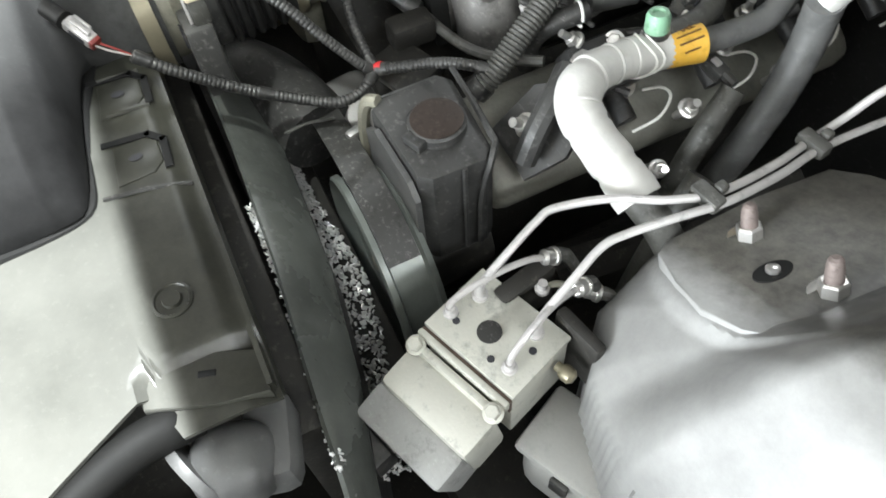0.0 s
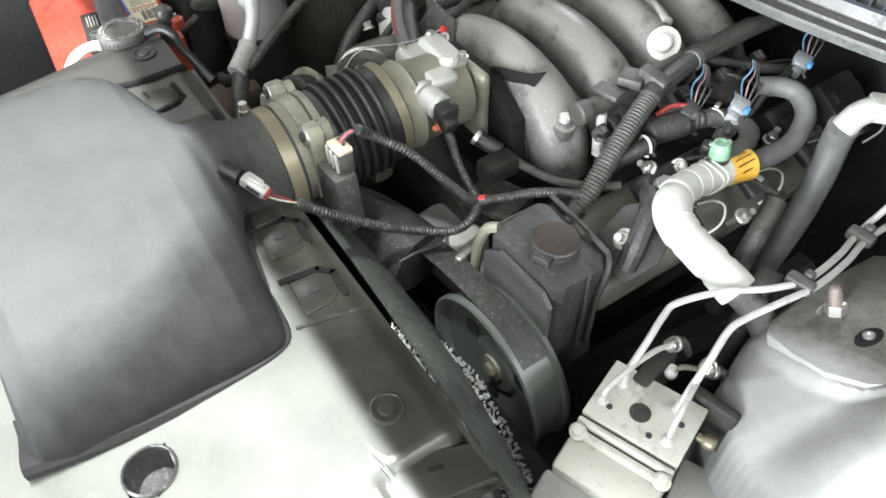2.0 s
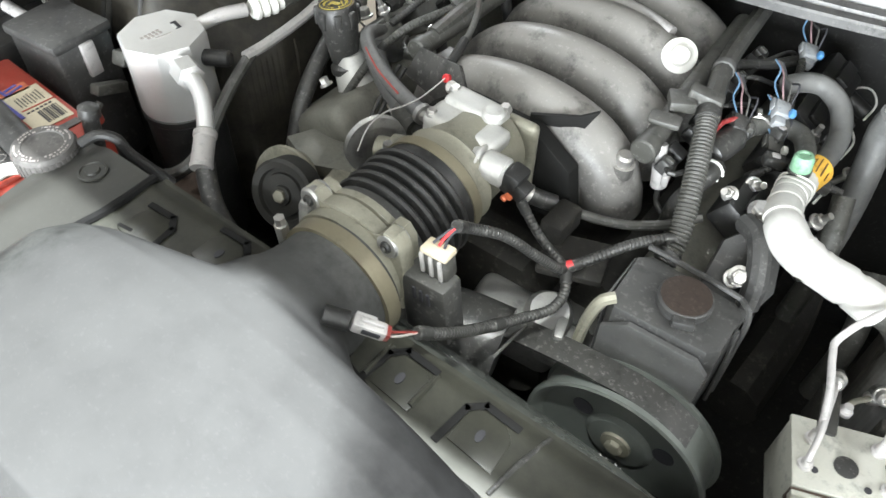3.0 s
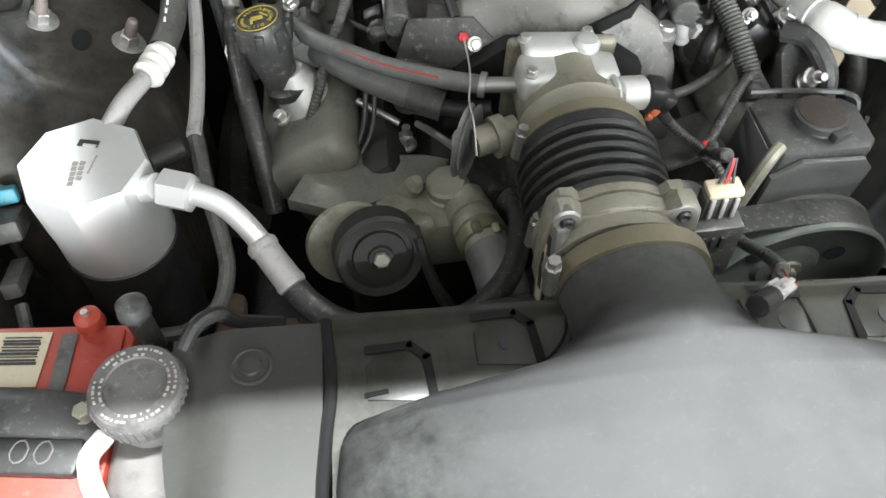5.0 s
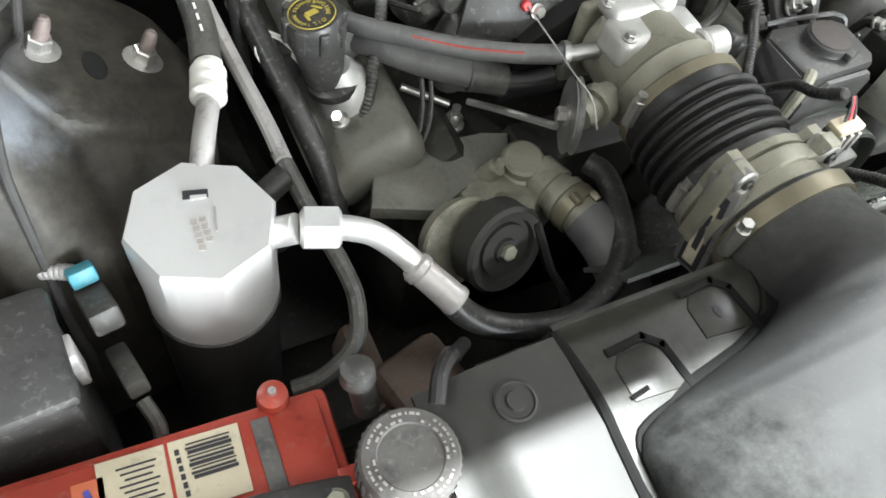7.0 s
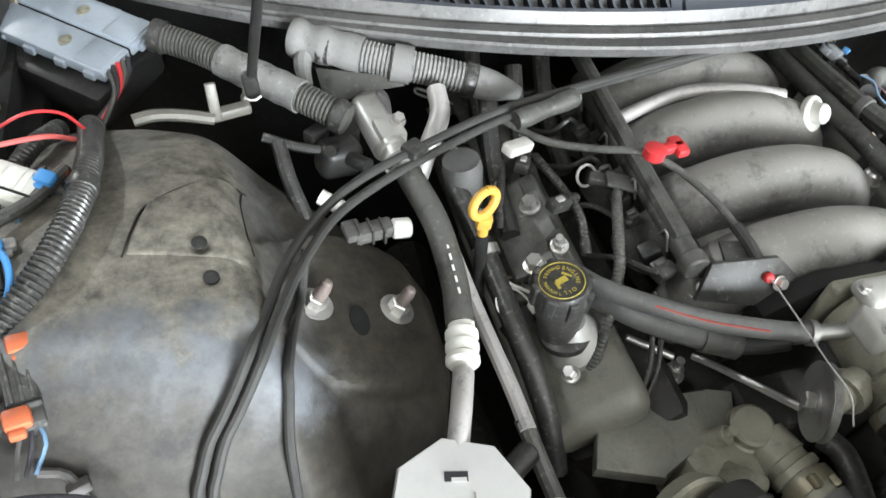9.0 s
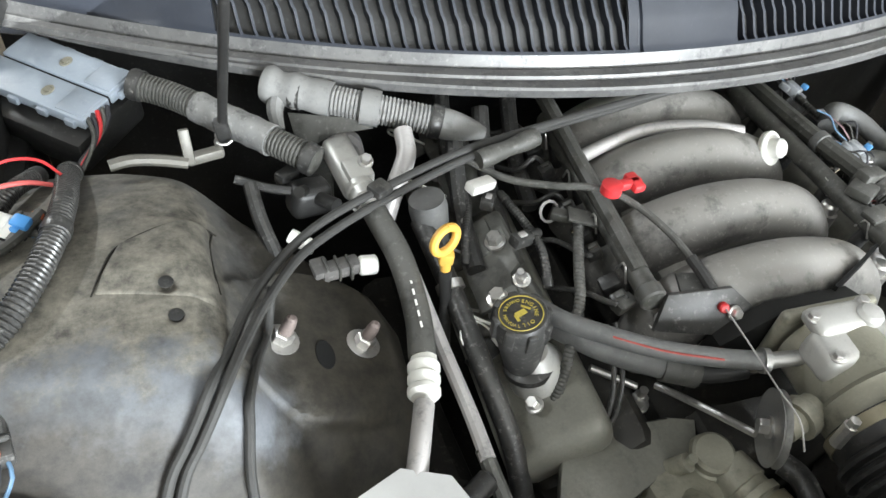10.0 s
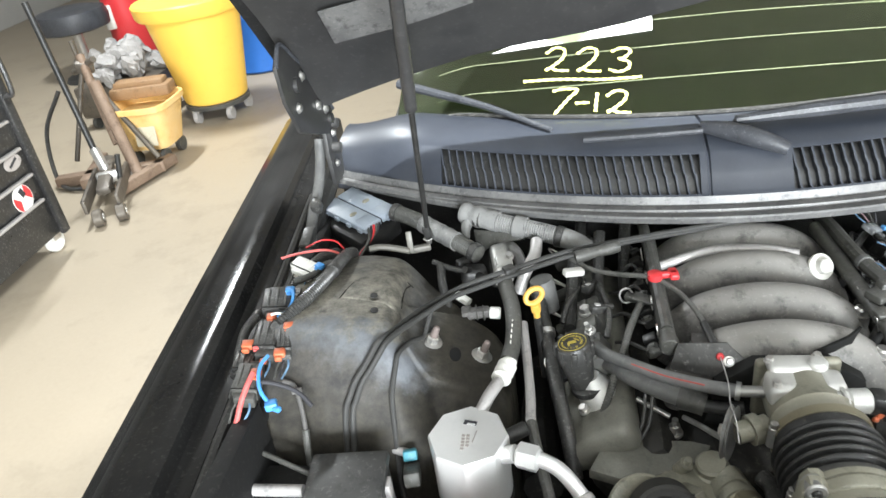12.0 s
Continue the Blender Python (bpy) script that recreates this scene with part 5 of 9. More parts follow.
part("can", lathe([(0.45, 0.052), (0.685, 0.053), (0.688, 0.0555), (0.697, 0.0555), (0.699, 0.053)], (AX, AY, 0), (0, 0, 1), 40), plastic_black, acc, "black lower can wrapped in a band")


def octagon(r, z, n=40, sharp=1.0, turn=22.5):
    pts = []
    for i in range(n):
        a = 2 * math.pi * i / n
        b = (a - math.radians(turn) + math.pi / 8) % (math.pi / 4) - math.pi / 8
        k = math.cos(math.pi / 8) / math.cos(b)
        rr = r * (1 * (1 - sharp) + sharp * k)
        pts.append(Vector((AX + rr * math.cos(a), AY + rr * math.sin(a), z)))
    return pts


head = part("head", rings(bmesh.new(), [octagon(0.0535, 0.698, sharp=0), octagon(0.0545, 0.702, sharp=0), octagon(0.0545, 0.732, sharp=0.15), octagon(0.0560, 0.757, sharp=0.7), octagon(0.0570, 0.801, sharp=1), octagon(0.0550, 0.8055, sharp=1)]), alu_bright, acc)
part("printed_mark", mixed(block((AX + 0.002, AY + 0.022, 0.806), (0.0185, 0.008, 0.0008), (0, 0, -12), 0)), ink, head)
part("printed_mark", mixed(block((AX + 0.0035, AY + 0.019, 0.8064), (0.012, 0.003, 0.0008), (0, 0, -12), 0)), alu_bright, head)
for k in range(9):
    part("print_mark", block((AX - 0.0055 + 0.0065 * (k % 2), AY - 0.002 - 0.006 * (k // 2), 0.806), (0.0045, 0.0042, 0.0006), (0, 0, -12), 0), print_faint, head)
part("print_bar", block((AX + 0.010, AY - 0.004, 0.806), (0.0016, 0.022, 0.0006), (0, 0, -12), 0), print_faint, head)
nutp = Vector((-0.395, -0.236, 0.793))
out = Vector((1, -0.30, -0.05)).normalized()
part("outlet_boss", rod((-0.43, -0.222, 0.782), nutp - out * 0.018, 0.0125), alu_bright, acc)
part("union_nut", lathe([(-0.016, 0.014), (-0.013, 0.0185), (0.013, 0.0185), (0.016, 0.014)], nutp, out, 6), alu_bright, acc)
part("pressure_switch", rod((-0.432, -0.185, 0.775), (-0.40, -0.165, 0.775), 0.011, chamfer=0.003), plastic_black, acc)
pipe = part("outlet_pipe", tube([nutp, nutp + out * 0.02, (-0.355, -0.250, 0.785), (-0.335, -0.266, 0.770), (-0.318, -0.285, 0.752), (-0.308, -0.300, 0.744)], 0.0105, 14), alu_bright, acc)
part("crimp", mixed(lathe([(-0.004, 0.0115), (0, 0.0145), (0.006, 0.0145), (0.008, 0.013), (0.040, 0.0135), (0.044, 0.0145), (0.048, 0.0135)], (-0.326, -0.276, 0.759), (0.55, -0.72, -0.40), 22)), tube_steel, acc, "crimped hose ferrule")
part("hose", tube([(-0.306, -0.300, 0.738), (-0.289, -0.314, 0.718), (-0.265, -0.327, 0.704), (-0.2265, -0.340, 0.699), (-0.1815, -0.3445, 0.699), (-0.133, -0.326, 0.700), (-0.098, -0.294, 0.702), (-0.079, -0.250, 0.703), (-0.074, -0.215, 0.707), (-0.084, -0.194, 0.708)], 0.0125, 14), rubber, acc, "black rubber refrigerant hose")
part("inlet_pipe", tube([(-0.468, -0.165, 0.795), (-0.455, -0.13, 0.802), (-0.442, -0.095, 0.800)], 0.0095, 12), tube_steel, acc)
ferr = [(0, 0.012)] + [q for k in range(3) for q in ((0.004 + 0.013 * k, 0.0155), (0.009 + 0.013 * k, 0.0155), (0.012 + 0.013 * k, 0.0125))] + [(0.046, 0.0125)]
part("inlet_ferrule", lathe(ferr, (-0.440, -0.088, 0.797), (0.25, 0.95, -0.02), 22), white_plastic, acc, "white ringed ferrule")
part("inlet_hose", mixed(tube([(-0.430, -0.045, 0.797), (-0.423, 0.0, 0.803), (-0.425, 0.06, 0.818), (-0.438, 0.115, 0.831), (-0.4425, 0.142, 0.832)], 0.0135, 14)), rubber_grey, acc)
part("hose_print", mixed(*[block((-0.4255 + 0.0005 * k, -0.02 + 0.012 * k, 0.8155 + 0.0018 * k), (0.002, 0.006, 0.0012), (12, 0, 0), 0) for k in range(8)]), white_plastic, acc)
blk = part("elbow_block", mixed(block((-0.452, 0.208, 0.822), (0.034, 0.085, 0.030), (4, 0, 10), 0.010, segs=3), block((-0.444, 0.186, 0.832), (0.030, 0.034, 0.020), (4, 0, 10), 0.005), lathe([(0, 0.0175), (0.006, 0.0175), (0.008, 0.0150), (0.016, 0.0150), (0.018, 0.0170), (0.026, 0.0165)], (-0.443, 0.140, 0.829), (-0.12, 1, -0.05), 20)), throttle_alu, acc, "cast aluminium hose block")
part("block_bolt", nut((-0.4345, 0.190, 0.842), (0.1, -0.35, 1), 0.0065, 0.010), steel, blk)
part("hardpipe", tube([(-0.455, 0.235, 0.825), (-0.45, 0.27, 0.82), (-0.43, 0.29, 0.79), (-0.42, 0.30, 0.74)], 0.012, 10), tube_steel, acc)
for q, d in (((-0.4415, 0.126, 0.8335), (-0.15, 1, 0.2)), ((-0.4445, 0.137, 0.8350), (-0.15, 1, 0.2))):
    part("clamp_ring", lathe([(-0.002, 0.0138), (-0.0015, 0.0152), (0.0015, 0.0152), (0.002, 0.0138)], q, d, 20), tube_steel, acc)
sw = part("switch_plug", mixed(block((-0.485, 0.074, 0.806), (0.040, 0.018, 0.016), (0, 0, 8), 0.004), block((-0.505, 0.076, 0.808), (0.018, 0.024, 0.010), (0, 0, 8), 0.003)), cap_grey, acc, "grey pressure switch plug")
for k in range(3):
    part("plug_rib", block((-0.500 + 0.012 * k, 0.0745 - 0.001 * k, 0.8065), (0.003, 0.021, 0.019), (0, 0, 8), 0.001), rubber_grey, sw)
part("switch_collar", rod((-0.466, 0.074, 0.805), (-0.447, 0.074, 0.803), 0.0105, chamfer=0.002), white_plastic, acc)

# thin coolant tube beside the accumulator
small = thing("overflow_tube", (-0.39, -0.1, 0.60), "grey rigid tube dropping beside the accumulator", "hose")
part("upper", tube([(-0.41, 0.06, 0.790), (-0.402, -0.02, 0.775), (-0.396, -0.10, 0.771), (-0.395, -0.146, 0.771)], 0.0076, 10), tube_steel, small)
part("lower", tube([(-0.396, -0.134, 0.770), (-0.385, -0.190, 0.745), (-0.3723, -0.235, 0.720), (-0.369, -0.262, 0.700), (-0.380, -0.290, 0.680), (-0.411, -0.302, 0.660), (-0.44, -0.30, 0.65)], 0.0082, 10), rubber_grey, small)
heater = thing("heater_hose", (-0.36, 0.05, 0.60), "dusty grey hose running down past the valve cover", "hose")
part("hose", tube([(-0.385, 0.13, 0.80), (-0.372, 0.05, 0.775), (-0.360, -0.03, 0.745), (-0.345, -0.10, 0.70), (-0.335, -0.14, 0.64)], 0.012, 12), rubber, heater)

part("clamp", lathe([(-0.005, 0.0155), (0.005, 0.0155)], (-0.372, 0.05, 0.775), (0.1, -0.75, -0.3), 18), steel, heater)
dip = thing("dipstick", (-0.384, 0.047, 0.74), "yellow dipstick with a ring handle", "dipstick")
part("handle", tube([Vector((-0.387, 0.043, 0.858)) + Vector((0.0130 * math.sin(a) + 0.002 * math.cos(a), 0.005 * math.cos(a) + 0.005 * math.sin(a), 0.011 * math.cos(a))) for a in (2 * math.pi * j / 20 for j in range(21))], 0.0046, 10, step=0.003), yellow, dip)
part("stem", mixed(block((-0.385, 0.040, 0.836), (0.015, 0.012, 0.018), (10, 0, -10), 0.003), rod((-0.385, 0.040, 0.832), (-0.384, 0.040, 0.815), 0.0055)), yellow, dip)
part("tube", rod((-0.384, 0.040, 0.818), (-0.378, 0.030, 0.70), 0.0065), plastic_black, dip)

# ---- passenger side: battery, tanks, boxes ----
batt = thing("battery", (-0.56, -0.43, 0.55), "red car battery with a stained paper label, dusty on top", "battery")
part("case", block((-0.562, -0.428, 0.647), (0.256, 0.190, 0.194), (0, 0, -3), 0.006), battery_red, batt)
part("lid_step", block((-0.562, -0.425, 0.744), (0.240, 0.170, 0.006), (0, 0, -3), 0.002), battery_red, batt)
part("lifting_lug", lathe([(0, 0.012), (0.012, 0.011), (0.015, 0.006)], (-0.468, -0.338, 0.744), (0, 0, 1), 20), battery_red, batt)
part("lug_bolt", rod((-0.468, -0.338, 0.757), (-0.468, -0.338, 0.764), 0.003), steel, batt)
part("corner_notch", block((-0.437, -0.412, 0.742), (0.016, 0.014, 0.020), (0, 0, -3), 0.003), battery_red, batt)
lab = part("paper_label", block((-0.546, -0.368, 0.7478), (0.095, 0.050, 0.0012), (0, 0, -4), 0), label_paper, batt, "stained white and yellow paper label")
part("label_panel", block((-0.600, -0.372, 0.7478), (0.020, 0.046, 0.0012), (0, 0, -4), 0), orange, batt, "orange end of the label")
part("label_stripe", block((-0.575, -0.391, 0.7486), (0.080, 0.005, 0.001), (0, 0, -1), 0), ink_blue, lab)
part("label_frame", block((-0.5475, -0.363, 0.7486), (0.0022, 0.046, 0.001), (0, 0, -4), 0), battery_red, lab)
part("label_mark", mixed(block((-0.606, -0.368, 0.7488), (0.004, 0.018, 0.001), (0, 0, 12), 0), block((-0.598, -0.366, 0.7488), (0.004, 0.022, 0.001), (0, 0, 12), 0), block((-0.602, -0.380, 0.7488), (0.016, 0.004, 0.001), (0, 0, 6), 0)), ink_blue, lab)
for k in range(8):
    part("text_bar", block((-0.567, -0.350 - 0.0042 * k, 0.7486), (0.026 - 0.004 * (k % 3), 0.0013, 0.0008), (0, 0, -4), 0), ink, lab)
for k in range(9):
    part("code_bar", block((-0.519 - 0.001 * (k % 2), -0.350 - 0.0030 * k, 0.7486), (0.030, 0.0010 + 0.0008 * (k % 3), 0.0008), (0, 0, -4), 0), ink, lab)
for k in range(6):
    part("digit_bar", block((-0.5405, -0.352 - 0.006 * k, 0.7486), (0.003, 0.004, 0.0008), (0, 0, -4), 0), ink, lab)
part("vent_strip", block((-0.483, -0.377, 0.7476), (0.013, 0.056, 0.003), (0, 0, -2), 0.001), cap_grey, batt, "dirty grey vent strip")
hold = thing("battery_hold_down", (-0.55, -0.44, 0.74), "dusty grey arched hold-down bar with embossed marks across the battery", "strap")
hm = Matrix.Translation((-0.560, -0.415, 0)) @ pose(0, 0, 0, 0, 0, -7)
arch = [[hm @ Vector((-0.122 + 0.244 * u, w * 0.019 * math.cos(a), 0.7475 + 0.014 * (1 - (2 * u - 1) ** 4) + h_ * max(0.0, math.sin(a)))) for w, h_, a in [(1, 0.010, math.pi * j / 8) for j in range(9)]] + [hm @ Vector((-0.122 + 0.244 * u, -0.019, 0.742)), hm @ Vector((-0.122 + 0.244 * u, 0.019, 0.742))] for u in (i / 24 for i in range(25))]
bar = part("bar", rings(bmesh.new(), arch), reservoir_plastic, hold)
for x in (-0.095, -0.070, -0.040, -0.010):
    part("rib", tube([hm @ Vector((x, -0.019, 0.758)), hm @ Vector((x, -0.010, 0.7715)), hm @ Vector((x, 0.010, 0.7715)), hm @ Vector((x, 0.019, 0.758))], 0.0014, 6), reservoir_plastic, bar)
tray = part("tray", block(hm @ Vector((0.055, -0.032, 0.750)), (0.115, 0.028, 0.012), (0, 0, -7), 0.003), plastic_black, hold, "black tray with white outlined marks")
for x in (0.068, 0.086):
    part("outlined_mark", tube([hm @ Vector((x + 0.0065 * math.cos(a), -0.030 + 0.009 * math.sin(a), 0.7568)) for a in (2 * math.pi * j / 6 + 0.3 for j in range(7))], 0.0008, 5, step=0.004), cap_grey, tray)
for k in range(4):
    part("print_line", block(hm @ Vector((0.028, -0.024 - 0.0045 * k, 0.7564)), (0.036 - 0.006 * (k % 2), 0.0012, 0.0008), (0, 0, -7), 0), print_faint, tray)
part("hold_bolt", nut(hm @ Vector((0.108, 0, 0.7600)), (0, 0, 1), 0.007, 0.008), cast_dirty, hold)

tank = thing("coolant_tank", (-0.40, -0.44, 0.60), "grimy grey plastic coolant tank with a dusty screw cap", "tank")
part("tank", block((-0.395, -0.455, 0.675), (0.085, 0.100, 0.15), (0, 0, 0), 0.02, segs=3), tank_plastic, tank)
part("neck", lathe([(0.74, 0.030), (0.765, 0.026), (0.785, 0.026)], (-0.403, -0.428, 0), (0, 0, 1), 28), tank_plastic, tank)
lid = part("cap", lathe([(0.772, 0.0325), (0.776, 0.0345), (0.797, 0.0345), (0.801, 0.0325), (0.801, 0.023), (0.7995, 0.022)], (-0.403, -0.428, 0), (0, 0, 1), 48), cap_grey, tank, "dusty grey ribbed cap with worn print")
for k in range(36):
    a = 2 * math.pi * k / 36
    part("grip_rib", block((-0.403 + 0.0347 * math.cos(a), -0.428 + 0.0347 * math.sin(a), 0.786), (0.0016, 0.0026, 0.019), (0, 0, math.degrees(a)), 0), cap_grey, lid)
part("worn_print", mixed(*[block((-0.403 + r * math.cos(a), -0.428 + r * math.sin(a), 0.8014), (0.0018, 0.0012 + 0.0012 * ((k * 7) % 3), 0.0006), (0, 0, math.degrees(a)), 0) for r, n in ((0.029, 44), (0.0245, 30)) for k, a in ((j, 2 * math.pi * j / n) for j in range(n)) if (k * 5) % 7 not in (2, 4)]), print_faint, lid)
part("vent_hose", tube([(-0.432, -0.450, 0.765), (-0.440, -0.470, 0.768), (-0.428, -0.500, 0.766), (-0.412, -0.53, 0.74), (-0.41, -0.58, 0.70)], 0.0075, 12), white_plastic, tank, "white vent hose")
part("neck_plug", mixed(rod((-0.408, -0.372, 0.755), (-0.414, -0.362, 0.800), 0.010, n=12), lathe([(-0.004, 0.013), (0.008, 0.012), (0.012, 0.006)], (-0.414, -0.362, 0.798), (0, 0.2, 1), 16)), plastic_dark, tank)
part("hose_loop", tube([(-0.372, -0.402, 0.800), (-0.362, -0.384, 0.806), (-0.348, -0.372, 0.800), (-0.340, -0.368, 0.782), (-0.330, -0.360, 0.765), (-0.31, -0.345, 0.735)], 0.0062, 10), plastic_black, tank)

relay = thing("relay_box", (-0.645, -0.26, 0.55), "pale dusty grey relay box in front of the strut tower", "relay box")
part("box", block((-0.645, -0.262, 0.665), (0.105, 0.088, 0.215), (0, 0, 4), 0.008), reservoir_plastic, relay)
part("lid", block((-0.645, -0.262, 0.776), (0.112, 0.095, 0.016), (0, 0, 4), 0.006), reservoir_plastic, relay)
part("clip", block((-0.589, -0.258, 0.745), (0.008, 0.020, 0.05), (0, 0, 4), 0.002), tube_steel, relay)
fuse = thing("fuse_box", (-0.79, -0.27, 0.60), "black fuse tray beside the fender with a pale pipe across it", "fuse box")
part("tray", block((-0.785, -0.285, 0.700), (0.140, 0.17, 0.09), (0, 0, 0), 0.012), plastic_black, fuse)
part("pipe", rod((-0.850, -0.262, 0.757), (-0.712, -0.262, 0.755), 0.009), tube_steel, fuse)
part("lead", tube([(-0.855, -0.20, 0.78), (-0.80, -0.205, 0.775), (-0.74, -0.225, 0.765), (-0.705, -0.235, 0.755)], 0.004, 8), rubber_grey, fuse)

lead = thing("bracket_plug", (-0.58, -0.22, 0.66), "grey two-wire plug with a light blue seal hanging by the accumulator", "connector")
part("plug", mixed(block((-0.566, -0.215, 0.735), (0.024, 0.046, 0.022), (-25, 0, 12), 0.004), block((-0.560, -0.262, 0.712), (0.017, 0.055, 0.016), (-25, 0, 12), 0.003)), rubber_grey, lead)
part("seal", block((-0.571, -0.190, 0.748), (0.021, 0.014, 0.016), (-25, 0, 12), 0.003), mat("light_blue_seal", (0.07, 0.30, 0.38), 0.5), lead)
part("spring_lead", loom([(-0.60, -0.17, 0.738), (-0.585, -0.178, 0.742), (-0.573, -0.186, 0.745)], 0.007, 10), tube_steel, lead)
part("lead", tube([(-0.556, -0.285, 0.700), (-0.550, -0.310, 0.690), (-0.56, -0.330, 0.67)], 0.006, 8), rubber_grey, lead)

low = thing("lower_bracket", (-0.36, -0.30, 0.55), "rusty brown bracket down beside the radiator", "bracket")
part("bracket", mixed(block((-0.335, -0.335, 0.66), (0.08, 0.06, 0.03), (10, 15, 20), 0.01), block((-0.375, -0.30, 0.64), (0.03, 0.08, 0.05), (0, 10, 0), 0.01)), rust, low)

# ---- radiator and fan ----
radiator = thing("radiator", (0.07, -0.365, 0.3), "radiator core with bright crumpled fins and black end tank", "radiator")
part("core", block((0.07, -0.373, 0.53), (0.74, 0.034, 0.36), bevel=0.003), engine_dark, radiator)
fins = bmesh.new()
rnd = random.Random(5)
for k in range(260):
    x, y = 0.20 + 0.28 * k / 260, -0.3470 - 0.10 * max(0, k / 260 - 0.3) * 0.2 + rnd.uniform(-0.004, 0.003)
    block((x, y, 0.702 + rnd.uniform(0, 0.008)), (0.0014, rnd.uniform(0.002, 0.006), 0.003), (rnd.uniform(-40, 40), rnd.uniform(-40, 40), rnd.uniform(-80, 80)), 0, fins)
tagged(part("fin_strip", fins, alu_bright, radiator, "bright bent fins"), kind="stuff")
shroud = thing("fan_shroud", (0.14, -0.33, 0.4), "black plastic fan shroud with a flat top rail", "fan shroud")
rail_plastic = mat("satin_shroud_plastic", (0.024, 0.027, 0.024), 0.24, 0, 0.25, 0.5, (0.21, 0.22, 0.20), 9, 240, 0.06, speck=0.08)
RAIL = [(-0.13, -0.336, -0.288), (0.0, -0.337, -0.289), (0.126, -0.339, -0.293), (0.278, -0.345, -0.301), (0.398, -0.3555, -0.319), (0.470, -0.3605, -0.338), (0.510, -0.364, -0.346)]


def rail_point(u, v):
    x = RAIL[0][0] + (RAIL[-1][0] - RAIL[0][0]) * u
    y0, y1 = between(RAIL, x)
    return Vector((x, y0 + (y1 - y0) * v, 0.721 - 0.056 * (0.45 * v + 0.55 * v * v) - 0.02 * smooth01(0.42, 0.51, x)))


part("top_rail", thicken(sheet(rail_point, 60, 12), 0.005), rail_plastic, shroud)
part("rail_skirt", sheet(lambda u, v: rail_point(u, 1) + Vector((0, 0.004 * v, -0.003 - 0.10 * v)), 40, 4), plastic_black, shroud)
part("wall", block((0.205, -0.327, 0.52), (0.43, 0.008, 0.27), (0, 0, -3), 0.003), plastic_black, shroud)

# water pump, tensioner and belt
pump = thing("water_pump", (-0.15, -0.20, 0.55), "oil-stained cast aluminium water pump with a hose outlet", "water pump")
part("body", mixed(block((-0.165, -0.180, 0.645), (0.13, 0.07, 0.08), (0, 8, 10), 0.02), block((-0.215, -0.215, 0.655), (0.07, 0.03, 0.07), (0, 0, 0), 0.02)), cast_dirty, pump)
part("thermostat_cap", lathe([(-0.045, 0.026), (-0.012, 0.0255), (-0.010, 0.0225), (0.0, 0.0225), (0.003, 0.019)], (-0.143, -0.163, 0.700), (-0.12, -0.1, 1), 30), cast_dirty, pump)
o0, o1 = Vector((-0.126, -0.172, 0.678)), Vector((-0.107, -0.244, 0.684))
part("outlet", lathe([(0, 0.025), (0.028, 0.026), (0.029, 0.023), (0.038, 0.023), (0.039, 0.027), (0.047, 0.027), (0.048, 0.024), (0.078, 0.024)], o0, o1 - o0, 28), cast_dirty, pump)
part("clamp_ear", mixed(block((-0.120, -0.232, 0.708), (0.010, 0.014, 0.008), (0, 20, 10), 0.002), block((-0.100, -0.236, 0.708), (0.008, 0.012, 0.008), (0, -20, 10), 0.002)), brass_band, pump)
part("outlet_clamp", lathe([(0.052, 0.0255), (0.052, 0.0280), (0.066, 0.0280), (0.066, 0.0255)], o0, o1 - o0, 28), brass_band, pump)
part("lower_hose", tube([o1, (-0.102, -0.268, 0.682), (-0.096, -0.300, 0.670), (-0.090, -0.34, 0.64)], 0.0265, 18), hose_pale, pump)
part("boss", mixed(rod((-0.190, -0.160, 0.68), (-0.178, -0.168, 0.705), 0.010), rod((-0.178, -0.168, 0.705), (-0.176, -0.169, 0.715), 0.005)), cast_dirty, pump)
ten = thing("belt_tensioner", (-0.22, -0.25, 0.60), "black belt tensioner pulley on a cast arm", "pulley")
tc, td = Vector((-0.219, -0.264, 0.708)), Vector((0.16, -0.90, 0.42)).normalized()
part("pulley", lathe([(-0.028, 0.042), (-0.026, 0.0455), (-0.002, 0.0455), (0.002, 0.042), (0.0, 0.034), (-0.006, 0.033), (-0.006, 0.028), (-0.002, 0.027), (-0.003, 0.013), (0.001, 0.012)], tc, td, 48), pulley_black, ten)
part("bolt", lathe([(-0.002, 0.0085), (0.006, 0.0085), (0.007, 0.007)], tc, td, 6), cast_dirty, ten)
part("arm", mixed(lathe([(-0.046, 0.040), (-0.030, 0.047), (-0.026, 0.045)], tc + Vector((-0.024, 0.006, -0.004)), td, 30), block((-0.19, -0.215, 0.690), (0.05, 0.05, 0.02), (-30, 0, 30), 0.008)), cast_dirty, ten)
belt = thing("drive_belt", (-0.15, -0.28, 0.55), "ribbed black drive belt", "belt")
part("belt", mixed(*[tube([tc + Vector((0.036, 0.012 + dy, 0.014)), (-0.165, -0.282 + dy, 0.668), (-0.140, -0.300 + dy, 0.625), (-0.12, -0.30, 0.56)], 0.0045, 6) for dy in (0.0, 0.007, 0.014)]), rubber, belt)
accb = thing("accessory_bracket", (-0.22, -0.12, 0.66), "flat dusty grey accessory bracket in front of the head", "bracket")
part("plate", prism([(-0.315, -0.165), (-0.293, -0.118), (-0.262, -0.095), (-0.243, -0.082), (-0.222, -0.080), (-0.210, -0.095), (-0.200, -0.112), (-0.165, -0.108), (-0.135, -0.118), (-0.150, -0.150), (-0.205, -0.165), (-0.25, -0.19)], 0.672, 0.689, None, 0.003), cover_alu, accb)
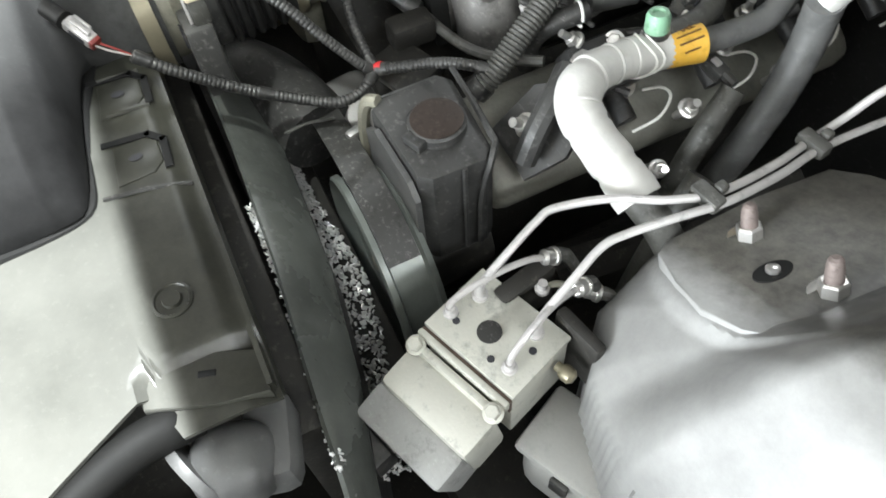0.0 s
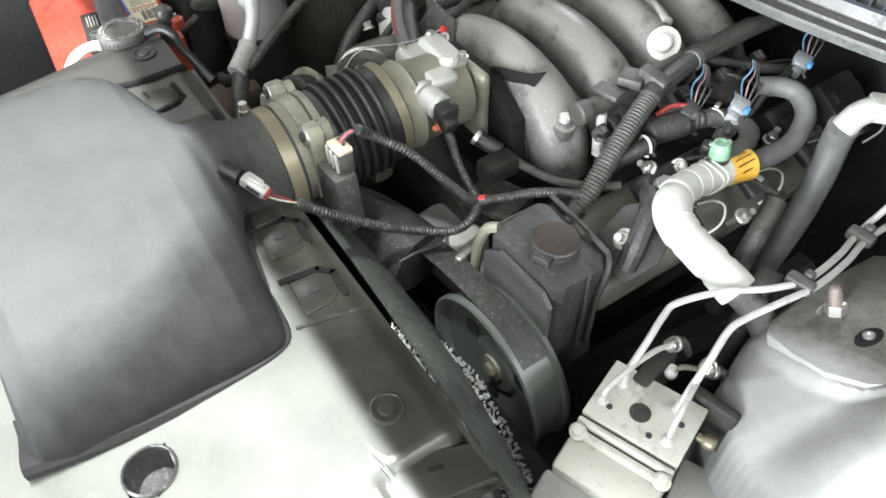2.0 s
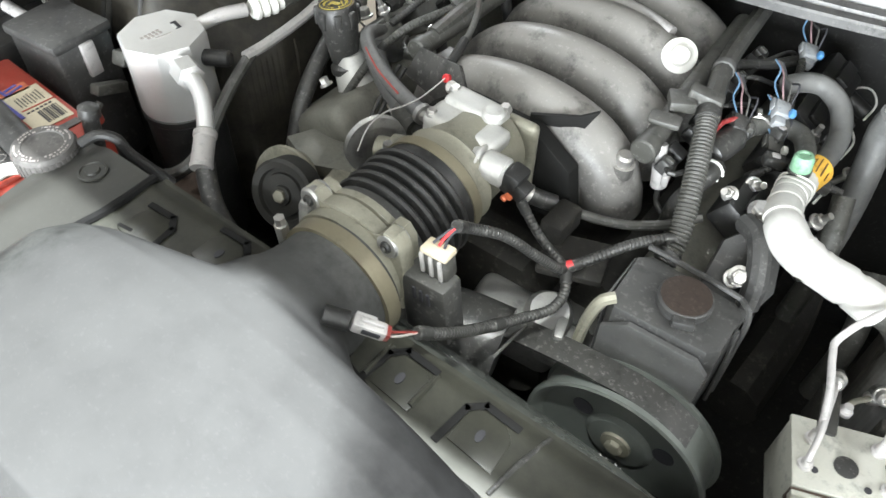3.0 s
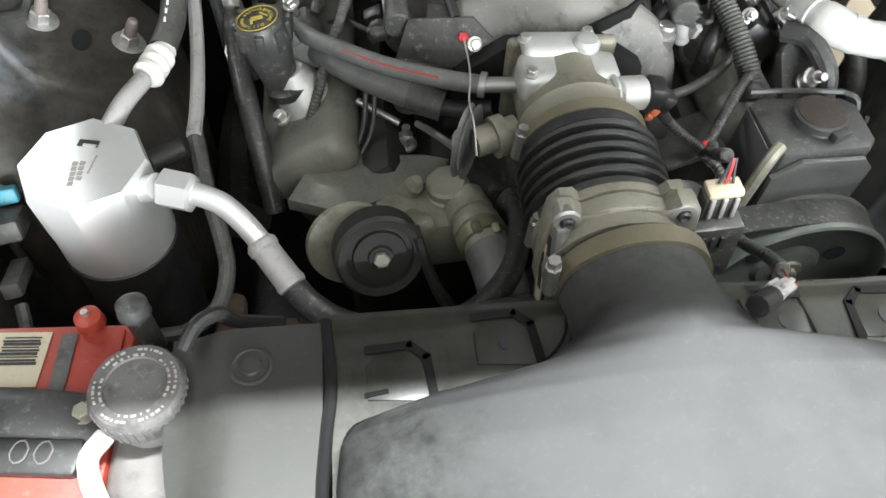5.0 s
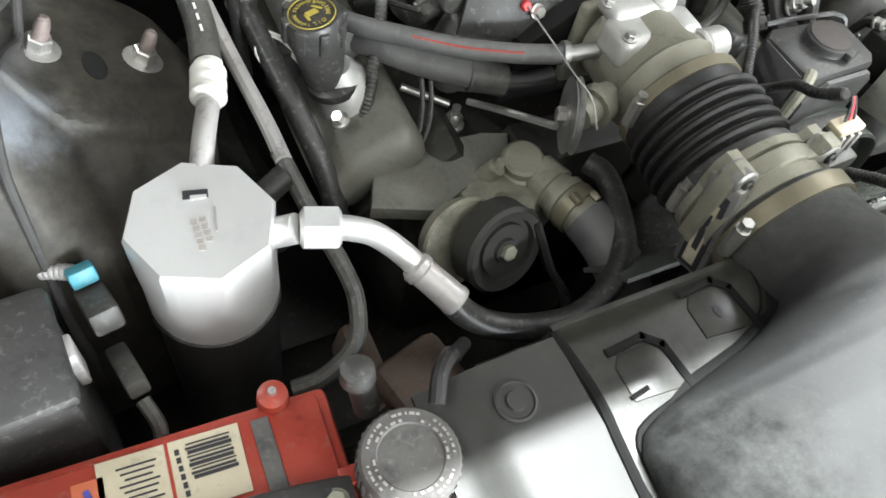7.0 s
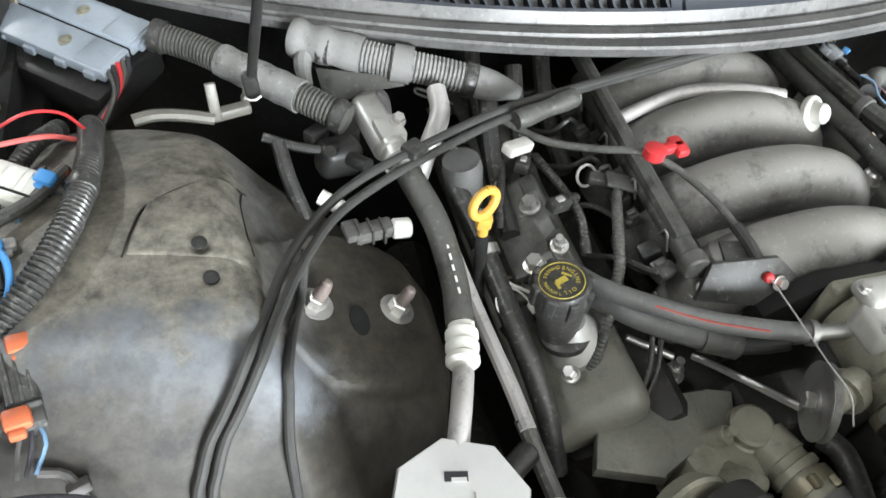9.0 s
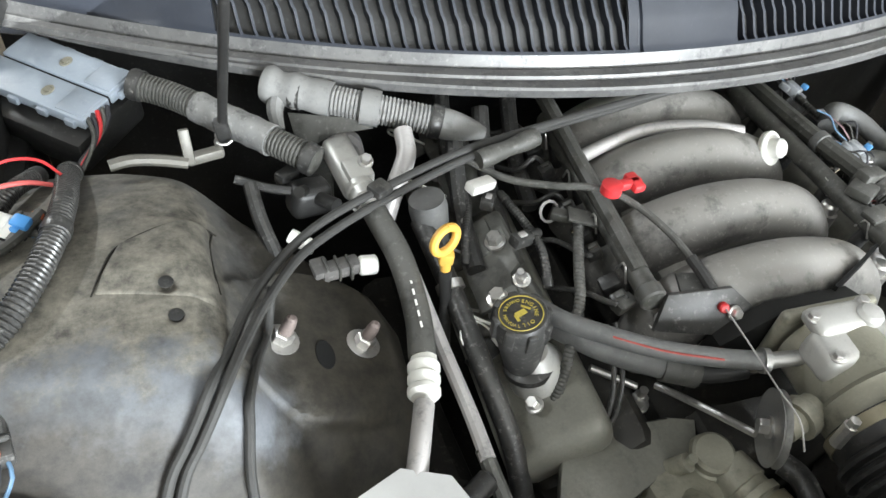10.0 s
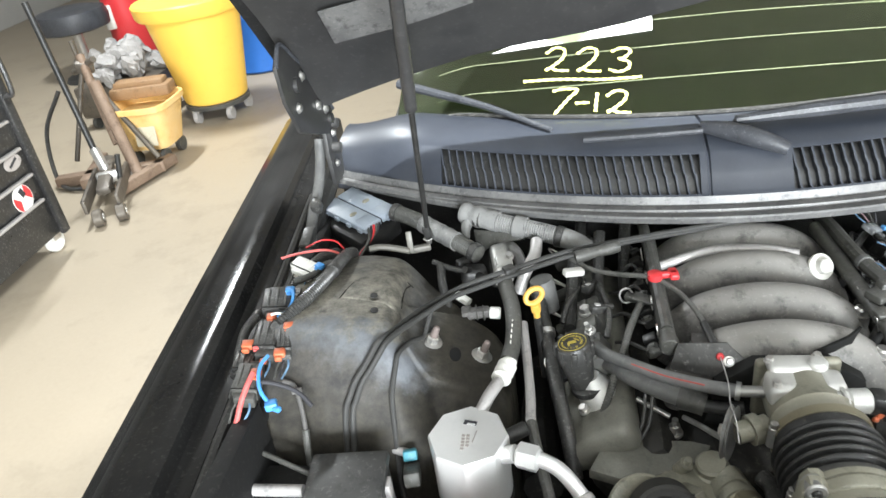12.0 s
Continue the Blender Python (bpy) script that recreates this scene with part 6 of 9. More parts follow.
part("hole", lathe([(0, 0.004), (0.0007, 0.004)], (-0.232, -0.092, 0.6893), (0, 0, 1), 14), ink, accb)
part("bolt", mixed(nut((-0.181, -0.078, 0.672), (0, 0, 1), 0.0095, 0.018), lathe([(0.018, 0.005), (0.030, 0.005)], (-0.181, -0.078, 0.672), (0, 0, 1), 10)), steel, accb)
part("sensor_rod", rod((-0.235, -0.045, 0.715), (-0.188, -0.072, 0.702), 0.0042), steel, accb)
pulley_steel = mat("dusty_pressed_steel", (0.13, 0.145, 0.135), 0.34, 0.35, 0.25, 0.4, (0.26, 0.275, 0.255), 10, 300, 0.08, speck=0.08)
big = thing("steering_pump_pulley", (0.252, -0.24, 0.50), "big dusty black pressed-steel pump pulley", "pulley")
PC = Vector((0.252, -0.262, 0.602))
part("pulley", lathe([(0.052, 0.094), (0.052, 0.102), (0.046, 0.104), (0.043, 0.099), (0.010, 0.099), (0.008, 0.104), (0.002, 0.104), (0.0, 0.101), (0.002, 0.097), (0.014, 0.090), (0.020, 0.070), (0.024, 0.040), (0.019, 0.034), (0.018, 0.008)], PC, (0, 1, 0), 72), pulley_steel, big)
part("hub_nut", mixed(nut(PC + Vector((0, 0.019, 0)), (0, -1, 0), 0.010, 0.010), lathe([(0, 0.018), (0.004, 0.017)], PC + Vector((0, 0.019, 0)), (0, -1, 0), 24)), cast_dirty, big)
for k in range(3):
    a = 2 * math.pi * k / 3 + 0.5
    part("web_hole", lathe([(0, 0.012), (0.0008, 0.012)], PC + Vector((0.055 * math.cos(a), 0.0205, 0.055 * math.sin(a))), (0, -1, 0), 20), ink, big)
part("pump_body", lathe([(0, 0.05), (0.08, 0.045)], (0.255, -0.212, 0.60), (0, 1, 0), 24), engine_dark, big)
neck = thing("radiator_hose", (0.07, -0.26, 0.58), "fat black upper radiator hose with moulded seams", "hose")
part("hose", tube([(-0.06, -0.30, 0.640), (-0.01, -0.28, 0.655), (0.045, -0.262, 0.660), (0.100, -0.248, 0.655)], 0.046, 24), rubber, neck)
part("seam", tube([(0.112, -0.285, 0.690), (0.116, -0.262, 0.697), (0.116, -0.230, 0.690)], 0.002, 6), rubber_grey, neck)
wn = thing("coolant_neck", (0.145, -0.21, 0.60), "pale cast aluminium coolant neck and bracket", "bracket")
part("neck", mixed(block((0.085, -0.190, 0.625), (0.12, 0.06, 0.08), (0, 6, 8), 0.016, segs=3), block((0.150, -0.196, 0.640), (0.060, 0.040, 0.05), (0, 10, 12), 0.010), lathe([(0, 0.026), (0.02, 0.028), (0.03, 0.022)], (0.12, -0.19, 0.66), (0.2, -0.2, 1), 22), block((0.150, -0.215, 0.675), (0.012, 0.03, 0.05), (0, 0, 15), 0.004)), cast_alu, wn)
part("strap", tube([(0.172, -0.215, 0.640), (0.170, -0.214, 0.680), (0.174, -0.213, 0.730), (0.182, -0.208, 0.762), (0.192, -0.200, 0.768)], 0.0065, 8), cast_dirty, wn)
belt_line = spline([(0.02, 0.0, 0.652), (0.07, 0.0, 0.672), (0.12, 0.0, 0.688), (0.18, 0.0, 0.6995), (0.22, 0.0, 0.7035), (0.252, 0.0, 0.7050), (0.285, 0.0, 0.6995), (0.315, 0.0, 0.684)], 0.008)
part("belt_run", thicken(sheet(lambda u, v: belt_line[min(int(u * (len(belt_line) - 1) + 0.5), len(belt_line) - 1)] + Vector((0, -0.253 + 0.033 * v, 0)), len(belt_line) - 1, 2), 0.003), rubber, belt)
alt = thing("alternator", (0.12, -0.15, 0.5), "dark grimy alternator deep in the engine bay", "alternator")
part("body", lathe([(0, 0.055), (0.02, 0.062), (0.08, 0.062), (0.10, 0.05)], (0.08, -0.21, 0.57), (0, 1, 0), 28), engine_dark, alt)
cast = thing("ac_bracket", (0.10, -0.14, 0.69), "grimy dark bracket beside the throttle body", "bracket")
part("bracket", mixed(block((0.120, -0.145, 0.725), (0.075, 0.055, 0.012), (8, -6, 15), 0.004), block((0.085, -0.12, 0.74), (0.03, 0.05, 0.03), (0, 0, 0), 0.006)), engine_dark, cast)

# ---- driver's side: steering reservoir, brake unit ----
psr = thing("steering_reservoir", (0.25, -0.17, 0.65), "boxy grey power steering reservoir with a rusty cap", "reservoir")
out_l = [(0.186, -0.199), (0.195, -0.209), (0.290, -0.205), (0.300, -0.194), (0.302, -0.142), (0.290, -0.130), (0.197, -0.124), (0.183, -0.135)]
part("tank", prism(out_l, 0.640, 0.766, None, 0.005), reservoir_plastic, psr)
# front and side plates painted paler, as light falls on these faces
part("front_plate", prism([(-0.056, -0.068), (0.052, -0.068), (0.054, 0.035), (0.040, 0.050), (-0.030, 0.052), (-0.056, 0.030)], -0.003, 0.003, Matrix.Translation((0.245, -0.2115, 0.706)) @ pose(0, 0, 0, 90, 0, 2), 0.001), psr_face, psr, "dusty front face painted paler for the light on it")
part("side_plate", prism([(-0.032, -0.066), (0.032, -0.066), (0.030, 0.052), (-0.032, 0.052)], -0.001, 0.001, Matrix.Translation((0.1825, -0.166, 0.710)) @ pose(0, 0, 0, 90, 0, 90), 0.0006), psr_face, psr)
pc = part("cap", lathe([(0.760, 0.025), (0.764, 0.0275), (0.768, 0.0262), (0.769, 0.0275), (0.776, 0.0275), (0.778, 0.0250)], (0.2475, -0.164, 0), (0, 0, 1), 40), reservoir_plastic, psr, "grey screw cap with a rusty stained top")
part("cap_disc", lathe([(0.7775, 0.0248), (0.7792, 0.0248), (0.7796, 0.022)], (0.2475, -0.164, 0), (0, 0, 1), 36), mat("rust_stained_cap", (0.024, 0.016, 0.012), 0.5, 0, 0.6, 0.3, (0.07, 0.050, 0.040), 70, 300, 0.2), pc)
part("lock_tab", block((0.258, -0.191, 0.772), (0.022, 0.012, 0.010), (0, 0, 20), 0.002), reservoir_plastic, psr)
part("edge_rib", mixed(tube([(0.291, -0.127, 0.770), (0.305, -0.139, 0.765), (0.307, -0.150, 0.72), (0.307, -0.152, 0.65)], 0.0032, 6), tube([(0.188, -0.120, 0.770), (0.24, -0.123, 0.771), (0.291, -0.127, 0.770)], 0.0032, 6), tube([(0.303, -0.164, 0.767), (0.306, -0.166, 0.72), (0.306, -0.167, 0.65)], 0.0025, 6)), reservoir_plastic, psr)

absu = thing("brake_unit", (0.44, -0.22, 0.58), "chalky corroded aluminium antilock brake unit with steel lines", "brake unit")
ABS = Matrix.Translation((0.4365, -0.204, -0.004)) @ pose(0, 0, 0, 0, 0, 20)


def on_abs(bm):
    bmesh.ops.transform(bm, matrix=ABS, verts=bm.verts)
    return bm


part("valve_block", on_abs(block((0, 0, 0.690), (0.096, 0.070, 0.074), bevel=0.002)), abs_alu, absu)
part("top_plate", on_abs(block((0, 0.001, 0.728), (0.098, 0.072, 0.005), bevel=0.0015)), abs_alu, absu)
part("bar", on_abs(mixed(block((0, -0.041, 0.722), (0.098, 0.006, 0.012), bevel=0.002), block((0, -0.050, 0.714), (0.098, 0.008, 0.016), bevel=0.003))), abs_alu, absu)
part("joint_gap", on_abs(block((0, -0.0368, 0.716), (0.097, 0.003, 0.020), bevel=0)), rust, absu)
for c, size, tilt, m in (((0, -0.066, 0.680), (0.098, 0.040, 0.066), 10, abs_alu), ((-0.004, -0.094, 0.660), (0.100, 0.036, 0.062), 20, abs_motor)):
    part("casting_step", on_abs(block(c, size, (tilt, 0, 0), 0.006)), m, absu, "chalky step of the casting")
for x in (-0.030, 0.0, 0.030):
    part("casting_rib", on_abs(block((x, -0.094, 0.688), (0.0035, 0.030, 0.006), (20, 0, 0), 0.001)), abs_motor, absu)
part("port_hole", on_abs(lathe([(0, 0.0105), (0.0012, 0.0105), (0.0014, 0.009)], (-0.003, -0.005, 0.7305), (0, 0, 1), 26)), rubber, absu)
for x, y, r in ((-0.030, -0.016, 0.0032), (0.014, -0.022, 0.0032), (0.034, 0.006, 0.0034)):
    part("port_hole", on_abs(lathe([(0, r), (0.0009, r)], (x, y, 0.7305), (0, 0, 1), 14)), ink, absu)
for x in (-0.043, 0.043):
    part("bar_bolt", on_abs(nut((x, -0.051, 0.720), (0, -0.3, 1), 0.0065, 0.009)), abs_alu, absu)
part("side_knob", mixed(rod((0.478, -0.170, 0.705), (0.488, -0.1665, 0.705), 0.0045, n=12), lathe([(-0.004, 0.006), (0, 0.0075), (0.006, 0.0070), (0.009, 0.004)], (0.487, -0.167, 0.7055), (0.94, 0.34, 0), 14)), brass_band, absu, "small brass knob")
cn = part("connector", on_abs(mixed(block((-0.042, -0.128, 0.636), (0.058, 0.028, 0.030), (10, 0, -4), 0.003), block((-0.042, -0.146, 0.628), (0.046, 0.016, 0.022), (10, 0, -4), 0.003))), plastic_dark, absu, "dark grey wiring connector")
part("edge_rim", on_abs(mixed(block((-0.070, -0.128, 0.652), (0.004, 0.028, 0.003), (10, 0, -4), 0.001), block((-0.042, -0.1135, 0.6535), (0.056, 0.003, 0.003), (10, 0, -4), 0.001))), cast_alu, cn)
LINES = [((0.402, -0.201, 0.727), (0.402, -0.199, 0.746), (0.394, -0.170, 0.762), (0.383, -0.138, 0.770), (0.381, -0.120, 0.774), (0.400, -0.080, 0.784), (0.428, -0.048, 0.795), (0.441, -0.01, 0.796), (0.436, 0.05, 0.788), (0.425, 0.102, 0.780), (0.424, 0.135, 0.790), (0.428, 0.16, 0.812), (0.432, 0.185, 0.812), (0.445, 0.205, 0.785)),
         ((0.454, -0.177, 0.727), (0.453, -0.173, 0.748), (0.446, -0.143, 0.772), (0.437, -0.112, 0.786), (0.438, -0.090, 0.790), (0.446, -0.055, 0.797), (0.452, -0.01, 0.797), (0.446, 0.05, 0.788), (0.436, 0.102, 0.780), (0.436, 0.16, 0.778), (0.44, 0.23, 0.775))]
for pts in LINES:
    part("brake_line", tube(pts, 0.0036, 10, step=0.004), tube_steel, absu, "pale steel brake line")
    part("tube_nut", lathe([(-0.002, 0.0070), (0.003, 0.0070), (0.004, 0.0050), (0.013, 0.0048), (0.015, 0.0038)], pts[0], (0, 0, 1), 12), tube_steel, absu)
for pts in (((0.405, -0.230, 0.727), (0.404, -0.228, 0.742), (0.403, -0.206, 0.750), (0.401, -0.180, 0.750), (0.400, -0.155, 0.746), (0.400, -0.134, 0.736)),
            ((0.471, -0.2105, 0.727), (0.470, -0.208, 0.745), (0.463, -0.190, 0.756), (0.453, -0.165, 0.758), (0.446, -0.146, 0.752), (0.440, -0.128, 0.740)),
            ((0.418, -0.150, 0.722), (0.420, -0.138, 0.724), (0.428, -0.126, 0.722), (0.436, -0.112, 0.715))):
    part("brake_line", tube(pts, 0.0030, 10, step=0.004), tube_steel if pts[0][1] < -0.16 else cast_dirty, absu)
    part("tube_nut", lathe([(-0.002, 0.0066), (0.003, 0.0066), (0.004, 0.0046), (0.010, 0.0042)], pts[0], (0, 0, 1), 12), tube_steel, absu)
    way = (Vector(pts[-1]) - Vector(pts[-2])).normalized()
    part("tube_nut", lathe([(-0.008, 0.0045), (-0.005, 0.0072), (0.003, 0.0072), (0.004, 0.0085), (0.007, 0.0085), (0.008, 0.005)], pts[-1], way, 14), steel, absu)
    part("hose_end", tube([Vector(pts[-1]) + way * 0.006, Vector(pts[-1]) + way * 0.018, Vector(pts[-1]) + way * 0.030 + Vector((0.004, 0, -0.02))], 0.0062, 10), rubber_grey, absu)
for at in ((0.441, -0.020, 0.797), (0.430, 0.100, 0.782)):
    part("line_clip", mixed(block(at, (0.028, 0.014, 0.013), (0, 0, 8), 0.003), block(Vector(at) + Vector((0.0, 0.012, 0.004)), (0.010, 0.010, 0.010), (0, 0, 8), 0.003)), rubber_grey, absu)
part("grey_bracket", mixed(block((0.405, -0.16, 0.70), (0.02, 0.06, 0.06), (0, 0, 12), 0.006), block((0.47, -0.145, 0.70), (0.05, 0.012, 0.07), (0, 0, 12), 0.004)), engine_dark, absu)
pale_box = mat("pale_box_plastic", (0.42, 0.42, 0.40), 0.5, 0, 0.15, 0.3, (0.32, 0.31, 0.28), 16, 260, 0.1, speck=0.15)
ext = thing("apron_box", (0.53, -0.165, 0.5), "pale plastic box against the driver's strut tower", "box")
part("box", block((0.530, -0.165, 0.575), (0.10, 0.07, 0.10), (0, 0, 25), 0.022, segs=3), pale_box, ext)
part("lid", block((0.530, -0.165, 0.622), (0.104, 0.074, 0.012), (0, 0, 25), 0.006), pale_box, ext)
part("latch", block((0.546, -0.201, 0.612), (0.018, 0.006, 0.024), (0, 0, 25), 0.002), plastic_dark, ext)
horn = thing("headlamp_motor", (0.43, -0.47, 0.68), "dusty grey rounded headlamp motor below the panel's end", "motor")
part("motor", mixed(block((0.447, -0.428, 0.732), (0.060, 0.066, 0.06), (0, 8, -20), 0.024, segs=4), block((0.44, -0.400, 0.72), (0.07, 0.04, 0.05), (0, 0, -15), 0.012)), psr_face, horn)
part("end_ring", lathe([(0, 0.033), (0.004, 0.034), (0.008, 0.033)], (0.440, -0.452, 0.738), (0.33, -0.93, -0.13), 28), psr_face, horn)


# heat-sleeved coolant hose
sl = thing("sleeved_hose", (0.30, 0.03, 0.66), "coolant hose in a white heat sleeve with a yellow collar", "hose")
part("sleeve", tube([(0.402, -0.050, 0.764), (0.372, -0.054, 0.776), (0.338, -0.058, 0.786), (0.308, -0.056, 0.796), (0.288, -0.035, 0.800), (0.280, -0.005, 0.796), (0.278, 0.030, 0.790), (0.280, 0.055, 0.788)], 0.0205, 20, step=0.0035, shape=lambda i, s: 1.0 - 0.12 * smooth01(0.55, 0.75, s) + 0.022 * math.sin(i * 0.62) + 0.020 * math.sin(i * 0.23 + 1) - (0.07 if i in (9, 10, 21, 22, 37, 38, 47) else 0.0)), foil, sl)
for at, way, r in (((0.312, -0.057, 0.795), (-0.85, 0.45, 0.25), 0.0206), ((0.297, -0.048, 0.799), (-0.6, 0.8, 0.1), 0.0204), ((0.286, -0.030, 0.7995), (-0.35, 0.93, -0.08), 0.0196), ((0.280, -0.004, 0.796), (-0.12, 0.98, -0.18), 0.0186), ((0.2785, 0.016, 0.7925), (-0.02, 0.98, -0.18), 0.0186)):
    part("sleeve_fold", lathe([(-0.0030, r - 0.0025), (-0.0008, r + 0.0004), (0.0006, r + 0.0006), (0.0022, r - 0.0022)], at, way, 24, cap=False), foil, sl)
part("collar", tube([(0.280, 0.054, 0.788), (0.283, 0.072, 0.786), (0.287, 0.090, 0.785)], 0.0185, 20), label_yellow, sl, "yellow printed collar")


def on_collar(bm, y, turn_):
    m = Matrix.Translation((0.2835, y, 0.7862)) @ Matrix.Rotation(radians(turn_), 4, "Y") @ Matrix.Translation((0, 0, 0.0187)) @ Matrix.Rotation(radians(90), 4, "Z")
    bmesh.ops.transform(bm, matrix=m, verts=bm.verts)
    return bm


collar_print = mat("brown_collar_print", (0.13, 0.065, 0.02), 0.6, 0, 0.3, speck=0)
part("collar_text", on_collar(lettering("FUEL", 0.0090, Matrix.Identity(4)), 0.072, -8), collar_print, sl)
part("collar_line", on_collar(block((0, 0, 0), (0.026, 0.0014, 0.0008), bevel=0), 0.072, 14), collar_print, sl)
part("collar_line", on_collar(block((0, 0, 0), (0.026, 0.0018, 0.0008), bevel=0), 0.072, 36), collar_print, sl)
part("collar_line", on_collar(block((0, 0, 0), (0.020, 0.0016, 0.0008), bevel=0), 0.072, 62), collar_print, sl)
part("hose", tube([(0.286, 0.088, 0.785), (0.290, 0.125, 0.784), (0.289, 0.165, 0.785), (0.276, 0.200, 0.795), (0.258, 0.216, 0.802), (0.240, 0.220, 0.806), (0.222, 0.210, 0.807), (0.206, 0.192, 0.805)], 0.0125, 14), hose_pale, sl)
part("hose_tail", tube([(0.398, -0.050, 0.766), (0.425, -0.040, 0.745), (0.442, -0.030, 0.71), (0.448, -0.02, 0.64)], 0.0155, 14), rubber_grey, sl)
part("valve_cap", lathe([(0, 0.0115), (0.016, 0.0110), (0.020, 0.009), (0.020, 0.006), (0.018, 0.005)], (0.274, 0.046, 0.808), (-0.1, 0, 1), 18), green, sl, "faded green valve cap")
part("valve_stem", lathe([(-0.02, 0.010), (0.0, 0.0125), (0.004, 0.0125)], (0.274, 0.046, 0.806), (-0.1, 0, 1), 16), plastic_dark, sl)
part("zip_tie", mixed(*[tube([Vector((0.278, y0 + 0.004 * math.sin(a), 0.790)) + Vector((0.0195 * math.cos(a), 0.006 * math.cos(a * 2), 0.0195 * math.sin(a))) for a in (2 * math.pi * j / 18 for j in range(19))], 0.0012, 5) for y0 in (0.028, 0.036)]), white_plastic, sl)
hh = thing("heater_pipe", (0.33, 0.15, 0.60), "dusty grey heater hose with a metal elbow", "hose")
part("hose", tube([(0.330, 0.180, 0.828), (0.327, 0.186, 0.800), (0.331, 0.180, 0.765), (0.336, 0.164, 0.72), (0.338, 0.143, 0.67), (0.336, 0.115, 0.60)], 0.0172, 20, step=0.004, shape=lambda i, s: 1.0 + 0.012 * math.sin(i * 1.9)), hose_pale, hh)
part("elbow", mixed(tube([(0.330, 0.180, 0.824), (0.334, 0.192, 0.842), (0.345, 0.206, 0.850), (0.365, 0.225, 0.850)], 0.0145, 14), block((0.347, 0.208, 0.851), (0.030, 0.026, 0.026), (0, 0, 40), 0.004)), throttle_alu, hh)
part("far_pipe", tube([(0.362, 0.222, 0.850), (0.40, 0.25, 0.85), (0.44, 0.27, 0.845)], 0.022, 14), hose_pale, hh)
for x, y, z in ((0.336, 0.080, 0.675), (0.40, 0.0, 0.66)):
    h = thing("coolant_hose", (x, y, 0.55), "dusty grey hose dropping behind the engine", "hose", "hoses by the driver's head")
    part("hose", tube([(x - 0.01, y + 0.03, z + 0.075), (x, y, z + 0.04), (x + 0.004, y - 0.02, z), (x, y - 0.03, z - 0.08)], 0.013, 12), rubber_grey, h)

cast2 = thing("head_bracket", (0.285, -0.07, 0.70), "grey stamped bracket bolted to the driver's head", "bracket")
part("plate", mixed(prism([(-0.03, -0.04), (0.03, -0.045), (0.04, 0.0), (0.022, 0.045), (-0.012, 0.05), (-0.034, 0.02)], -0.004, 0.004, Matrix.Translation((0.275, -0.07, 0.745)) @ pose(0, 0, 0, 40, 18, 10), 0.002), tube([(0.255, -0.035, 0.78), (0.275, -0.055, 0.785), (0.292, -0.085, 0.765), (0.297, -0.10, 0.735)], 0.012, 10)), reservoir_plastic, cast2)
part("bolt", mixed(nut((0.272, -0.084, 0.747), (0.3, -0.6, 0.7), 0.008, 0.012), rod((0.272, -0.084, 0.747), (0.277, -0.097, 0.762), 0.004)), steel, cast2)
part("bolt", nut((0.262, -0.02, 0.788), (0.1, -0.3, 1), 0.010, 0.012), steel, cast2)

# ---- wiring ----


def over_tower(places):
    return [(x, y, tower_height(abs(x), y) + 0.007) for x, y in places]


def harness(name, label, pts, r, mat_=None, category="wiring", smooth_=False, group=""):
    ob = thing(name, Vector(pts[0]), label, category, group)
    part("sleeve" if not smooth_ else "cable", (tube if smooth_ else loom)(pts, r), mat_ or loom_plastic, ob)
    if not smooth_:
        way = spline(pts, 0.004)
        for k in (2, len(way) // 2, len(way) - 3):
            if 0 < k < len(way) - 1 and (k != len(way) // 2 or len(way) > 60):
                d = (way[k + 1] - way[k - 1]).normalized()
                part("tape_band", lathe([(-0.007, r * 1.02), (-0.0065, r * 1.10), (-0.001, r * 1.14), (0.001, r * 1.09), (0.0065, r * 1.12), (0.007, r * 1.02)], way[k], d, 14), rubber, ob)
    return ob


harness("wiring_loom", "black corrugated wiring loom from the air flow meter plug", [(0.066, -0.298, 0.868), (0.068, -0.274, 0.846), (0.086, -0.245, 0.823), (0.1065, -0.2185, 0.788), (0.121, -0.192, 0.754), (0.126, -0.178, 0.742)], 0.0055)
dull_red = mat("dull_red_seal", (0.20, 0.03, 0.025), 0.5)
iat = thing("temperature_plug", (0.07, -0.42, 0.84), "grey temperature sensor plug in the airbox neck", "connector")
IAT = Matrix.Translation((0.070, -0.419, 0.853)) @ pose(0, 0, 0, 0, 25, 33)
for name, c, size, m in (("plug", (0, 0, 0), (0.030, 0.013, 0.012), tube_steel), ("plug_ridge", (0.001, 0, 0.0075), (0.020, 0.004, 0.004), tube_steel), ("plug_ridge", (-0.004, 0.0075, 0.001), (0.018, 0.003, 0.007), tube_steel), ("plug_slot", (0.002, -0.0068, 0.001), (0.016, 0.001, 0.005), ink), ("plug_lock", (0.0155, 0, 0), (0.005, 0.011, 0.010), dull_red)):
    bm = block(c, size, (0, 0, 0), min(size) * 0.25)
    bmesh.ops.transform(bm, matrix=IAT, verts=bm.verts)
    part(name, bm, m, iat)
part("sensor", rod((0.057, -0.4275, 0.860), (0.040, -0.438, 0.866), 0.0085), plastic_black, iat)
for d in (-0.0025, 0.0025):
    part("wire", tube([(0.084, -0.410 + d, 0.8455), (0.089, -0.400 + d, 0.839), (0.094, -0.387, 0.831)], 0.0011, 6), dull_red if d > 0 else print_faint, iat)
harness("wiring_loom", "black corrugated loom sagging from the temperature plug", [(0.0935, -0.388, 0.831), (0.1035, -0.358, 0.806), (0.110, -0.308, 0.765), (0.1245, -0.256, 0.738), (0.139, -0.225, 0.732), (0.139, -0.200, 0.735), (0.127, -0.179, 0.742)], 0.0058)
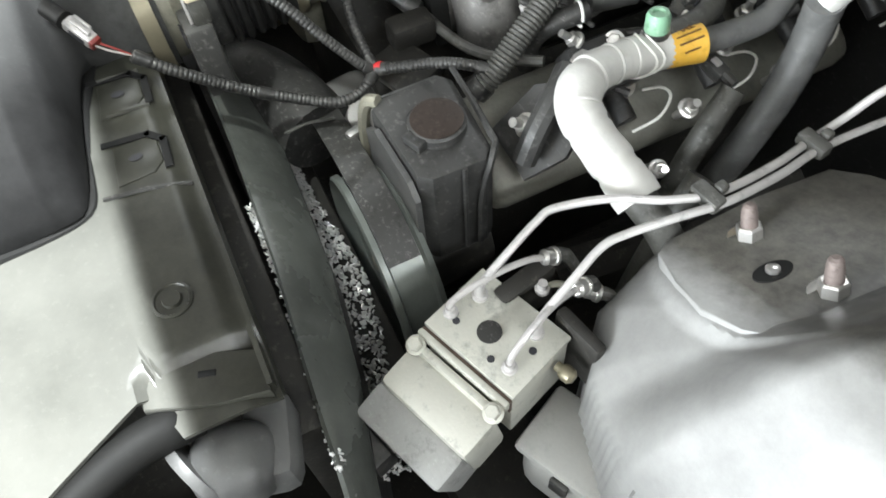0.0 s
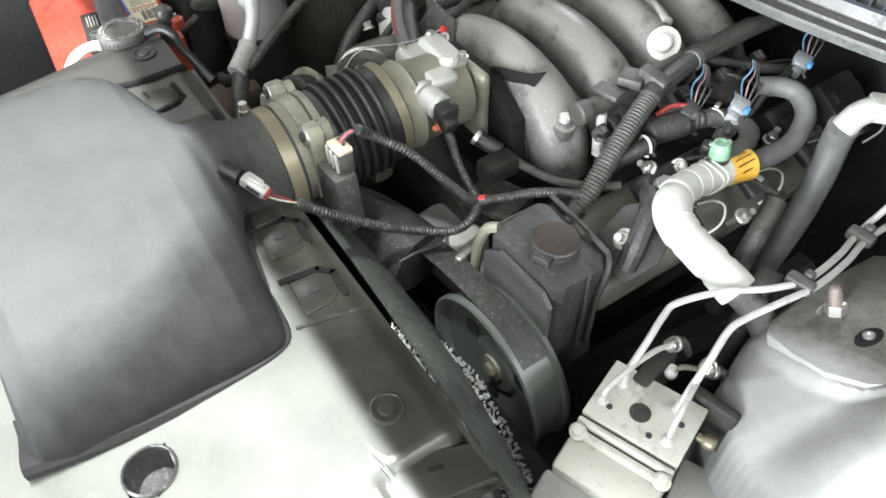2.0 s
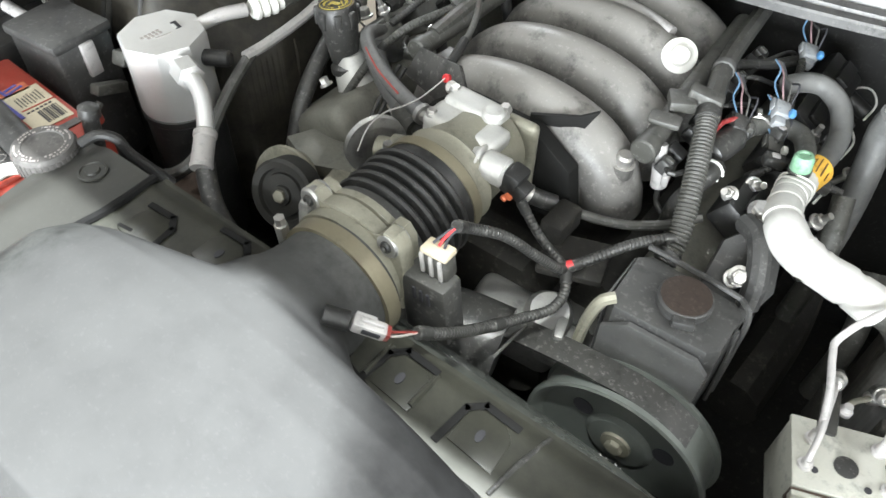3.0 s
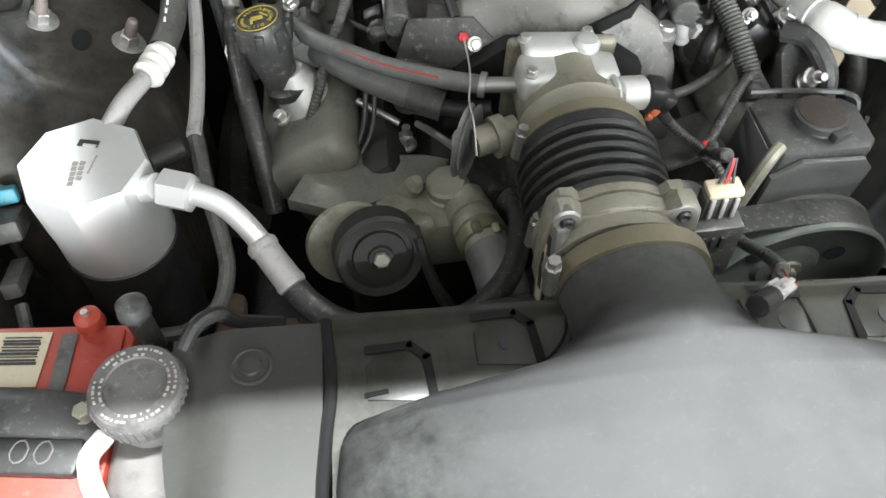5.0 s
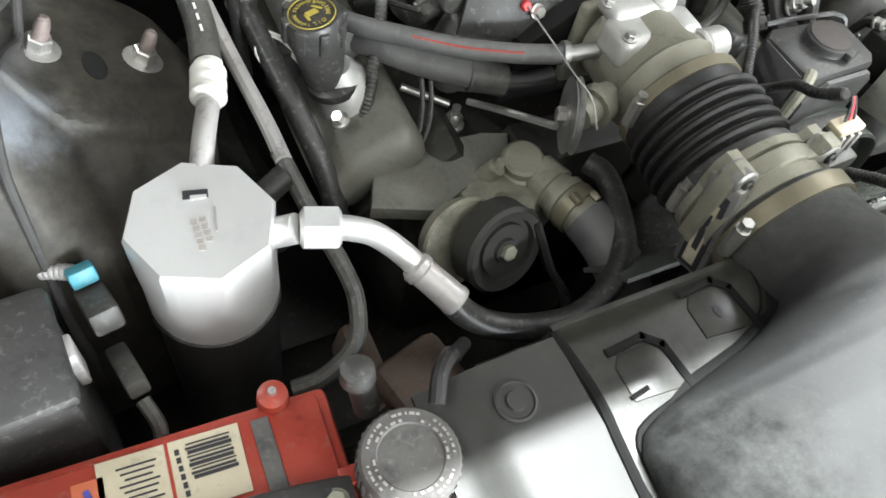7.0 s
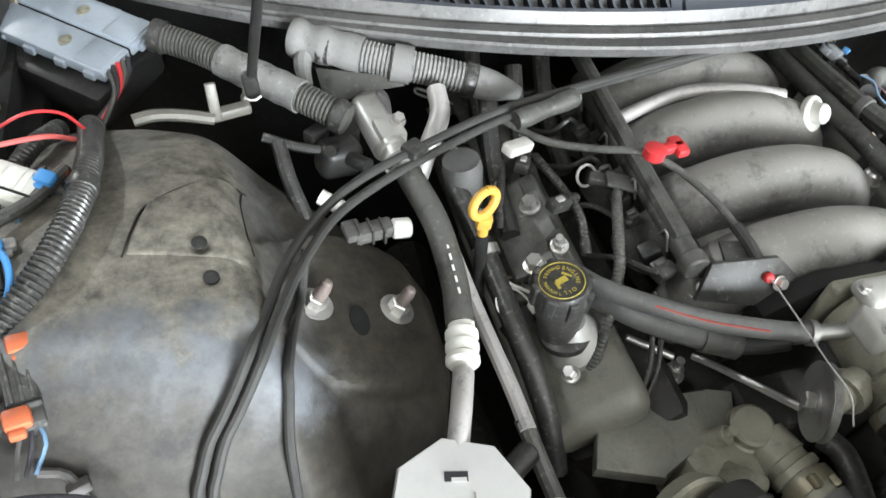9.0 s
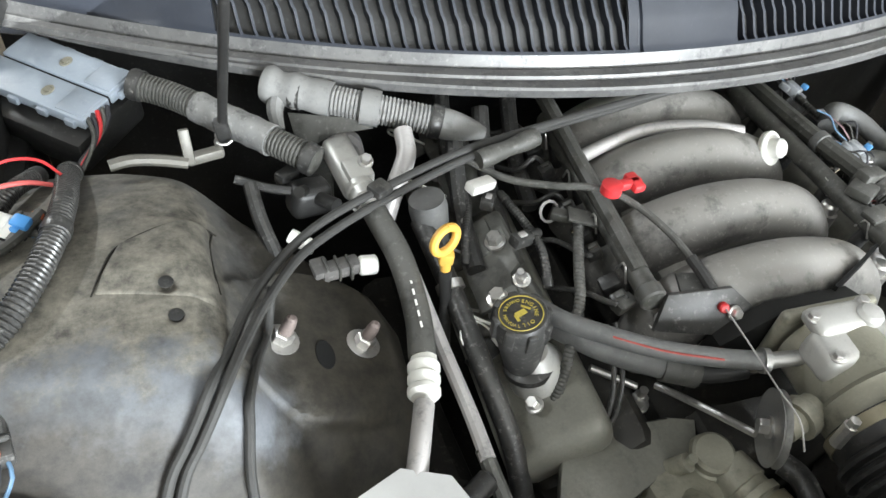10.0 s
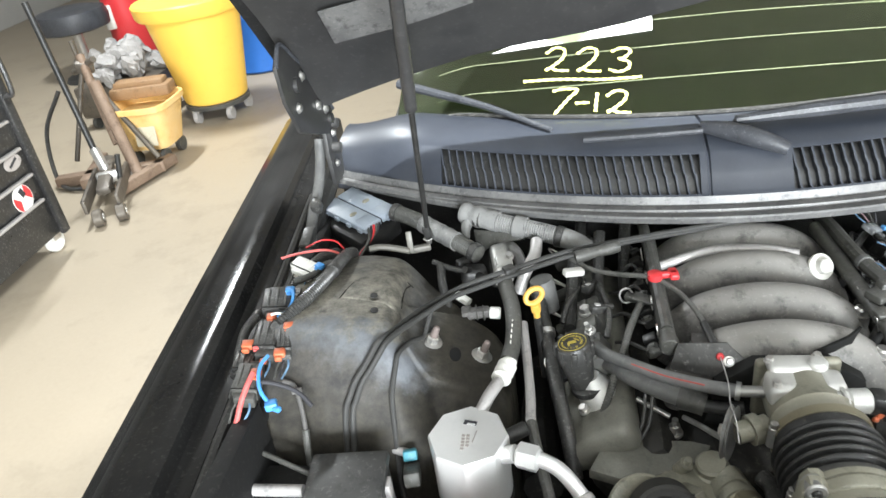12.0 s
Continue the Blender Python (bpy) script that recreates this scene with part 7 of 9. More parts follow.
harness("wiring_loom", "black loom down from the throttle body plug", [(0.062, -0.179, 0.806), (0.070, -0.179, 0.795), (0.091, -0.182, 0.775), (0.112, -0.181, 0.757), (0.126, -0.178, 0.742)], 0.0052)
harness("wiring_loom", "black loom with a red tape end behind the reservoir", [(0.126, -0.178, 0.744), (0.145, -0.155, 0.752), (0.165, -0.130, 0.762), (0.185, -0.105, 0.765), (0.205, -0.085, 0.764)], 0.0060)
tape = solo("red_tape", lathe([(-0.006, 0.0066), (0.006, 0.0066)], (0.127, -0.176, 0.745), (0.6, 0.7, 0.3), 14), red, "red tape round the wiring joint", "tape")
harness("wiring_loom", "fat ribbed grey wiring loom beside the fuel rail", [(0.204, -0.105, 0.742), (0.204, -0.080, 0.762), (0.192, -0.040, 0.790), (0.175, 0.010, 0.815), (0.160, 0.055, 0.828)], 0.0125, rubber_grey)
harness("taped_loom", "smooth tape-wrapped grey wiring loom behind the clip", [(0.161, 0.052, 0.828), (0.152, 0.090, 0.829), (0.144, 0.125, 0.829), (0.138, 0.160, 0.829), (0.134, 0.20, 0.828), (0.130, 0.26, 0.826), (0.125, 0.32, 0.82)], 0.0118, rubber_grey, smooth_=True)
solo("loom_band", lathe([(-0.006, 0.0122), (-0.005, 0.0136), (0.005, 0.0136), (0.006, 0.0122)], (0.141, 0.140, 0.829), (-0.16, 0.98, 0), 18), hose_pale, "pale tape band round the smooth loom", "tape")
lc = thing("loom_clip", (0.158, 0.056, 0.81), "dark plastic clip holding the wiring loom to the rail", "clip")
part("clip", mixed(block((0.150, 0.060, 0.834), (0.040, 0.020, 0.024), (0, 10, 10), 0.004), block((0.130, 0.045, 0.832), (0.030, 0.03, 0.014), (0, 0, 30), 0.003)), rubber_grey, lc)
pcv = thing("vent_pipe", (0.10, -0.09, 0.73), "dark vent pipe with rubber ends in front of the manifold", "pipe")
part("pipe", tube([(0.050, -0.112, 0.750), (0.075, -0.098, 0.742), (0.100, -0.090, 0.737), (0.140, -0.078, 0.738), (0.180, -0.060, 0.748), (0.21, -0.03, 0.755)], 0.0058, 10), rubber_grey, pcv)
part("rubber_end", mixed(tube([(0.036, -0.120, 0.758), (0.046, -0.114, 0.752), (0.066, -0.102, 0.744)], 0.0105, 12)), rubber, pcv)
part("clamp", lathe([(-0.003, 0.0115), (0.003, 0.0115)], (0.038, -0.119, 0.757), (0.7, 0.4, -0.4), 16), steel, pcv)
pale_plug = mat("milky_plug_plastic", (0.34, 0.36, 0.38), 0.4, 0, 0.15, 0.2, (0.3, 0.28, 0.26), 40, 300, 0.05)
sky_blue = mat("sky_blue_plastic", (0.10, 0.30, 0.60), 0.4, 0, 0.15)
pink_wire = mat("pink_wire", (0.26, 0.17, 0.18), 0.5)
pale_blue_wire = mat("pale_blue_wire", (0.12, 0.22, 0.34), 0.5)
for (x, y, z), main, tip in (((0.219, 0.147, 0.800), pale_plug, sky_blue), ((0.206, 0.276, 0.808), pale_plug, sky_blue), ((0.190, 0.09, 0.80), plastic_dark, rubber_grey), ((0.232, 0.11, 0.775), rubber_grey, white_plastic)):
    c = thing("engine_plug", (x, y, z - 0.02), "small wiring plug with coloured lock beside the fuel rail", "connector", "engine wiring plugs")
    part("plug", mixed(block((x, y, z), (0.020, 0.024, 0.015), (10, 15, 25), 0.003), block((x + 0.004, y - 0.016, z - 0.005), (0.014, 0.012, 0.012), (10, 15, 25), 0.002), block((x - 0.011, y + 0.004, z + 0.002), (0.006, 0.016, 0.010), (10, 15, 25), 0.002)), main, c)
    part("lock", block((x + 0.014, y - 0.006, z + 0.006), (0.007, 0.010, 0.008), (10, 15, 25), 0.002), tip, c)
    for k, m in ((0, pale_blue_wire), (1, pink_wire), (2, rubber_grey), (3, ink)):
        part("wire", tube([(x - 0.008 + 0.005 * k, y + 0.010, z + 0.006), (x - 0.022 + 0.009 * k, y + 0.024, z + 0.016 + 0.003 * k), (x - 0.024 + 0.005 * k, y + 0.040, z + 0.026 - 0.004 * k), (x - 0.036 + 0.003 * k, y + 0.054, z + 0.028)], 0.0012, 6), m, c)
vac = thing("vacuum_pipe", (0.0, 0.2, 0.80), "grey vacuum pipe with a round silver regulator end", "pipe")
part("pipe", tube([(-0.177, 0.185, 0.809), (-0.125, 0.198, 0.818), (-0.068, 0.208, 0.824), (0.0, 0.200, 0.826), (0.055, 0.182, 0.824)], 0.0085, 12), tube_steel, vac)
part("regulator", lathe([(-0.014, 0.012), (-0.008, 0.0215), (-0.002, 0.0225), (0.0, 0.0215), (0.0, 0.013), (0.012, 0.0125), (0.015, 0.010)], (0.082, 0.150, 0.818), (0.35, -0.75, 0.55), 30), white_plastic, vac, "pale round regulator")
harness("vacuum_hose", "black vacuum hose behind the manifold", [(0.09, 0.17, 0.80), (0.13, 0.20, 0.80), (0.17, 0.25, 0.79), (0.20, 0.29, 0.79)], 0.007, rubber, "hose", True)
harness("fuel_hose", "dark hose lying on the passenger fuel rail", [(-0.198, 0.34, 0.86), (-0.192, 0.25, 0.845), (-0.188, 0.16, 0.832), (-0.187, 0.08, 0.825), (-0.186, -0.005, 0.818)], 0.010, rubber_grey, "hose", True)

cb = thing("cable_bracket", (-0.13, -0.07, 0.77), "black stamped throttle cable bracket with bright screws", "bracket")
part("plate", mixed(prism([(-0.055, -0.022), (0.050, -0.030), (0.054, 0.0), (0.022, 0.026), (-0.045, 0.018)], -0.003, 0.003, Matrix.Translation((-0.133, -0.060, 0.806)) @ pose(0, 0, 0, 62, 0, -12), 0.001), block((-0.120, -0.038, 0.817), (0.07, 0.03, 0.004), (8, 0, -12), 0.001)), plastic_dark, cb)
part("screw", nut((-0.108, -0.070, 0.808), (0.1, -0.8, 0.5), 0.0060, 0.008), steel, cb)
part("screw", nut((-0.094, -0.082, 0.792), (0.1, -0.8, 0.5), 0.0060, 0.008), steel, cb)
part("grommet", lathe([(-0.004, 0.0055), (0.007, 0.0055), (0.009, 0.004)], (-0.1185, -0.061, 0.811), (-0.18, -0.86, 0.47), 14), red, cb, "red cable grommet")
part("thin_cable", tube([(-0.1195, -0.068, 0.815), (-0.119, -0.11, 0.814), (-0.122, -0.140, 0.8165), (-0.127, -0.170, 0.8215), (-0.126, -0.200, 0.820), (-0.125, -0.220, 0.800)], 0.0009, 6), tube_steel, cb)
cab = thing("throttle_cable", (-0.2, 0.07, 0.80), "black throttle cable with a red plastic clip", "cable")
part("cable", tube([(-0.33, 0.165, 0.852), (-0.29, 0.130, 0.846), (-0.245, 0.105, 0.850), (-0.20, 0.085, 0.856), (-0.165, 0.062, 0.846), (-0.142, 0.020, 0.838), (-0.131, -0.020, 0.830), (-0.125, -0.052, 0.822)], 0.0042, 10), rubber_grey, cab)
part("ferrule", tube([(-0.134, -0.010, 0.833), (-0.130, -0.028, 0.829), (-0.126, -0.048, 0.823)], 0.0062, 10), plastic_black, cab)
part("clip", mixed(block((-0.176, 0.076, 0.866), (0.036, 0.011, 0.010), (0, 0, 6), 0.003), lathe([(-0.005, 0.0115), (0.005, 0.0115), (0.006, 0.010)], (-0.195, 0.073, 0.866), (0, 0, 1), 20), block((-0.166, 0.077, 0.866), (0.014, 0.026, 0.010), (0, 0, 6), 0.003)), red, cab, "bright red plastic clip")

for k, (dx, dy, dz) in enumerate(((-0.004, 0.004, 0.0), (0.007, -0.004, -0.005))):
    harness("hood_cable", "black sheathed cable crossing the strut tower", [(-0.02, 0.218 + 0.01 * k, 0.876 + dz), (-0.12, 0.205, 0.872 + dz), (-0.23, 0.185, 0.868 + dz), (-0.33, 0.166 - 0.008 * k, 0.862 + dz), (-0.425, 0.137 - 0.012 * k, 0.850 + dz), (-0.490 + dx, 0.098 + dy, 0.849 + dz), (-0.534 + dx, 0.060 + dy, 0.850), (-0.570 + dx, 0.006 + dy, 0.858), (-0.594 + dx, -0.052, 0.872), *over_tower([(-0.610 + dx, -0.090), (-0.622 + dx, -0.106), (-0.634 + dx, -0.119), (-0.646 + dx, -0.131), (-0.655 + dx, -0.145), (-0.662 + dx, -0.160)]), (-0.667 + dx, -0.196, 0.70), (-0.668 + dx, -0.205, 0.64)], 0.0046, cable_sheath, "cable", True, "cables over the tower")
harness("hood_cable", "black sheathed cable crossing the strut tower", [(-0.556, 0.030, 0.845), *over_tower([(-0.566, -0.004), (-0.577, -0.046), (-0.587, -0.092), (-0.590, -0.111), (-0.594, -0.132), (-0.595, -0.15)]), (-0.594, -0.190, 0.69), (-0.592, -0.196, 0.62)], 0.0042, cable_sheath, "cable", True, "cables over the tower")
cc = thing("cable_clip", (-0.431, 0.137, 0.82), "dark clip gathering the cables over the hose", "clip")
part("clip", block((-0.431, 0.134, 0.848), (0.022, 0.022, 0.018), (0, 0, 30), 0.004), plastic_dark, cc)
wrap = thing("cable_wrap", (-0.31, 0.17, 0.84), "frayed tape wrap round the cables", "tape")
part("wrap", tube([(-0.318, 0.150, 0.860), (-0.28, 0.160, 0.863), (-0.243, 0.170, 0.866)], 0.0115, 12, shape=lambda i, s: 0.90 + 0.08 * math.sin(i * 0.8)), rubber_grey, wrap)
part("pale_end", block((-0.322, 0.125, 0.846), (0.036, 0.016, 0.012), (0, 12, 25), 0.003), foil, wrap, "pale plug end")

harness("wiring_loom", "black corrugated loom looped by the oil filler", [(-0.212, 0.090, 0.808), (-0.222, 0.067, 0.805), (-0.240, 0.020, 0.800), (-0.250, -0.010, 0.790), (-0.264, -0.035, 0.770), (-0.275, -0.056, 0.744), (-0.290, -0.075, 0.710), (-0.305, -0.085, 0.68)], 0.0062, rubber_grey)
for d in (0.012, 0.022):
    harness("thin_lead", "thin black lead beside the oil filler neck", [(-0.235 + d, -0.03, 0.77), (-0.236 + d, -0.065, 0.745), (-0.245 + d, -0.095, 0.705), (-0.275 + d, -0.120, 0.675)], 0.0028, rubber, "wiring", True)
ring = thing("loom_ring", (-0.225, 0.10, 0.79), "wire ring bracket holding the loom", "clip")
part("ring", tube([Vector((-0.236, 0.115, 0.800)) + Vector((0.011 * math.cos(a), 0.006 * math.sin(a), 0.011 * math.sin(a))) for a in (2 * math.pi * j / 16 for j in range(17))], 0.0018, 6), tube_steel, ring)
part("bracket", mixed(block((-0.205, 0.085, 0.812), (0.045, 0.022, 0.004), (0, 10, -20), 0.001), block((-0.225, 0.10, 0.805), (0.03, 0.014, 0.012), (0, 0, -30), 0.003)), rubber_grey, ring)
wl = thing("sensor_plug", (-0.345, -0.02, 0.72), "small black plug with a looped white wire under the oil cap", "connector")
part("loop", tube([(-0.372, -0.016, 0.752), (-0.376, -0.004, 0.762), (-0.366, 0.008, 0.768), (-0.350, 0.004, 0.764), (-0.338, -0.006, 0.754)], 0.0012, 6), white_plastic, wl)
part("white_end", block((-0.335, -0.010, 0.750), (0.010, 0.012, 0.010), (0, 10, 20), 0.002), white_plastic, wl)
part("plug", mixed(block((-0.352, -0.018, 0.742), (0.028, 0.022, 0.016), (20, 0, 30), 0.003), block((-0.366, -0.024, 0.738), (0.010, 0.014, 0.012), (20, 0, 30), 0.002)), plastic_black, wl)
sens = thing("coolant_sensor", (-0.215, -0.02, 0.76), "small sensor with bright bolts at the rail's end", "sensor")
part("body", mixed(block((-0.205, -0.022, 0.790), (0.026, 0.016, 0.014), (0, 0, 20), 0.003), tube([(-0.195, -0.020, 0.79), (-0.18, -0.025, 0.796), (-0.168, -0.035, 0.79)], 0.003, 6)), rubber_grey, sens)
part("bolt", nut((-0.168, -0.045, 0.780), (0, -0.3, 1), 0.007, 0.012), steel, sens)
throttle_hose = thing("coolant_hose", (-0.18, -0.09, 0.74), "grey hose with a faint red stripe to the throttle body", "hose")
part("hose", tube([(-0.285, 0.040, 0.752), (-0.290, 0.005, 0.778), (-0.278, -0.030, 0.793), (-0.245, -0.062, 0.800), (-0.200, -0.090, 0.800), (-0.150, -0.112, 0.801), (-0.105, -0.128, 0.803)], 0.0098, 14), hose_pale, throttle_hose)
part("stripe", tube([(-0.245, -0.070, 0.8075), (-0.200, -0.098, 0.8075), (-0.150, -0.120, 0.8085)], 0.0012, 5), mat("faded_red_print", (0.35, 0.05, 0.04), 0.6), throttle_hose)
part("fitting", mixed(rod((-0.108, -0.127, 0.803), (-0.070, -0.135, 0.808), 0.008), rod((-0.110, -0.126, 0.803), (-0.104, -0.128, 0.803), 0.013)), cast_alu, throttle_hose)
hose_b = thing("coolant_hose", (-0.2, -0.07, 0.70), "short fat grey hose end under the throttle hose", "hose")
part("hose", tube([(-0.280, 0.030, 0.735), (-0.276, -0.005, 0.758), (-0.262, -0.032, 0.768), (-0.235, -0.052, 0.762), (-0.195, -0.072, 0.754), (-0.150, -0.090, 0.746)], 0.0145, 14), hose_pale, hose_b)
part("sleeve", tube([(-0.178, -0.080, 0.750), (-0.160, -0.087, 0.748), (-0.142, -0.094, 0.745)], 0.0165, 14), rubber_grey, hose_b)
part("pipe", tube([(-0.148, -0.092, 0.745), (-0.12, -0.10, 0.745), (-0.09, -0.105, 0.75)], 0.010, 12), plastic_black, hose_b)

# ---- rear passenger corner ----
ecm = thing("harness_connector", (-0.74, 0.36, 0.82), "pair of pale blue-grey engine harness connectors on a black box", "connector")
EM = Matrix.Translation((-0.752, 0.372, 0.862)) @ pose(0, 0, 0, 6, 4, -38)


def on_ecm(bm):
    bmesh.ops.transform(bm, matrix=EM, verts=bm.verts)
    return bm


part("case", on_ecm(block((0, -0.012, -0.035), (0.155, 0.108, 0.045), bevel=0.008)), plastic_black, ecm)
part("gap", on_ecm(block((0, 0, -0.003), (0.140, 0.007, 0.012), bevel=0.0)), void_black, ecm)
for y in (-0.0235, 0.0235):
    out = 1 if y > 0 else -1
    cn = part("connector", on_ecm(mixed(block((0, y, 0), (0.146, 0.043, 0.013), bevel=0.0018), *[block((a, y + out * 0.0225, -0.002), (0.013, 0.006, 0.009), bevel=0.001) for a in (-0.055, -0.018, 0.020, 0.056)], *[block((e * 0.0745, y, -0.002), (0.006, 0.024, 0.009), bevel=0.001) for e in (-1, 1)])), blue_grey, ecm)
    part("moulded_step", on_ecm(block((0.052, y, 0.0068), (0.034, 0.036, 0.002), bevel=0.0008)), blue_grey, cn)
    part("screw_boss", on_ecm(lathe([(0, 0.0085), (0.0012, 0.0085), (0.0014, 0.0060), (0.0006, 0.0052)], (0.004 - y * 0.3, y, 0.0065), (0, 0, 1), 20, squash=0.7)), cast_dirty, cn)
    part("bolt", on_ecm(lathe([(0, 0.0042), (0.002, 0.0042)], (0.004 - y * 0.3, y, 0.0070), (0, 0, 1), 6)), cast_dirty, cn)
for k, m in enumerate((rubber_grey, ink, red, rubber_grey, ink)):
    part("wire", tube([EM @ Vector((0.070 + 0.002 * k, -0.035 + 0.006 * k, 0.004)), EM @ Vector((0.090, -0.052 + 0.005 * k, -0.004)), EM @ Vector((0.092 - 0.002 * k, -0.080, -0.025)), EM @ Vector((0.085, -0.105, -0.04))], 0.0026, 6), m, ecm)
harness("conduit", "fat grey corrugated conduit running along the cowl", [(-0.671, 0.336, 0.872), (-0.625, 0.310, 0.866), (-0.580, 0.270, 0.862), (-0.545, 0.236, 0.861), (-0.512, 0.206, 0.858), (-0.488, 0.186, 0.853)], 0.0160, rubber_grey, group="conduits under the cowl")
harness("conduit", "fat grey corrugated conduit running along the cowl", [(-0.500, 0.296, 0.870), (-0.470, 0.282, 0.868), (-0.42, 0.260, 0.864), (-0.370, 0.242, 0.858), (-0.335, 0.230, 0.852)], 0.0180, conduit_grey, group="conduits under the cowl")
tp = thing("conduit_tape", (-0.45, 0.29, 0.84), "dusty white cloth tape wound round the conduit", "tape")
cloth_tape = mat("dirty_cloth_tape", (0.24, 0.24, 0.235), 0.7, 0, 0.3, 0.4, (0.15, 0.15, 0.145), 30, 260, 0.3)
part("tape", tube([(-0.525, 0.312, 0.872), (-0.505, 0.300, 0.871), (-0.48, 0.288, 0.869), (-0.455, 0.276, 0.867)], 0.0225, 16, shape=lambda i, s: 0.90 + 0.12 * math.sin(i * 1.3) * (1 - s)), cloth_tape, tp)
part("wound_length", tube([(-0.603, 0.292, 0.8635), (-0.580, 0.270, 0.862), (-0.555, 0.246, 0.8615), (-0.530, 0.222, 0.860)], 0.0180, 14, shape=lambda i, s: 0.98 + 0.03 * math.sin(i * 1.7)), conduit_grey, tp)
part("loose_end", tube([(-0.512, 0.300, 0.868), (-0.520, 0.280, 0.856), (-0.518, 0.262, 0.842)], 0.013, 10, shape=lambda i, s: 1 - 0.5 * s), cloth_tape, tp)
part("band", tube([(-0.424, 0.2615, 0.8645), (-0.404, 0.2545, 0.8625)], 0.0212, 16), cloth_tape, tp)
part("taped_end", tube([(-0.338, 0.231, 0.8525), (-0.318, 0.225, 0.8485), (-0.300, 0.221, 0.844), (-0.286, 0.218, 0.840)], 0.0185, 14, shape=lambda i, s: 1 - 0.62 * s * s), cloth_tape, tp)
tb = thing("conduit_bracket", (-0.46, 0.26, 0.80), "grey stamped bracket carrying the conduit", "bracket")
part("plate", prism([(-0.050, 0.012), (0.048, 0.016), (0.050, 0.006), (0.004, -0.006), (-0.026, -0.030), (-0.040, -0.012)], -0.0015, 0.0015, Matrix.Translation((-0.462, 0.258, 0.840)) @ pose(0, 0, 0, 55, 0, -22), 0.0008), rubber_grey, tb)
part("stem", block((-0.470, 0.285, 0.770), (0.030, 0.006, 0.12), (0, 0, -22), 0.002), rubber_grey, tb)
bracket_steel = mat("dull_bracket_steel", (0.13, 0.125, 0.11), 0.5, 0.2, 0.25, 0.3, (0.20, 0.19, 0.165), 20, 260, 0.15, speck=0.2)
wb = thing("wheelhouse_bracket", (-0.60, 0.24, 0.82), "pale bent steel bracket behind the strut tower", "bracket")
part("strap", tube([(-0.692, 0.200, 0.868), (-0.672, 0.205, 0.868), (-0.645, 0.208, 0.862), (-0.618, 0.206, 0.856)], 0.0062, 8), bracket_steel, wb)
part("leg", mixed(block((-0.617, 0.212, 0.872), (0.011, 0.006, 0.040), (-14, 0, 8), 0.002), block((-0.601, 0.220, 0.852), (0.040, 0.012, 0.012), (0, 0, 14), 0.003)), bracket_steel, wb)
ev = thing("solenoid", (-0.50, 0.17, 0.76), "black solenoid block with small hoses behind the tower", "solenoid")
part("body", mixed(block((-0.500, 0.178, 0.812), (0.046, 0.034, 0.040), (0, 8, 15), 0.010, segs=3), block((-0.520, 0.195, 0.832), (0.026, 0.016, 0.016), (0, 0, 35), 0.004), rod((-0.49, 0.165, 0.82), (-0.475, 0.145, 0.825), 0.008), rod((-0.505, 0.17, 0.83), (-0.512, 0.155, 0.842), 0.006)), plastic_black, ev)
part("hose", tube([(-0.56, 0.185, 0.835), (-0.555, 0.150, 0.815), (-0.545, 0.120, 0.790), (-0.54, 0.10, 0.76)], 0.008, 10), rubber, ev)
part("hose", tube([(-0.575, 0.19, 0.84), (-0.54, 0.18, 0.83), (-0.51, 0.175, 0.825)], 0.005, 8), rubber, ev)
part("pale_plug", tube([(-0.528, 0.128, 0.808), (-0.505, 0.112, 0.800)], 0.008, 10), white_plastic, ev)
hp = thing("ac_pipe", (-0.40, 0.18, 0.70), "dull aluminium pipe and rubber boot by the firewall", "pipe")
part("pipe", tube([(-0.385, 0.22, 0.855), (-0.388, 0.19, 0.845), (-0.405, 0.165, 0.825), (-0.42, 0.15, 0.79)], 0.011, 12), tube_steel, hp)
part("boot", lathe([(-0.05, 0.018), (0.0, 0.022), (0.012, 0.020)], (-0.376, 0.135, 0.815), (-0.2, 0.1, 1), 20), hose_pale, hp)
for k, (x, y) in enumerate(((-0.318, 0.175), (-0.27, 0.22), (-0.30, 0.30), (-0.22, 0.26))):
    q = harness("firewall_hose", "black hose dropping behind the passenger valve cover", [(x, y + 0.06, 0.83), (x - 0.005, y + 0.02, 0.80), (x - 0.01, y - 0.03, 0.775), (x - 0.015, y - 0.10, 0.765)], 0.011, rubber, "hose", True, "hoses by the firewall")
cvr = thing("coil_cover_plate", (-0.31, 0.06, 0.74), "coil bracket plate with bright bolts, painted pale as if torch-lit", "bracket")
part("plate", prism([(-0.030, -0.050), (0.010, -0.052), (0.016, -0.020), (0.030, -0.014), (0.030, 0.046), (0.004, 0.050), (-0.004, 0.024), (-0.030, 0.020)], -0.003, 0.003, Matrix.Translation((-0.315, 0.075, 0.765)) @ pose(0, 0, 0, 0, -30, 0), 0.001), coil_lit, cvr)
for y in (0.02, 0.10):
    part("bolt", mixed(nut((-0.328 + 0.3 * (y - 0.02), y, 0.778), (-0.3, 0, 1), 0.009, 0.014)), steel, cvr)

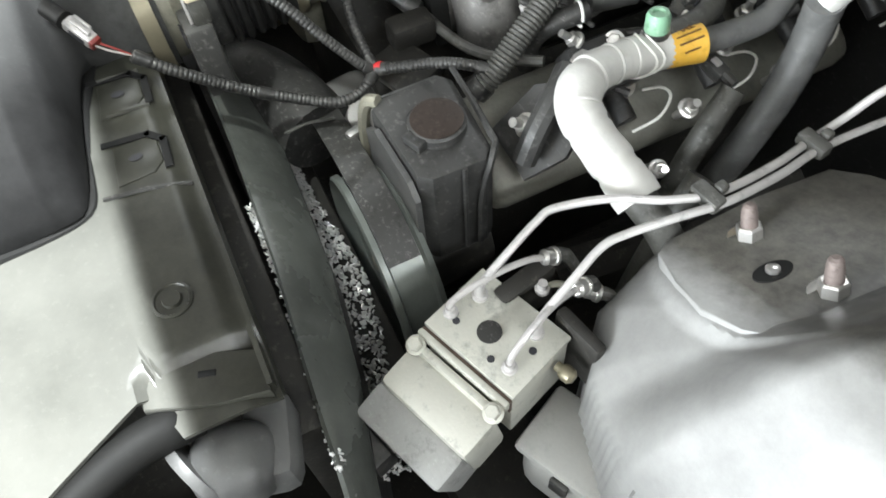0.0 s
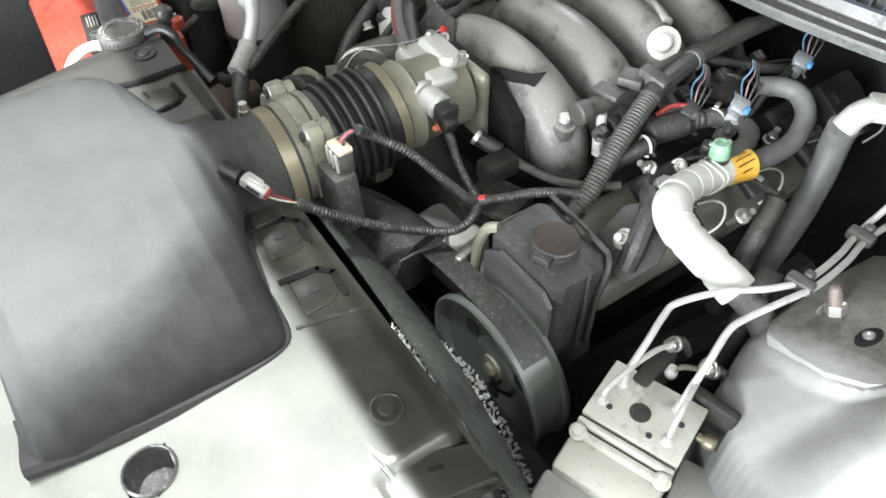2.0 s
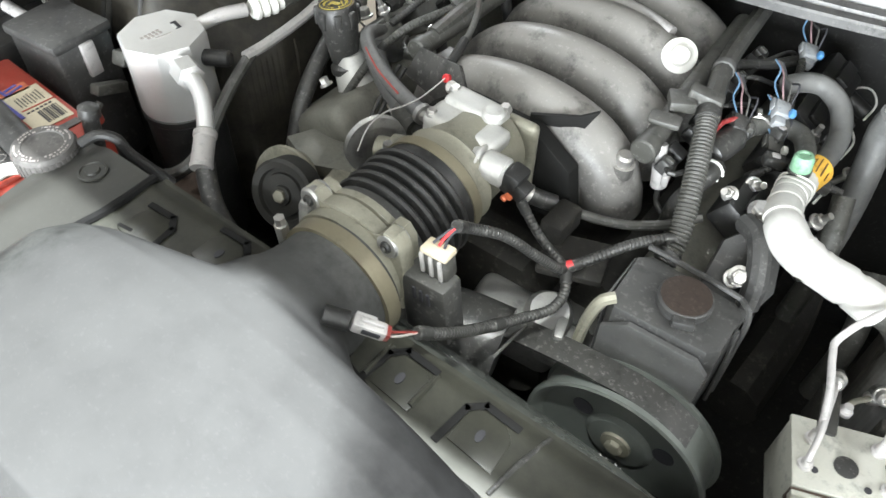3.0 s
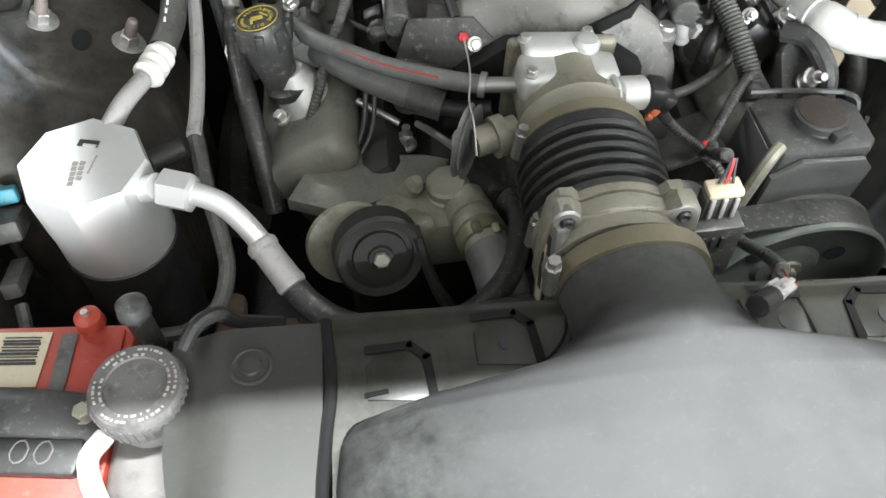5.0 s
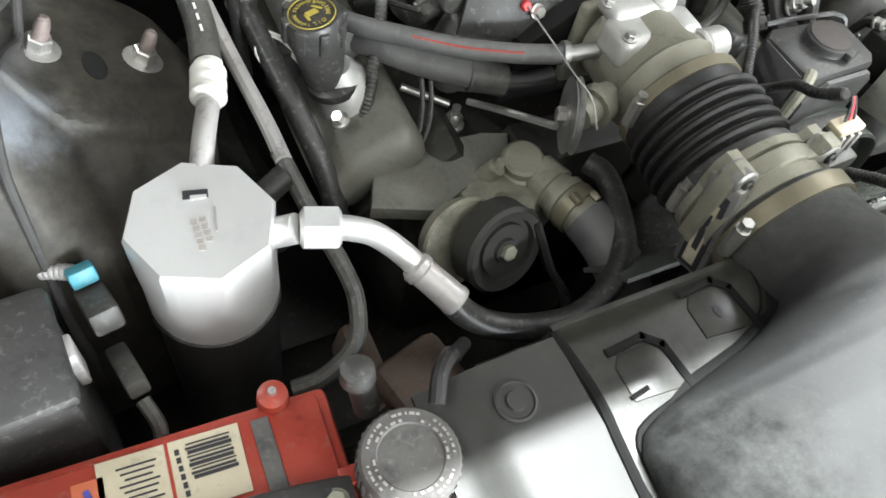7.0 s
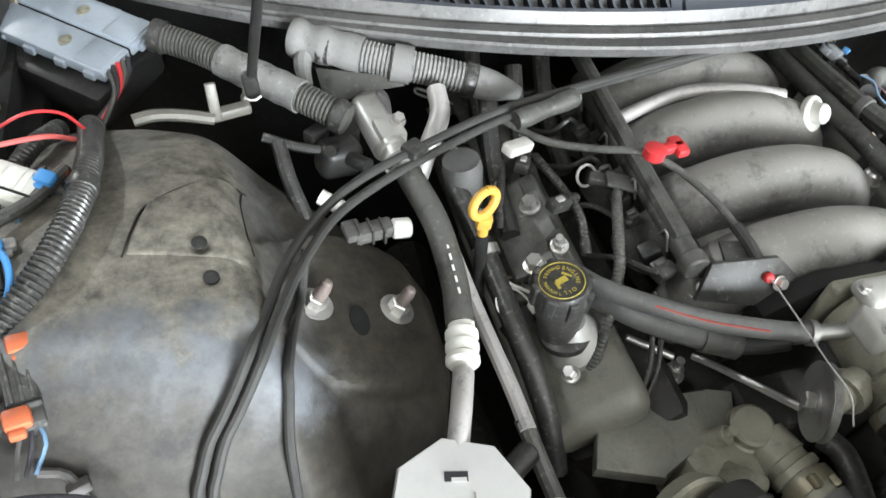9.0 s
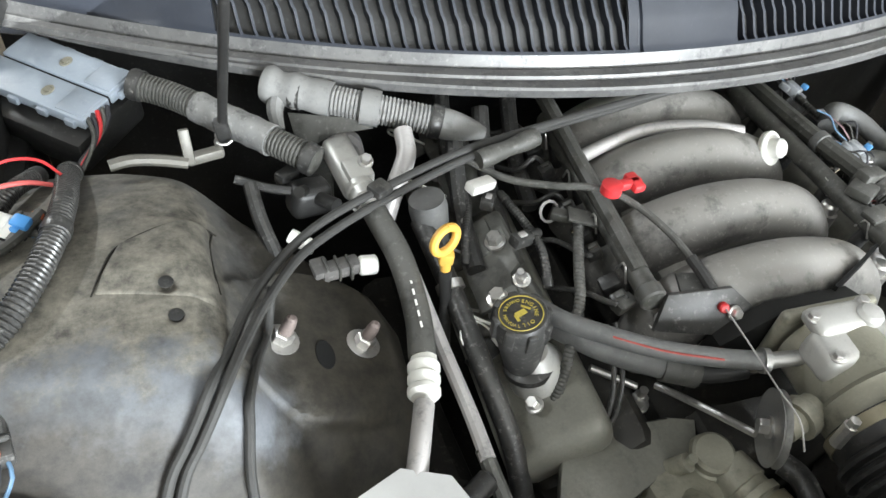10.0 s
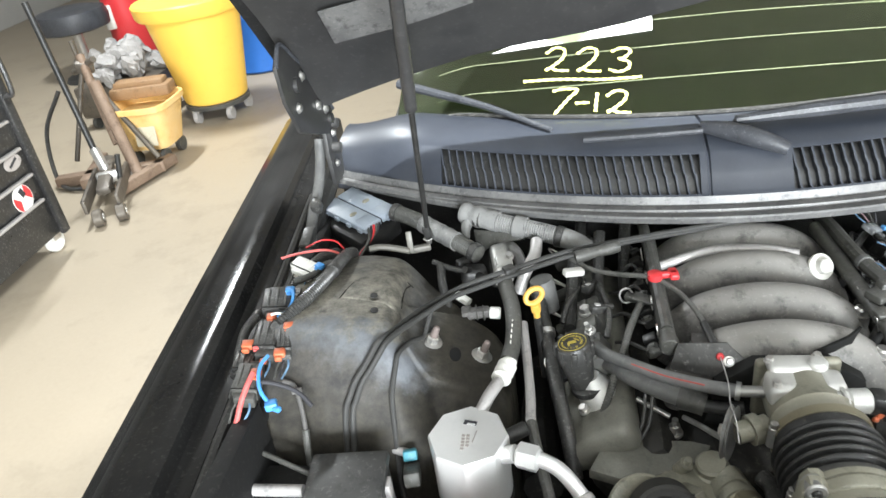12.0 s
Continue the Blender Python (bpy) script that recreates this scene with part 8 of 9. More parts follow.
# connectors along the fender
harness("wiring_loom", "thick black ribbed loom draped over the strut tower's edge", [(-0.735, 0.225, 0.845), (-0.728, 0.180, 0.872), (-0.722, 0.120, 0.895), (-0.728, 0.060, 0.903), (-0.748, 0.005, 0.900), (-0.775, -0.030, 0.888), (-0.795, -0.05, 0.875)], 0.0115, loom_plastic)
harness("wiring_loom", "black ribbed loom joining the fender connectors", [(-0.76, 0.215, 0.855), (-0.775, 0.17, 0.875), (-0.795, 0.12, 0.872), (-0.815, 0.06, 0.862), (-0.825, 0.02, 0.855)], 0.009, loom_plastic)
CONNECTORS = [  # place, turn, size, shell, locks (offset, size, material)
    ((-0.782, 0.104, 0.892), -28, (0.050, 0.026, 0.024), white_plastic, [((0.026, 0.010, 0.010), 0.016, blue)]),
    ((-0.752, 0.112, 0.884), -20, (0.026, 0.016, 0.016), rubber_grey, [((0.006, 0.004, 0.008), 0.011, orange)]),
    ((-0.806, 0.014, 0.884), 12, (0.046, 0.054, 0.026), plastic_dark, [((0.020, 0.016, 0.014), 0.016, blue), ((0.030, 0.020, 0.008), 0.013, tube_steel), ((-0.006, -0.040, 0.006), 0.016, orange)]),
    ((-0.800, -0.066, 0.872), 8, (0.036, 0.060, 0.026), plastic_dark, [((-0.026, -0.020, 0.008), 0.019, orange), ((-0.012, -0.028, 0.010), 0.009, pink_print)]),
    ((-0.768, -0.076, 0.872), 14, (0.022, 0.050, 0.024), plastic_dark, [((0.006, 0.024, 0.012), 0.018, orange), ((-0.006, -0.030, 0.008), 0.018, orange)]),
    ((-0.806, -0.148, 0.858), 6, (0.038, 0.056, 0.024), rubber_grey, [((0.012, 0.004, 0.014), 0.017, orange), ((0.016, 0.032, 0.010), 0.011, orange)]),
    ((-0.826, -0.112, 0.858), 6, (0.030, 0.034, 0.024), plastic_dark, [((0.0, 0.016, 0.010), 0.008, rubber_grey)]),
]
for (x, y, z), a, (w, l, h), main, locks in CONNECTORS:
    kind_ = "white" if main is white_plastic else "black" if main is plastic_dark else "grey"
    c = thing("fender_connector", (x, y, z - 0.03), kind_ + " harness connector with coloured locks along the fender", "connector", "fender connectors")
    m = Matrix.Translation((x, y, z)) @ pose(0, 0, 0, 6, 8, a)

    def at_plug(c_, size, bevel):
        bm_ = block(c_, size, (0, 0, 0), bevel)
        bmesh.ops.transform(bm_, matrix=m, verts=bm_.verts)
        return bm_

    shell = part("shell", mixed(at_plug((0, 0, 0), (w, l, h), 0.003), at_plug((0.002, -l * 0.58, -0.002), (w * 0.8, l * 0.30, h * 0.8), 0.002), at_plug((0, l * 0.56, -0.002), (w * 0.72, l * 0.22, h * 0.7), 0.002)), main, c)
    for k in range(3):
        part("rib", at_plug((w * (-0.3 + 0.3 * k), 0.0, h * 0.5 + 0.0005), (w * 0.10, l * 0.8, 0.0022), 0.0006), main, shell)
    part("seam", at_plug((0, -l * 0.44, 0.0005), (w * 1.02, 0.0016, h * 1.02), 0), void_black, shell)
    for (dx, dy, dz), s, lm in locks:
        part("lock", mixed(at_plug((dx, dy, dz), (s, s * 0.85, s * 0.6), s * 0.2), at_plug((dx - s * 0.1, dy - s * 0.55, dz - s * 0.1), (s * 0.6, s * 0.4, s * 0.45), s * 0.12)), lm, c)
    part("bracket", block((x - 0.004, y, z - 0.030), (0.02, 0.02, 0.040), (0, 0, a), 0.003), plastic_black, c)
    for k in range(3):
        d = m @ Vector((w * (-0.25 + 0.25 * k), -l * 0.70, -0.002))
        part("lead", tube([d, d + Vector((0.003 * (k - 1), -0.012, -0.004)), d + Vector((-0.006, -0.026, -0.016))], 0.0016, 6), (rubber_grey, ink, pale_blue_wire)[k], c)
for pts, m, r in (([(-0.80, 0.168, 0.897), (-0.772, 0.178, 0.905), (-0.745, 0.178, 0.902), (-0.728, 0.168, 0.890)], red, 0.0015), ([(-0.834, 0.131, 0.900), (-0.812, 0.136, 0.903), (-0.782, 0.141, 0.905), (-0.754, 0.148, 0.902), (-0.735, 0.155, 0.890)], pink_print, 0.0023),
                  ([(-0.789, 0.028, 0.902), (-0.777, 0.018, 0.905), (-0.771, -0.002, 0.902), (-0.774, -0.022, 0.896), (-0.790, -0.033, 0.890)], blue, 0.0028), ([(-0.781, -0.116, 0.880), (-0.785, -0.136, 0.880), (-0.783, -0.158, 0.874), (-0.776, -0.176, 0.864), (-0.764, -0.186, 0.850)], blue, 0.0030),
                  ([(-0.794, -0.150, 0.876), (-0.796, -0.168, 0.872), (-0.802, -0.190, 0.858), (-0.808, -0.215, 0.835)], pink_print, 0.0040), ([(-0.800, -0.032, 0.895), (-0.788, -0.030, 0.896), (-0.776, -0.031, 0.893)], white_plastic, 0.0020), ([(-0.790, 0.060, 0.895), (-0.768, 0.078, 0.893), (-0.752, 0.098, 0.893), (-0.742, 0.118, 0.89)], rubber_grey, 0.0060),
                  ([(-0.779, -0.160, 0.868), (-0.755, -0.158, 0.860), (-0.728, -0.160, 0.846), (-0.708, -0.170, 0.828)], ink, 0.0034)):
    harness("loose_wire", "thin coloured wire among the fender connectors", pts, r, m, "wiring", True, "fender wires")
harness("wiring_loom", "black ribbed loom low beside the fender", [(-0.842, 0.01, 0.868), (-0.846, -0.04, 0.872), (-0.840, -0.085, 0.868), (-0.836, -0.13, 0.850)], 0.0080, loom_plastic)
solo("blue_plug", mixed(block((-0.760, -0.188, 0.848), (0.018, 0.016, 0.012), (0, 0, 20), 0.003), block((-0.750, -0.194, 0.846), (0.012, 0.008, 0.008), (0, 0, -20), 0.002)), blue, "small bright blue plug by the strut tower", "connector")
pb = thing("tower_clip", (-0.735, -0.14, 0.74), "pale bent clip at the foot of the strut tower", "clip")
part("clip", mixed(tube([(-0.762, -0.130, 0.842), (-0.745, -0.134, 0.838), (-0.736, -0.148, 0.826), (-0.729, -0.164, 0.808), (-0.724, -0.180, 0.790)], 0.0036, 8), block((-0.738, -0.143, 0.834), (0.016, 0.012, 0.008), (-30, 0, 20), 0.002)), cap_grey, pb)
part("lead", tube([(-0.724, -0.180, 0.790), (-0.722, -0.195, 0.765), (-0.722, -0.205, 0.72), (-0.722, -0.21, 0.66)], 0.0055, 8), rubber_grey, pb)
drain = thing("drain_hose", (-0.815, 0.33, 0.80), "dusty grey drain hose beside the hood hinge", "hose")
part("hose", tube([(-0.822, 0.43, 1.000), (-0.824, 0.405, 0.955), (-0.826, 0.365, 0.918), (-0.828, 0.32, 0.895), (-0.828, 0.27, 0.86), (-0.826, 0.23, 0.80)], 0.011, 12), hose_pale, drain)
part("clip", block((-0.818, 0.315, 0.905), (0.020, 0.024, 0.024), (20, 0, 0), 0.004), plastic_dark, drain)
part("hook", block((-0.816, 0.225, 0.885), (0.022, 0.050, 0.014), (15, 0, 0), 0.004), plastic_dark, drain)

# ---- things on the garage floor ----
cabinet = thing("tool_cabinet", (-3.0, 1.28, 0.0), "black rolling tool cabinet with steel drawer rails", "cabinet")
part("body", block((-2.99, 1.28, 0.56), (0.62, 1.12, 0.92), bevel=0.012), cabinet_black, cabinet)
for k in range(6):
    d = part("drawer", block((-2.676, 1.25, 0.24 + 0.125 * k), (0.012, 1.02, 0.112), bevel=0.004), cabinet_black, cabinet)
    part("drawer_pull", block((-2.664, 1.25, 0.292 + 0.125 * k), (0.022, 1.02, 0.014), bevel=0.005), tube_steel, d)
part("corner_post", block((-2.672, 1.815, 0.56), (0.030, 0.050, 0.94), bevel=0.010), cabinet_black, cabinet)
part("handle", tube([(-2.66, 1.80, 0.76), (-2.62, 1.81, 0.78), (-2.62, 1.81, 0.94), (-2.66, 1.80, 0.96)], 0.012, 10), cabinet_black, cabinet)
for y in (0.80, 1.80):
    for x in (-3.22, -2.74):
        w = part("caster", rod((x - 0.02, y, 0.055), (x + 0.02, y, 0.055), 0.055, chamfer=0.008, n=24), white_plastic, cabinet)
        part("fork", block((x, y, 0.085), (0.055, 0.05, 0.05), bevel=0.006), steel, w)
st = part("round_sticker", lathe([(0, 0.062), (0.002, 0.062)], (-2.668, 1.655, 0.35), (1, 0, 0), 30), white_plastic, cabinet, "red, white and black round sticker")
for a0, m in ((20, red), (200, red), (110, paper_white)):
    part("sticker_wedge", prism([(0.018, 0)] + [(0.058 * math.cos(math.radians(a)), 0.058 * math.sin(math.radians(a))) for a in range(-44, 45, 11)], 0.0022, 0.0030, Matrix.Translation((-2.668, 1.655, 0.35)) @ pose(0, 0, 0, 90, 0, 90) @ pose(0, 0, 0, 0, 0, a0)), m, st)
part("sticker_mark", block((-2.6645, 1.66, 0.375), (0.001, 0.026, 0.040), (25, 0, 0), 0), ink, st)
ov = part("oval_sticker", lathe([(0, 0.055), (0.002, 0.055)], (-2.668, 1.69, 0.505), (1, 0, 0), 30, squash=0.6), print_faint, cabinet)
part("sticker_mark", block((-2.665, 1.69, 0.505), (0.001, 0.060, 0.012), (25, 0, 0), 0), ink, ov)
jack = thing("floor_jack", (-2.68, 2.25, 0.0), "low grimy steel floor jack with a long black handle", "jack")
jack_paint = mat("grimy_jack_paint", (0.07, 0.062, 0.055), 0.45, 0.3, 0.4, 0.4, (0.20, 0.17, 0.13), 9, 160, 0.2)
for s in (-1, 1):
    part("side_plate", block((-2.70 + s * 0.075, 2.26 + s * 0.03, 0.105), (0.022, 0.46, 0.075), (0, 0, 22), 0.008), jack_paint, jack)
part("lift_arm", mixed(block((-2.72, 2.30, 0.135), (0.07, 0.28, 0.040), (8, 0, 22), 0.010), lathe([(0, 0.05), (0.02, 0.055), (0.035, 0.045)], (-2.78, 2.44, 0.155), (0, 0, 1), 20)), jack_paint, jack)
part("handle_socket", mixed(rod((-2.74, 2.36, 0.12), (-2.80, 2.41, 0.26), 0.028, n=12), block((-2.72, 2.33, 0.13), (0.12, 0.05, 0.06), (0, 0, 22), 0.012)), steel, jack)
part("handle", rod((-2.79, 2.40, 0.22), (-2.905, 2.487, 1.02), 0.017), plastic_black, jack)
part("side_lever", rod((-2.63, 2.29, 0.13), (-2.61, 2.31, 0.26), 0.014), plastic_black, jack)
for x, y in ((-2.635, 2.02), (-2.535, 2.07), (-2.83, 2.46), (-2.71, 2.50)):
    wl_ = part("wheel", rod((x - 0.022, y - 0.01, 0.045), (x + 0.022, y + 0.01, 0.045), 0.045, chamfer=0.006, n=20), jack_paint, jack)
    part("hub", rod((x - 0.025, y - 0.0115, 0.045), (x + 0.025, y + 0.0115, 0.045), 0.020, n=14), steel, wl_)
bin1 = thing("waste_drum", (-2.60, 3.55, 0.0), "tall yellow plastic drum on a wheeled dolly", "drum")
part("drum", lathe([(0.12, 0.195), (0.13, 0.208), (0.40, 0.255), (0.68, 0.300), (0.69, 0.340), (0.71, 0.350), (0.77, 0.355), (0.78, 0.345)], (-2.61, 3.57, 0), (0, 0, 1), 40), drum_yellow, bin1)
part("dolly", lathe([(0.085, 0.20), (0.09, 0.215), (0.115, 0.215), (0.12, 0.20)], (-2.61, 3.57, 0), (0, 0, 1), 30), rubber_grey, bin1)
for k in range(5):
    a = 2 * math.pi * k / 5 + 0.45
    q = Vector((-2.61 + 0.19 * math.cos(a), 3.57 + 0.19 * math.sin(a), 0.043))
    w = part("caster", rod(q - Vector((0.015, 0, 0)), q + Vector((0.015, 0, 0)), 0.043, n=18), tube_steel, bin1)
    part("fork", block(q + Vector((0, 0, 0.034)), (0.044, 0.04, 0.03), bevel=0.005), steel, w)
box1 = thing("mop_bucket", (-2.70, 2.85, 0.0), "dirty yellow mop bucket with an orange wringer and sign", "bucket")
bucket_yellow = mat("faded_bucket_plastic", (0.78, 0.46, 0.12), 0.45, 0, 0.2, 0.45, (0.72, 0.60, 0.38), 7, 160, 0.05, speck=0.15)
part("tub", rings(bmesh.new(), [[Vector((-2.71 + w * 1.05 * math.copysign(abs(math.cos(a)) ** 0.45, math.cos(a)), 2.86 + w * 1.0 * math.copysign(abs(math.sin(a)) ** 0.45, math.sin(a)), z)) for a in (2 * math.pi * j / 32 for j in range(32))] for z, w in ((0.09, 0.10), (0.10, 0.125), (0.33, 0.175), (0.335, 0.19), (0.365, 0.19), (0.365, 0.175), (0.30, 0.165))]), bucket_yellow, box1)
part("wringer", mixed(block((-2.74, 2.95, 0.395), (0.36, 0.14, 0.07), (0, 0, 6), 0.02), block((-2.74, 2.95, 0.44), (0.30, 0.10, 0.04), (0, 0, 6), 0.015)), wood_brown, box1)
part("sign_panel", block((-2.66, 2.692, 0.20), (0.13, 0.004, 0.11), (-12, 0, 0), 0.002), label_paper, box1)
for x, y in ((-2.80, 2.76), (-2.62, 2.76), (-2.80, 2.96), (-2.62, 2.96)):
    part("caster", rod((x - 0.015, y, 0.045), (x + 0.015, y, 0.045), 0.045, n=16), rubber_grey, box1)
bin2 = thing("blue_drum", (-2.66, 4.6, 0.0), "blue plastic drum standing behind the yellow one", "drum")
part("drum", lathe([(0.0, 0.24), (0.02, 0.27), (0.40, 0.28), (0.42, 0.29), (0.46, 0.29), (0.48, 0.28), (0.86, 0.27), (0.90, 0.25)], (-2.66, 4.64, 0), (0, 0, 1), 36), drum_blue, bin2)
stand = thing("engine_stand", (-2.95, 2.6, 0.0), "rusty brown steel stand with bars and tools heaped on it", "stand")
stand_paint = mat("rusty_stand_paint", (0.17, 0.11, 0.075), 0.6, 0.2, 0.4, 0.4, (0.30, 0.23, 0.17), 9, 140, 0.25)
part("base", mixed(block((-2.86, 2.56, 0.05), (0.62, 0.07, 0.06), (0, 0, 12), 0.01), block((-2.62, 2.52, 0.05), (0.06, 0.42, 0.06), (0, 0, -18), 0.01), block((-3.0, 2.62, 0.05), (0.06, 0.40, 0.06), (0, 0, 15), 0.01)), stand_paint, stand)
part("post", mixed(rod((-2.66, 2.50, 0.06), (-2.88, 2.74, 0.52), 0.032), rod((-2.80, 2.62, 0.20), (-2.96, 2.82, 0.66), 0.024)), stand_paint, stand)
part("brace", mixed(rod((-2.96, 2.82, 0.62), (-3.12, 2.66, 0.10), 0.014), rod((-2.88, 2.74, 0.50), (-2.58, 2.62, 0.10), 0.016)), jack_paint, stand)
part("clamp_bar", mixed(rod((-3.06, 2.86, 0.56), (-2.86, 2.78, 0.64), 0.018), rod((-2.98, 2.83, 0.50), (-2.98, 2.82, 0.74), 0.013), block((-2.95, 2.81, 0.60), (0.10, 0.06, 0.07), (20, 10, 30), 0.012)), jack_paint, stand)
cord = part("cord", tube([(-3.10, 2.72, 0.50), (-3.20, 2.62, 0.30), (-3.16, 2.50, 0.06), (-3.02, 2.44, 0.02), (-2.90, 2.50, 0.02)], 0.012, 8, step=0.02), rubber, stand)
heap = thing("rag_heap", (-3.3, 3.65, 0.0), "heap of grey rags on a low cart", "rags")
for k in range(44):
    a = rnd.uniform(0, 6.28)
    rr = rnd.uniform(0, 0.25)
    hb = bmesh.new()
    bmesh.ops.create_icosphere(hb, subdivisions=2, radius=rnd.uniform(0.03, 0.07), matrix=pose(-3.27 + rr * math.cos(a), 3.66 + rr * math.sin(a), 0.33 + rnd.uniform(0, 0.14), rnd.uniform(0, 90), rnd.uniform(0, 90), 0) @ Matrix.Diagonal((1.4, 1, 0.55, 1)))
    for v in hb.verts:
        v.co += Vector((rnd.uniform(-1, 1), rnd.uniform(-1, 1), rnd.uniform(-1, 1))) * 0.014
    part("rag", hb, rag_grey, heap)
part("cart", block((-3.27, 3.66, 0.19), (0.55, 0.45, 0.22), bevel=0.02), jack_paint, heap)
for x, y in ((-3.48, 3.48), (-3.06, 3.48), (-3.48, 3.84), (-3.06, 3.84)):
    part("caster", rod((x - 0.015, y, 0.04), (x + 0.015, y, 0.04), 0.04, n=14), rubber_grey, heap)
chair = thing("shop_stool", (-3.9, 4.6, 0.0), "dark cushioned stool beside a red can", "stool")
part("cushion", lathe([(0.40, 0.22), (0.42, 0.29), (0.50, 0.30), (0.56, 0.28), (0.58, 0.20)], (-4.30, 4.80, 0), (0, 0, 1), 26), wiper_grey, chair)
part("column", rod((-4.30, 4.80, 0), (-4.30, 4.80, 0.42), 0.04), steel, chair)
part("foot", lathe([(0, 0.22), (0.03, 0.20), (0.05, 0.05)], (-4.30, 4.80, 0), (0, 0, 1), 26), plastic_black, chair)
can = thing("red_can", (-4.08, 5.25, 0.0), "red metal can with a white patch", "can")
part("can", lathe([(0, 0.17), (0.60, 0.17), (0.62, 0.15), (0.66, 0.06)], (-4.08, 5.25, 0), (0, 0, 1), 30), red, can)
part("white_patch", block((-4.14, 5.075, 0.42), (0.08, 0.06, 0.20), (0, 0, 35), 0.01), white_plastic, can)

# ---- small things on the driver's side of the engine ----
purge = thing("purge_valve", (0.188, 0.055, 0.76), "black purge valve canister with a ribbed hose end", "valve")
part("canister", lathe([(0, 0.012), (0.003, 0.0165), (0.030, 0.0170), (0.052, 0.0165), (0.055, 0.012)], (0.181, 0.030, 0.787), (0.2, 1, 0.0), 24), plastic_dark, purge)
part("ribbed_end", lathe([q for k in range(4) for q in ((0.056 + 0.008 * k, 0.0085), (0.058 + 0.008 * k, 0.0115), (0.062 + 0.008 * k, 0.0115))], (0.181, 0.030, 0.787), (0.2, 1, -0.02), 18), plastic_dark, purge)
part("hose", tube([(0.198, 0.110, 0.786), (0.208, 0.132, 0.784), (0.228, 0.140, 0.786), (0.252, 0.130, 0.791), (0.266, 0.105, 0.793), (0.272, 0.075, 0.796), (0.274, 0.050, 0.800)], 0.0115, 14), rubber_grey, purge)
part("hose_clip", mixed(tube([Vector((0.204, 0.124, 0.785)) + Vector((0.0128 * math.cos(a), 0.004 * math.cos(a), 0.0128 * math.sin(a))) for a in (2 * math.pi * j / 16 for j in range(17))], 0.0015, 6), block((0.200, 0.130, 0.799), (0.006, 0.012, 0.004), (0, 0, 20), 0.001)), steel, purge)
part("red_lead", tube([(0.172, 0.052, 0.800), (0.176, 0.072, 0.808), (0.186, 0.092, 0.806), (0.190, 0.105, 0.798)], 0.0030, 8), mat("dull_red_lead", (0.28, 0.03, 0.03), 0.5), purge)
ring = thing("spring_clip", (0.195, 0.015, 0.77), "pale steel spring clip on a rubber elbow", "clip")
part("clip", tube([Vector((0.195, 0.016, 0.784)) + Vector((0.0125 * math.cos(a), -0.003 * math.cos(a), 0.0125 * math.sin(a))) for a in (2 * math.pi * j / 16 for j in range(15))], 0.0017, 6), white_plastic, ring)
part("elbow", tube([(0.196, 0.024, 0.785), (0.194, 0.004, 0.783), (0.186, -0.016, 0.772), (0.178, -0.026, 0.752), (0.176, -0.03, 0.72)], 0.0105, 12), rubber, ring)

for x, y, z, ax_, r in ((0.277, -0.087, 0.757, (0.1, -0.75, 0.65), 0.0085), (0.313, 0.072, 0.731, (0.5, -0.1, 0.85), 0.0075), (0.318, 0.178, 0.731, (0.5, -0.1, 0.85), 0.0075), (0.238, 0.030, 0.776, (0.5, -0.45, 0.6), 0.0075), (0.225, -0.004, 0.780, (-0.2, -0.7, 0.6), 0.007),
                        (0.346, 0.02, 0.705, (0.6, -0.2, 0.7), 0.007), (0.262, 0.165, 0.768, (0.2, 0, 1), 0.007), (-0.322, 0.135, 0.765, (-0.4, 0, 0.9), 0.0075), (-0.300, 0.03, 0.792, (-0.3, -0.2, 0.9), 0.007)):
    bolt = thing("stud_bolt", (x, y, z - 0.01), "pale zinc stud and nut on the cylinder head", "bolt", "studs on the heads")
    part("nut", nut((x, y, z), ax_, r, 0.011), steel, bolt)
    d = Vector(ax_).normalized()
    part("stud", rod(Vector((x, y, z)) - d * 0.03, Vector((x, y, z)) + d * 0.022, r * 0.55), steel, bolt)

plug = thing("injector_plug", (0.145, -0.008, 0.74), "pale grey injector plug under the fuel rail's end", "connector")
part("body", mixed(rod((0.149, -0.011, 0.752), (0.143, -0.008, 0.782), 0.0095, chamfer=0.002, n=12), rod((0.143, -0.008, 0.782), (0.137, -0.005, 0.806), 0.0065, n=10)), tube_steel, plug)
part("latch", block((0.156, -0.018, 0.776), (0.008, 0.016, 0.020), (20, 0, 10), 0.002), tube_steel, plug)
part("lead", tube([(0.150, -0.012, 0.752), (0.153, -0.016, 0.735), (0.165, -0.020, 0.725)], 0.0035, 8), rubber, plug)

# leads from the injectors to the looms
wires = random.Random(31)
for side, x0, x1 in ((1, 0.150, 0.182), (-1, -0.205, -0.240)):
    for k in range(5):
        y = -0.015 + 0.070 * k
        pts = [(x0, y, 0.788), (x0 + side * 0.014, y + wires.uniform(-0.015, 0.015), 0.796 + wires.uniform(-0.004, 0.008)), (x1, y + 0.02 + wires.uniform(-0.01, 0.02), 0.786), (x1 + side * 0.02, y + 0.045, 0.768)]
        wire = thing("injector_lead", Vector(pts[0]), "thin black injector lead with a grey plug", "wiring", "injector leads")
        part("lead", tube(pts, 0.0032, 8), rubber, wire)
        part("plug", block(pts[0], (0.018, 0.015, 0.018), (0, side * 25, wires.uniform(-8, 8)), 0.003), plastic_dark, wire)
        part("lock", block(Vector(pts[0]) + Vector((side * 0.004, 0, 0.010)), (0.010, 0.006, 0.004), (0, side * 25, 0), 0.001), rubber_grey, wire)
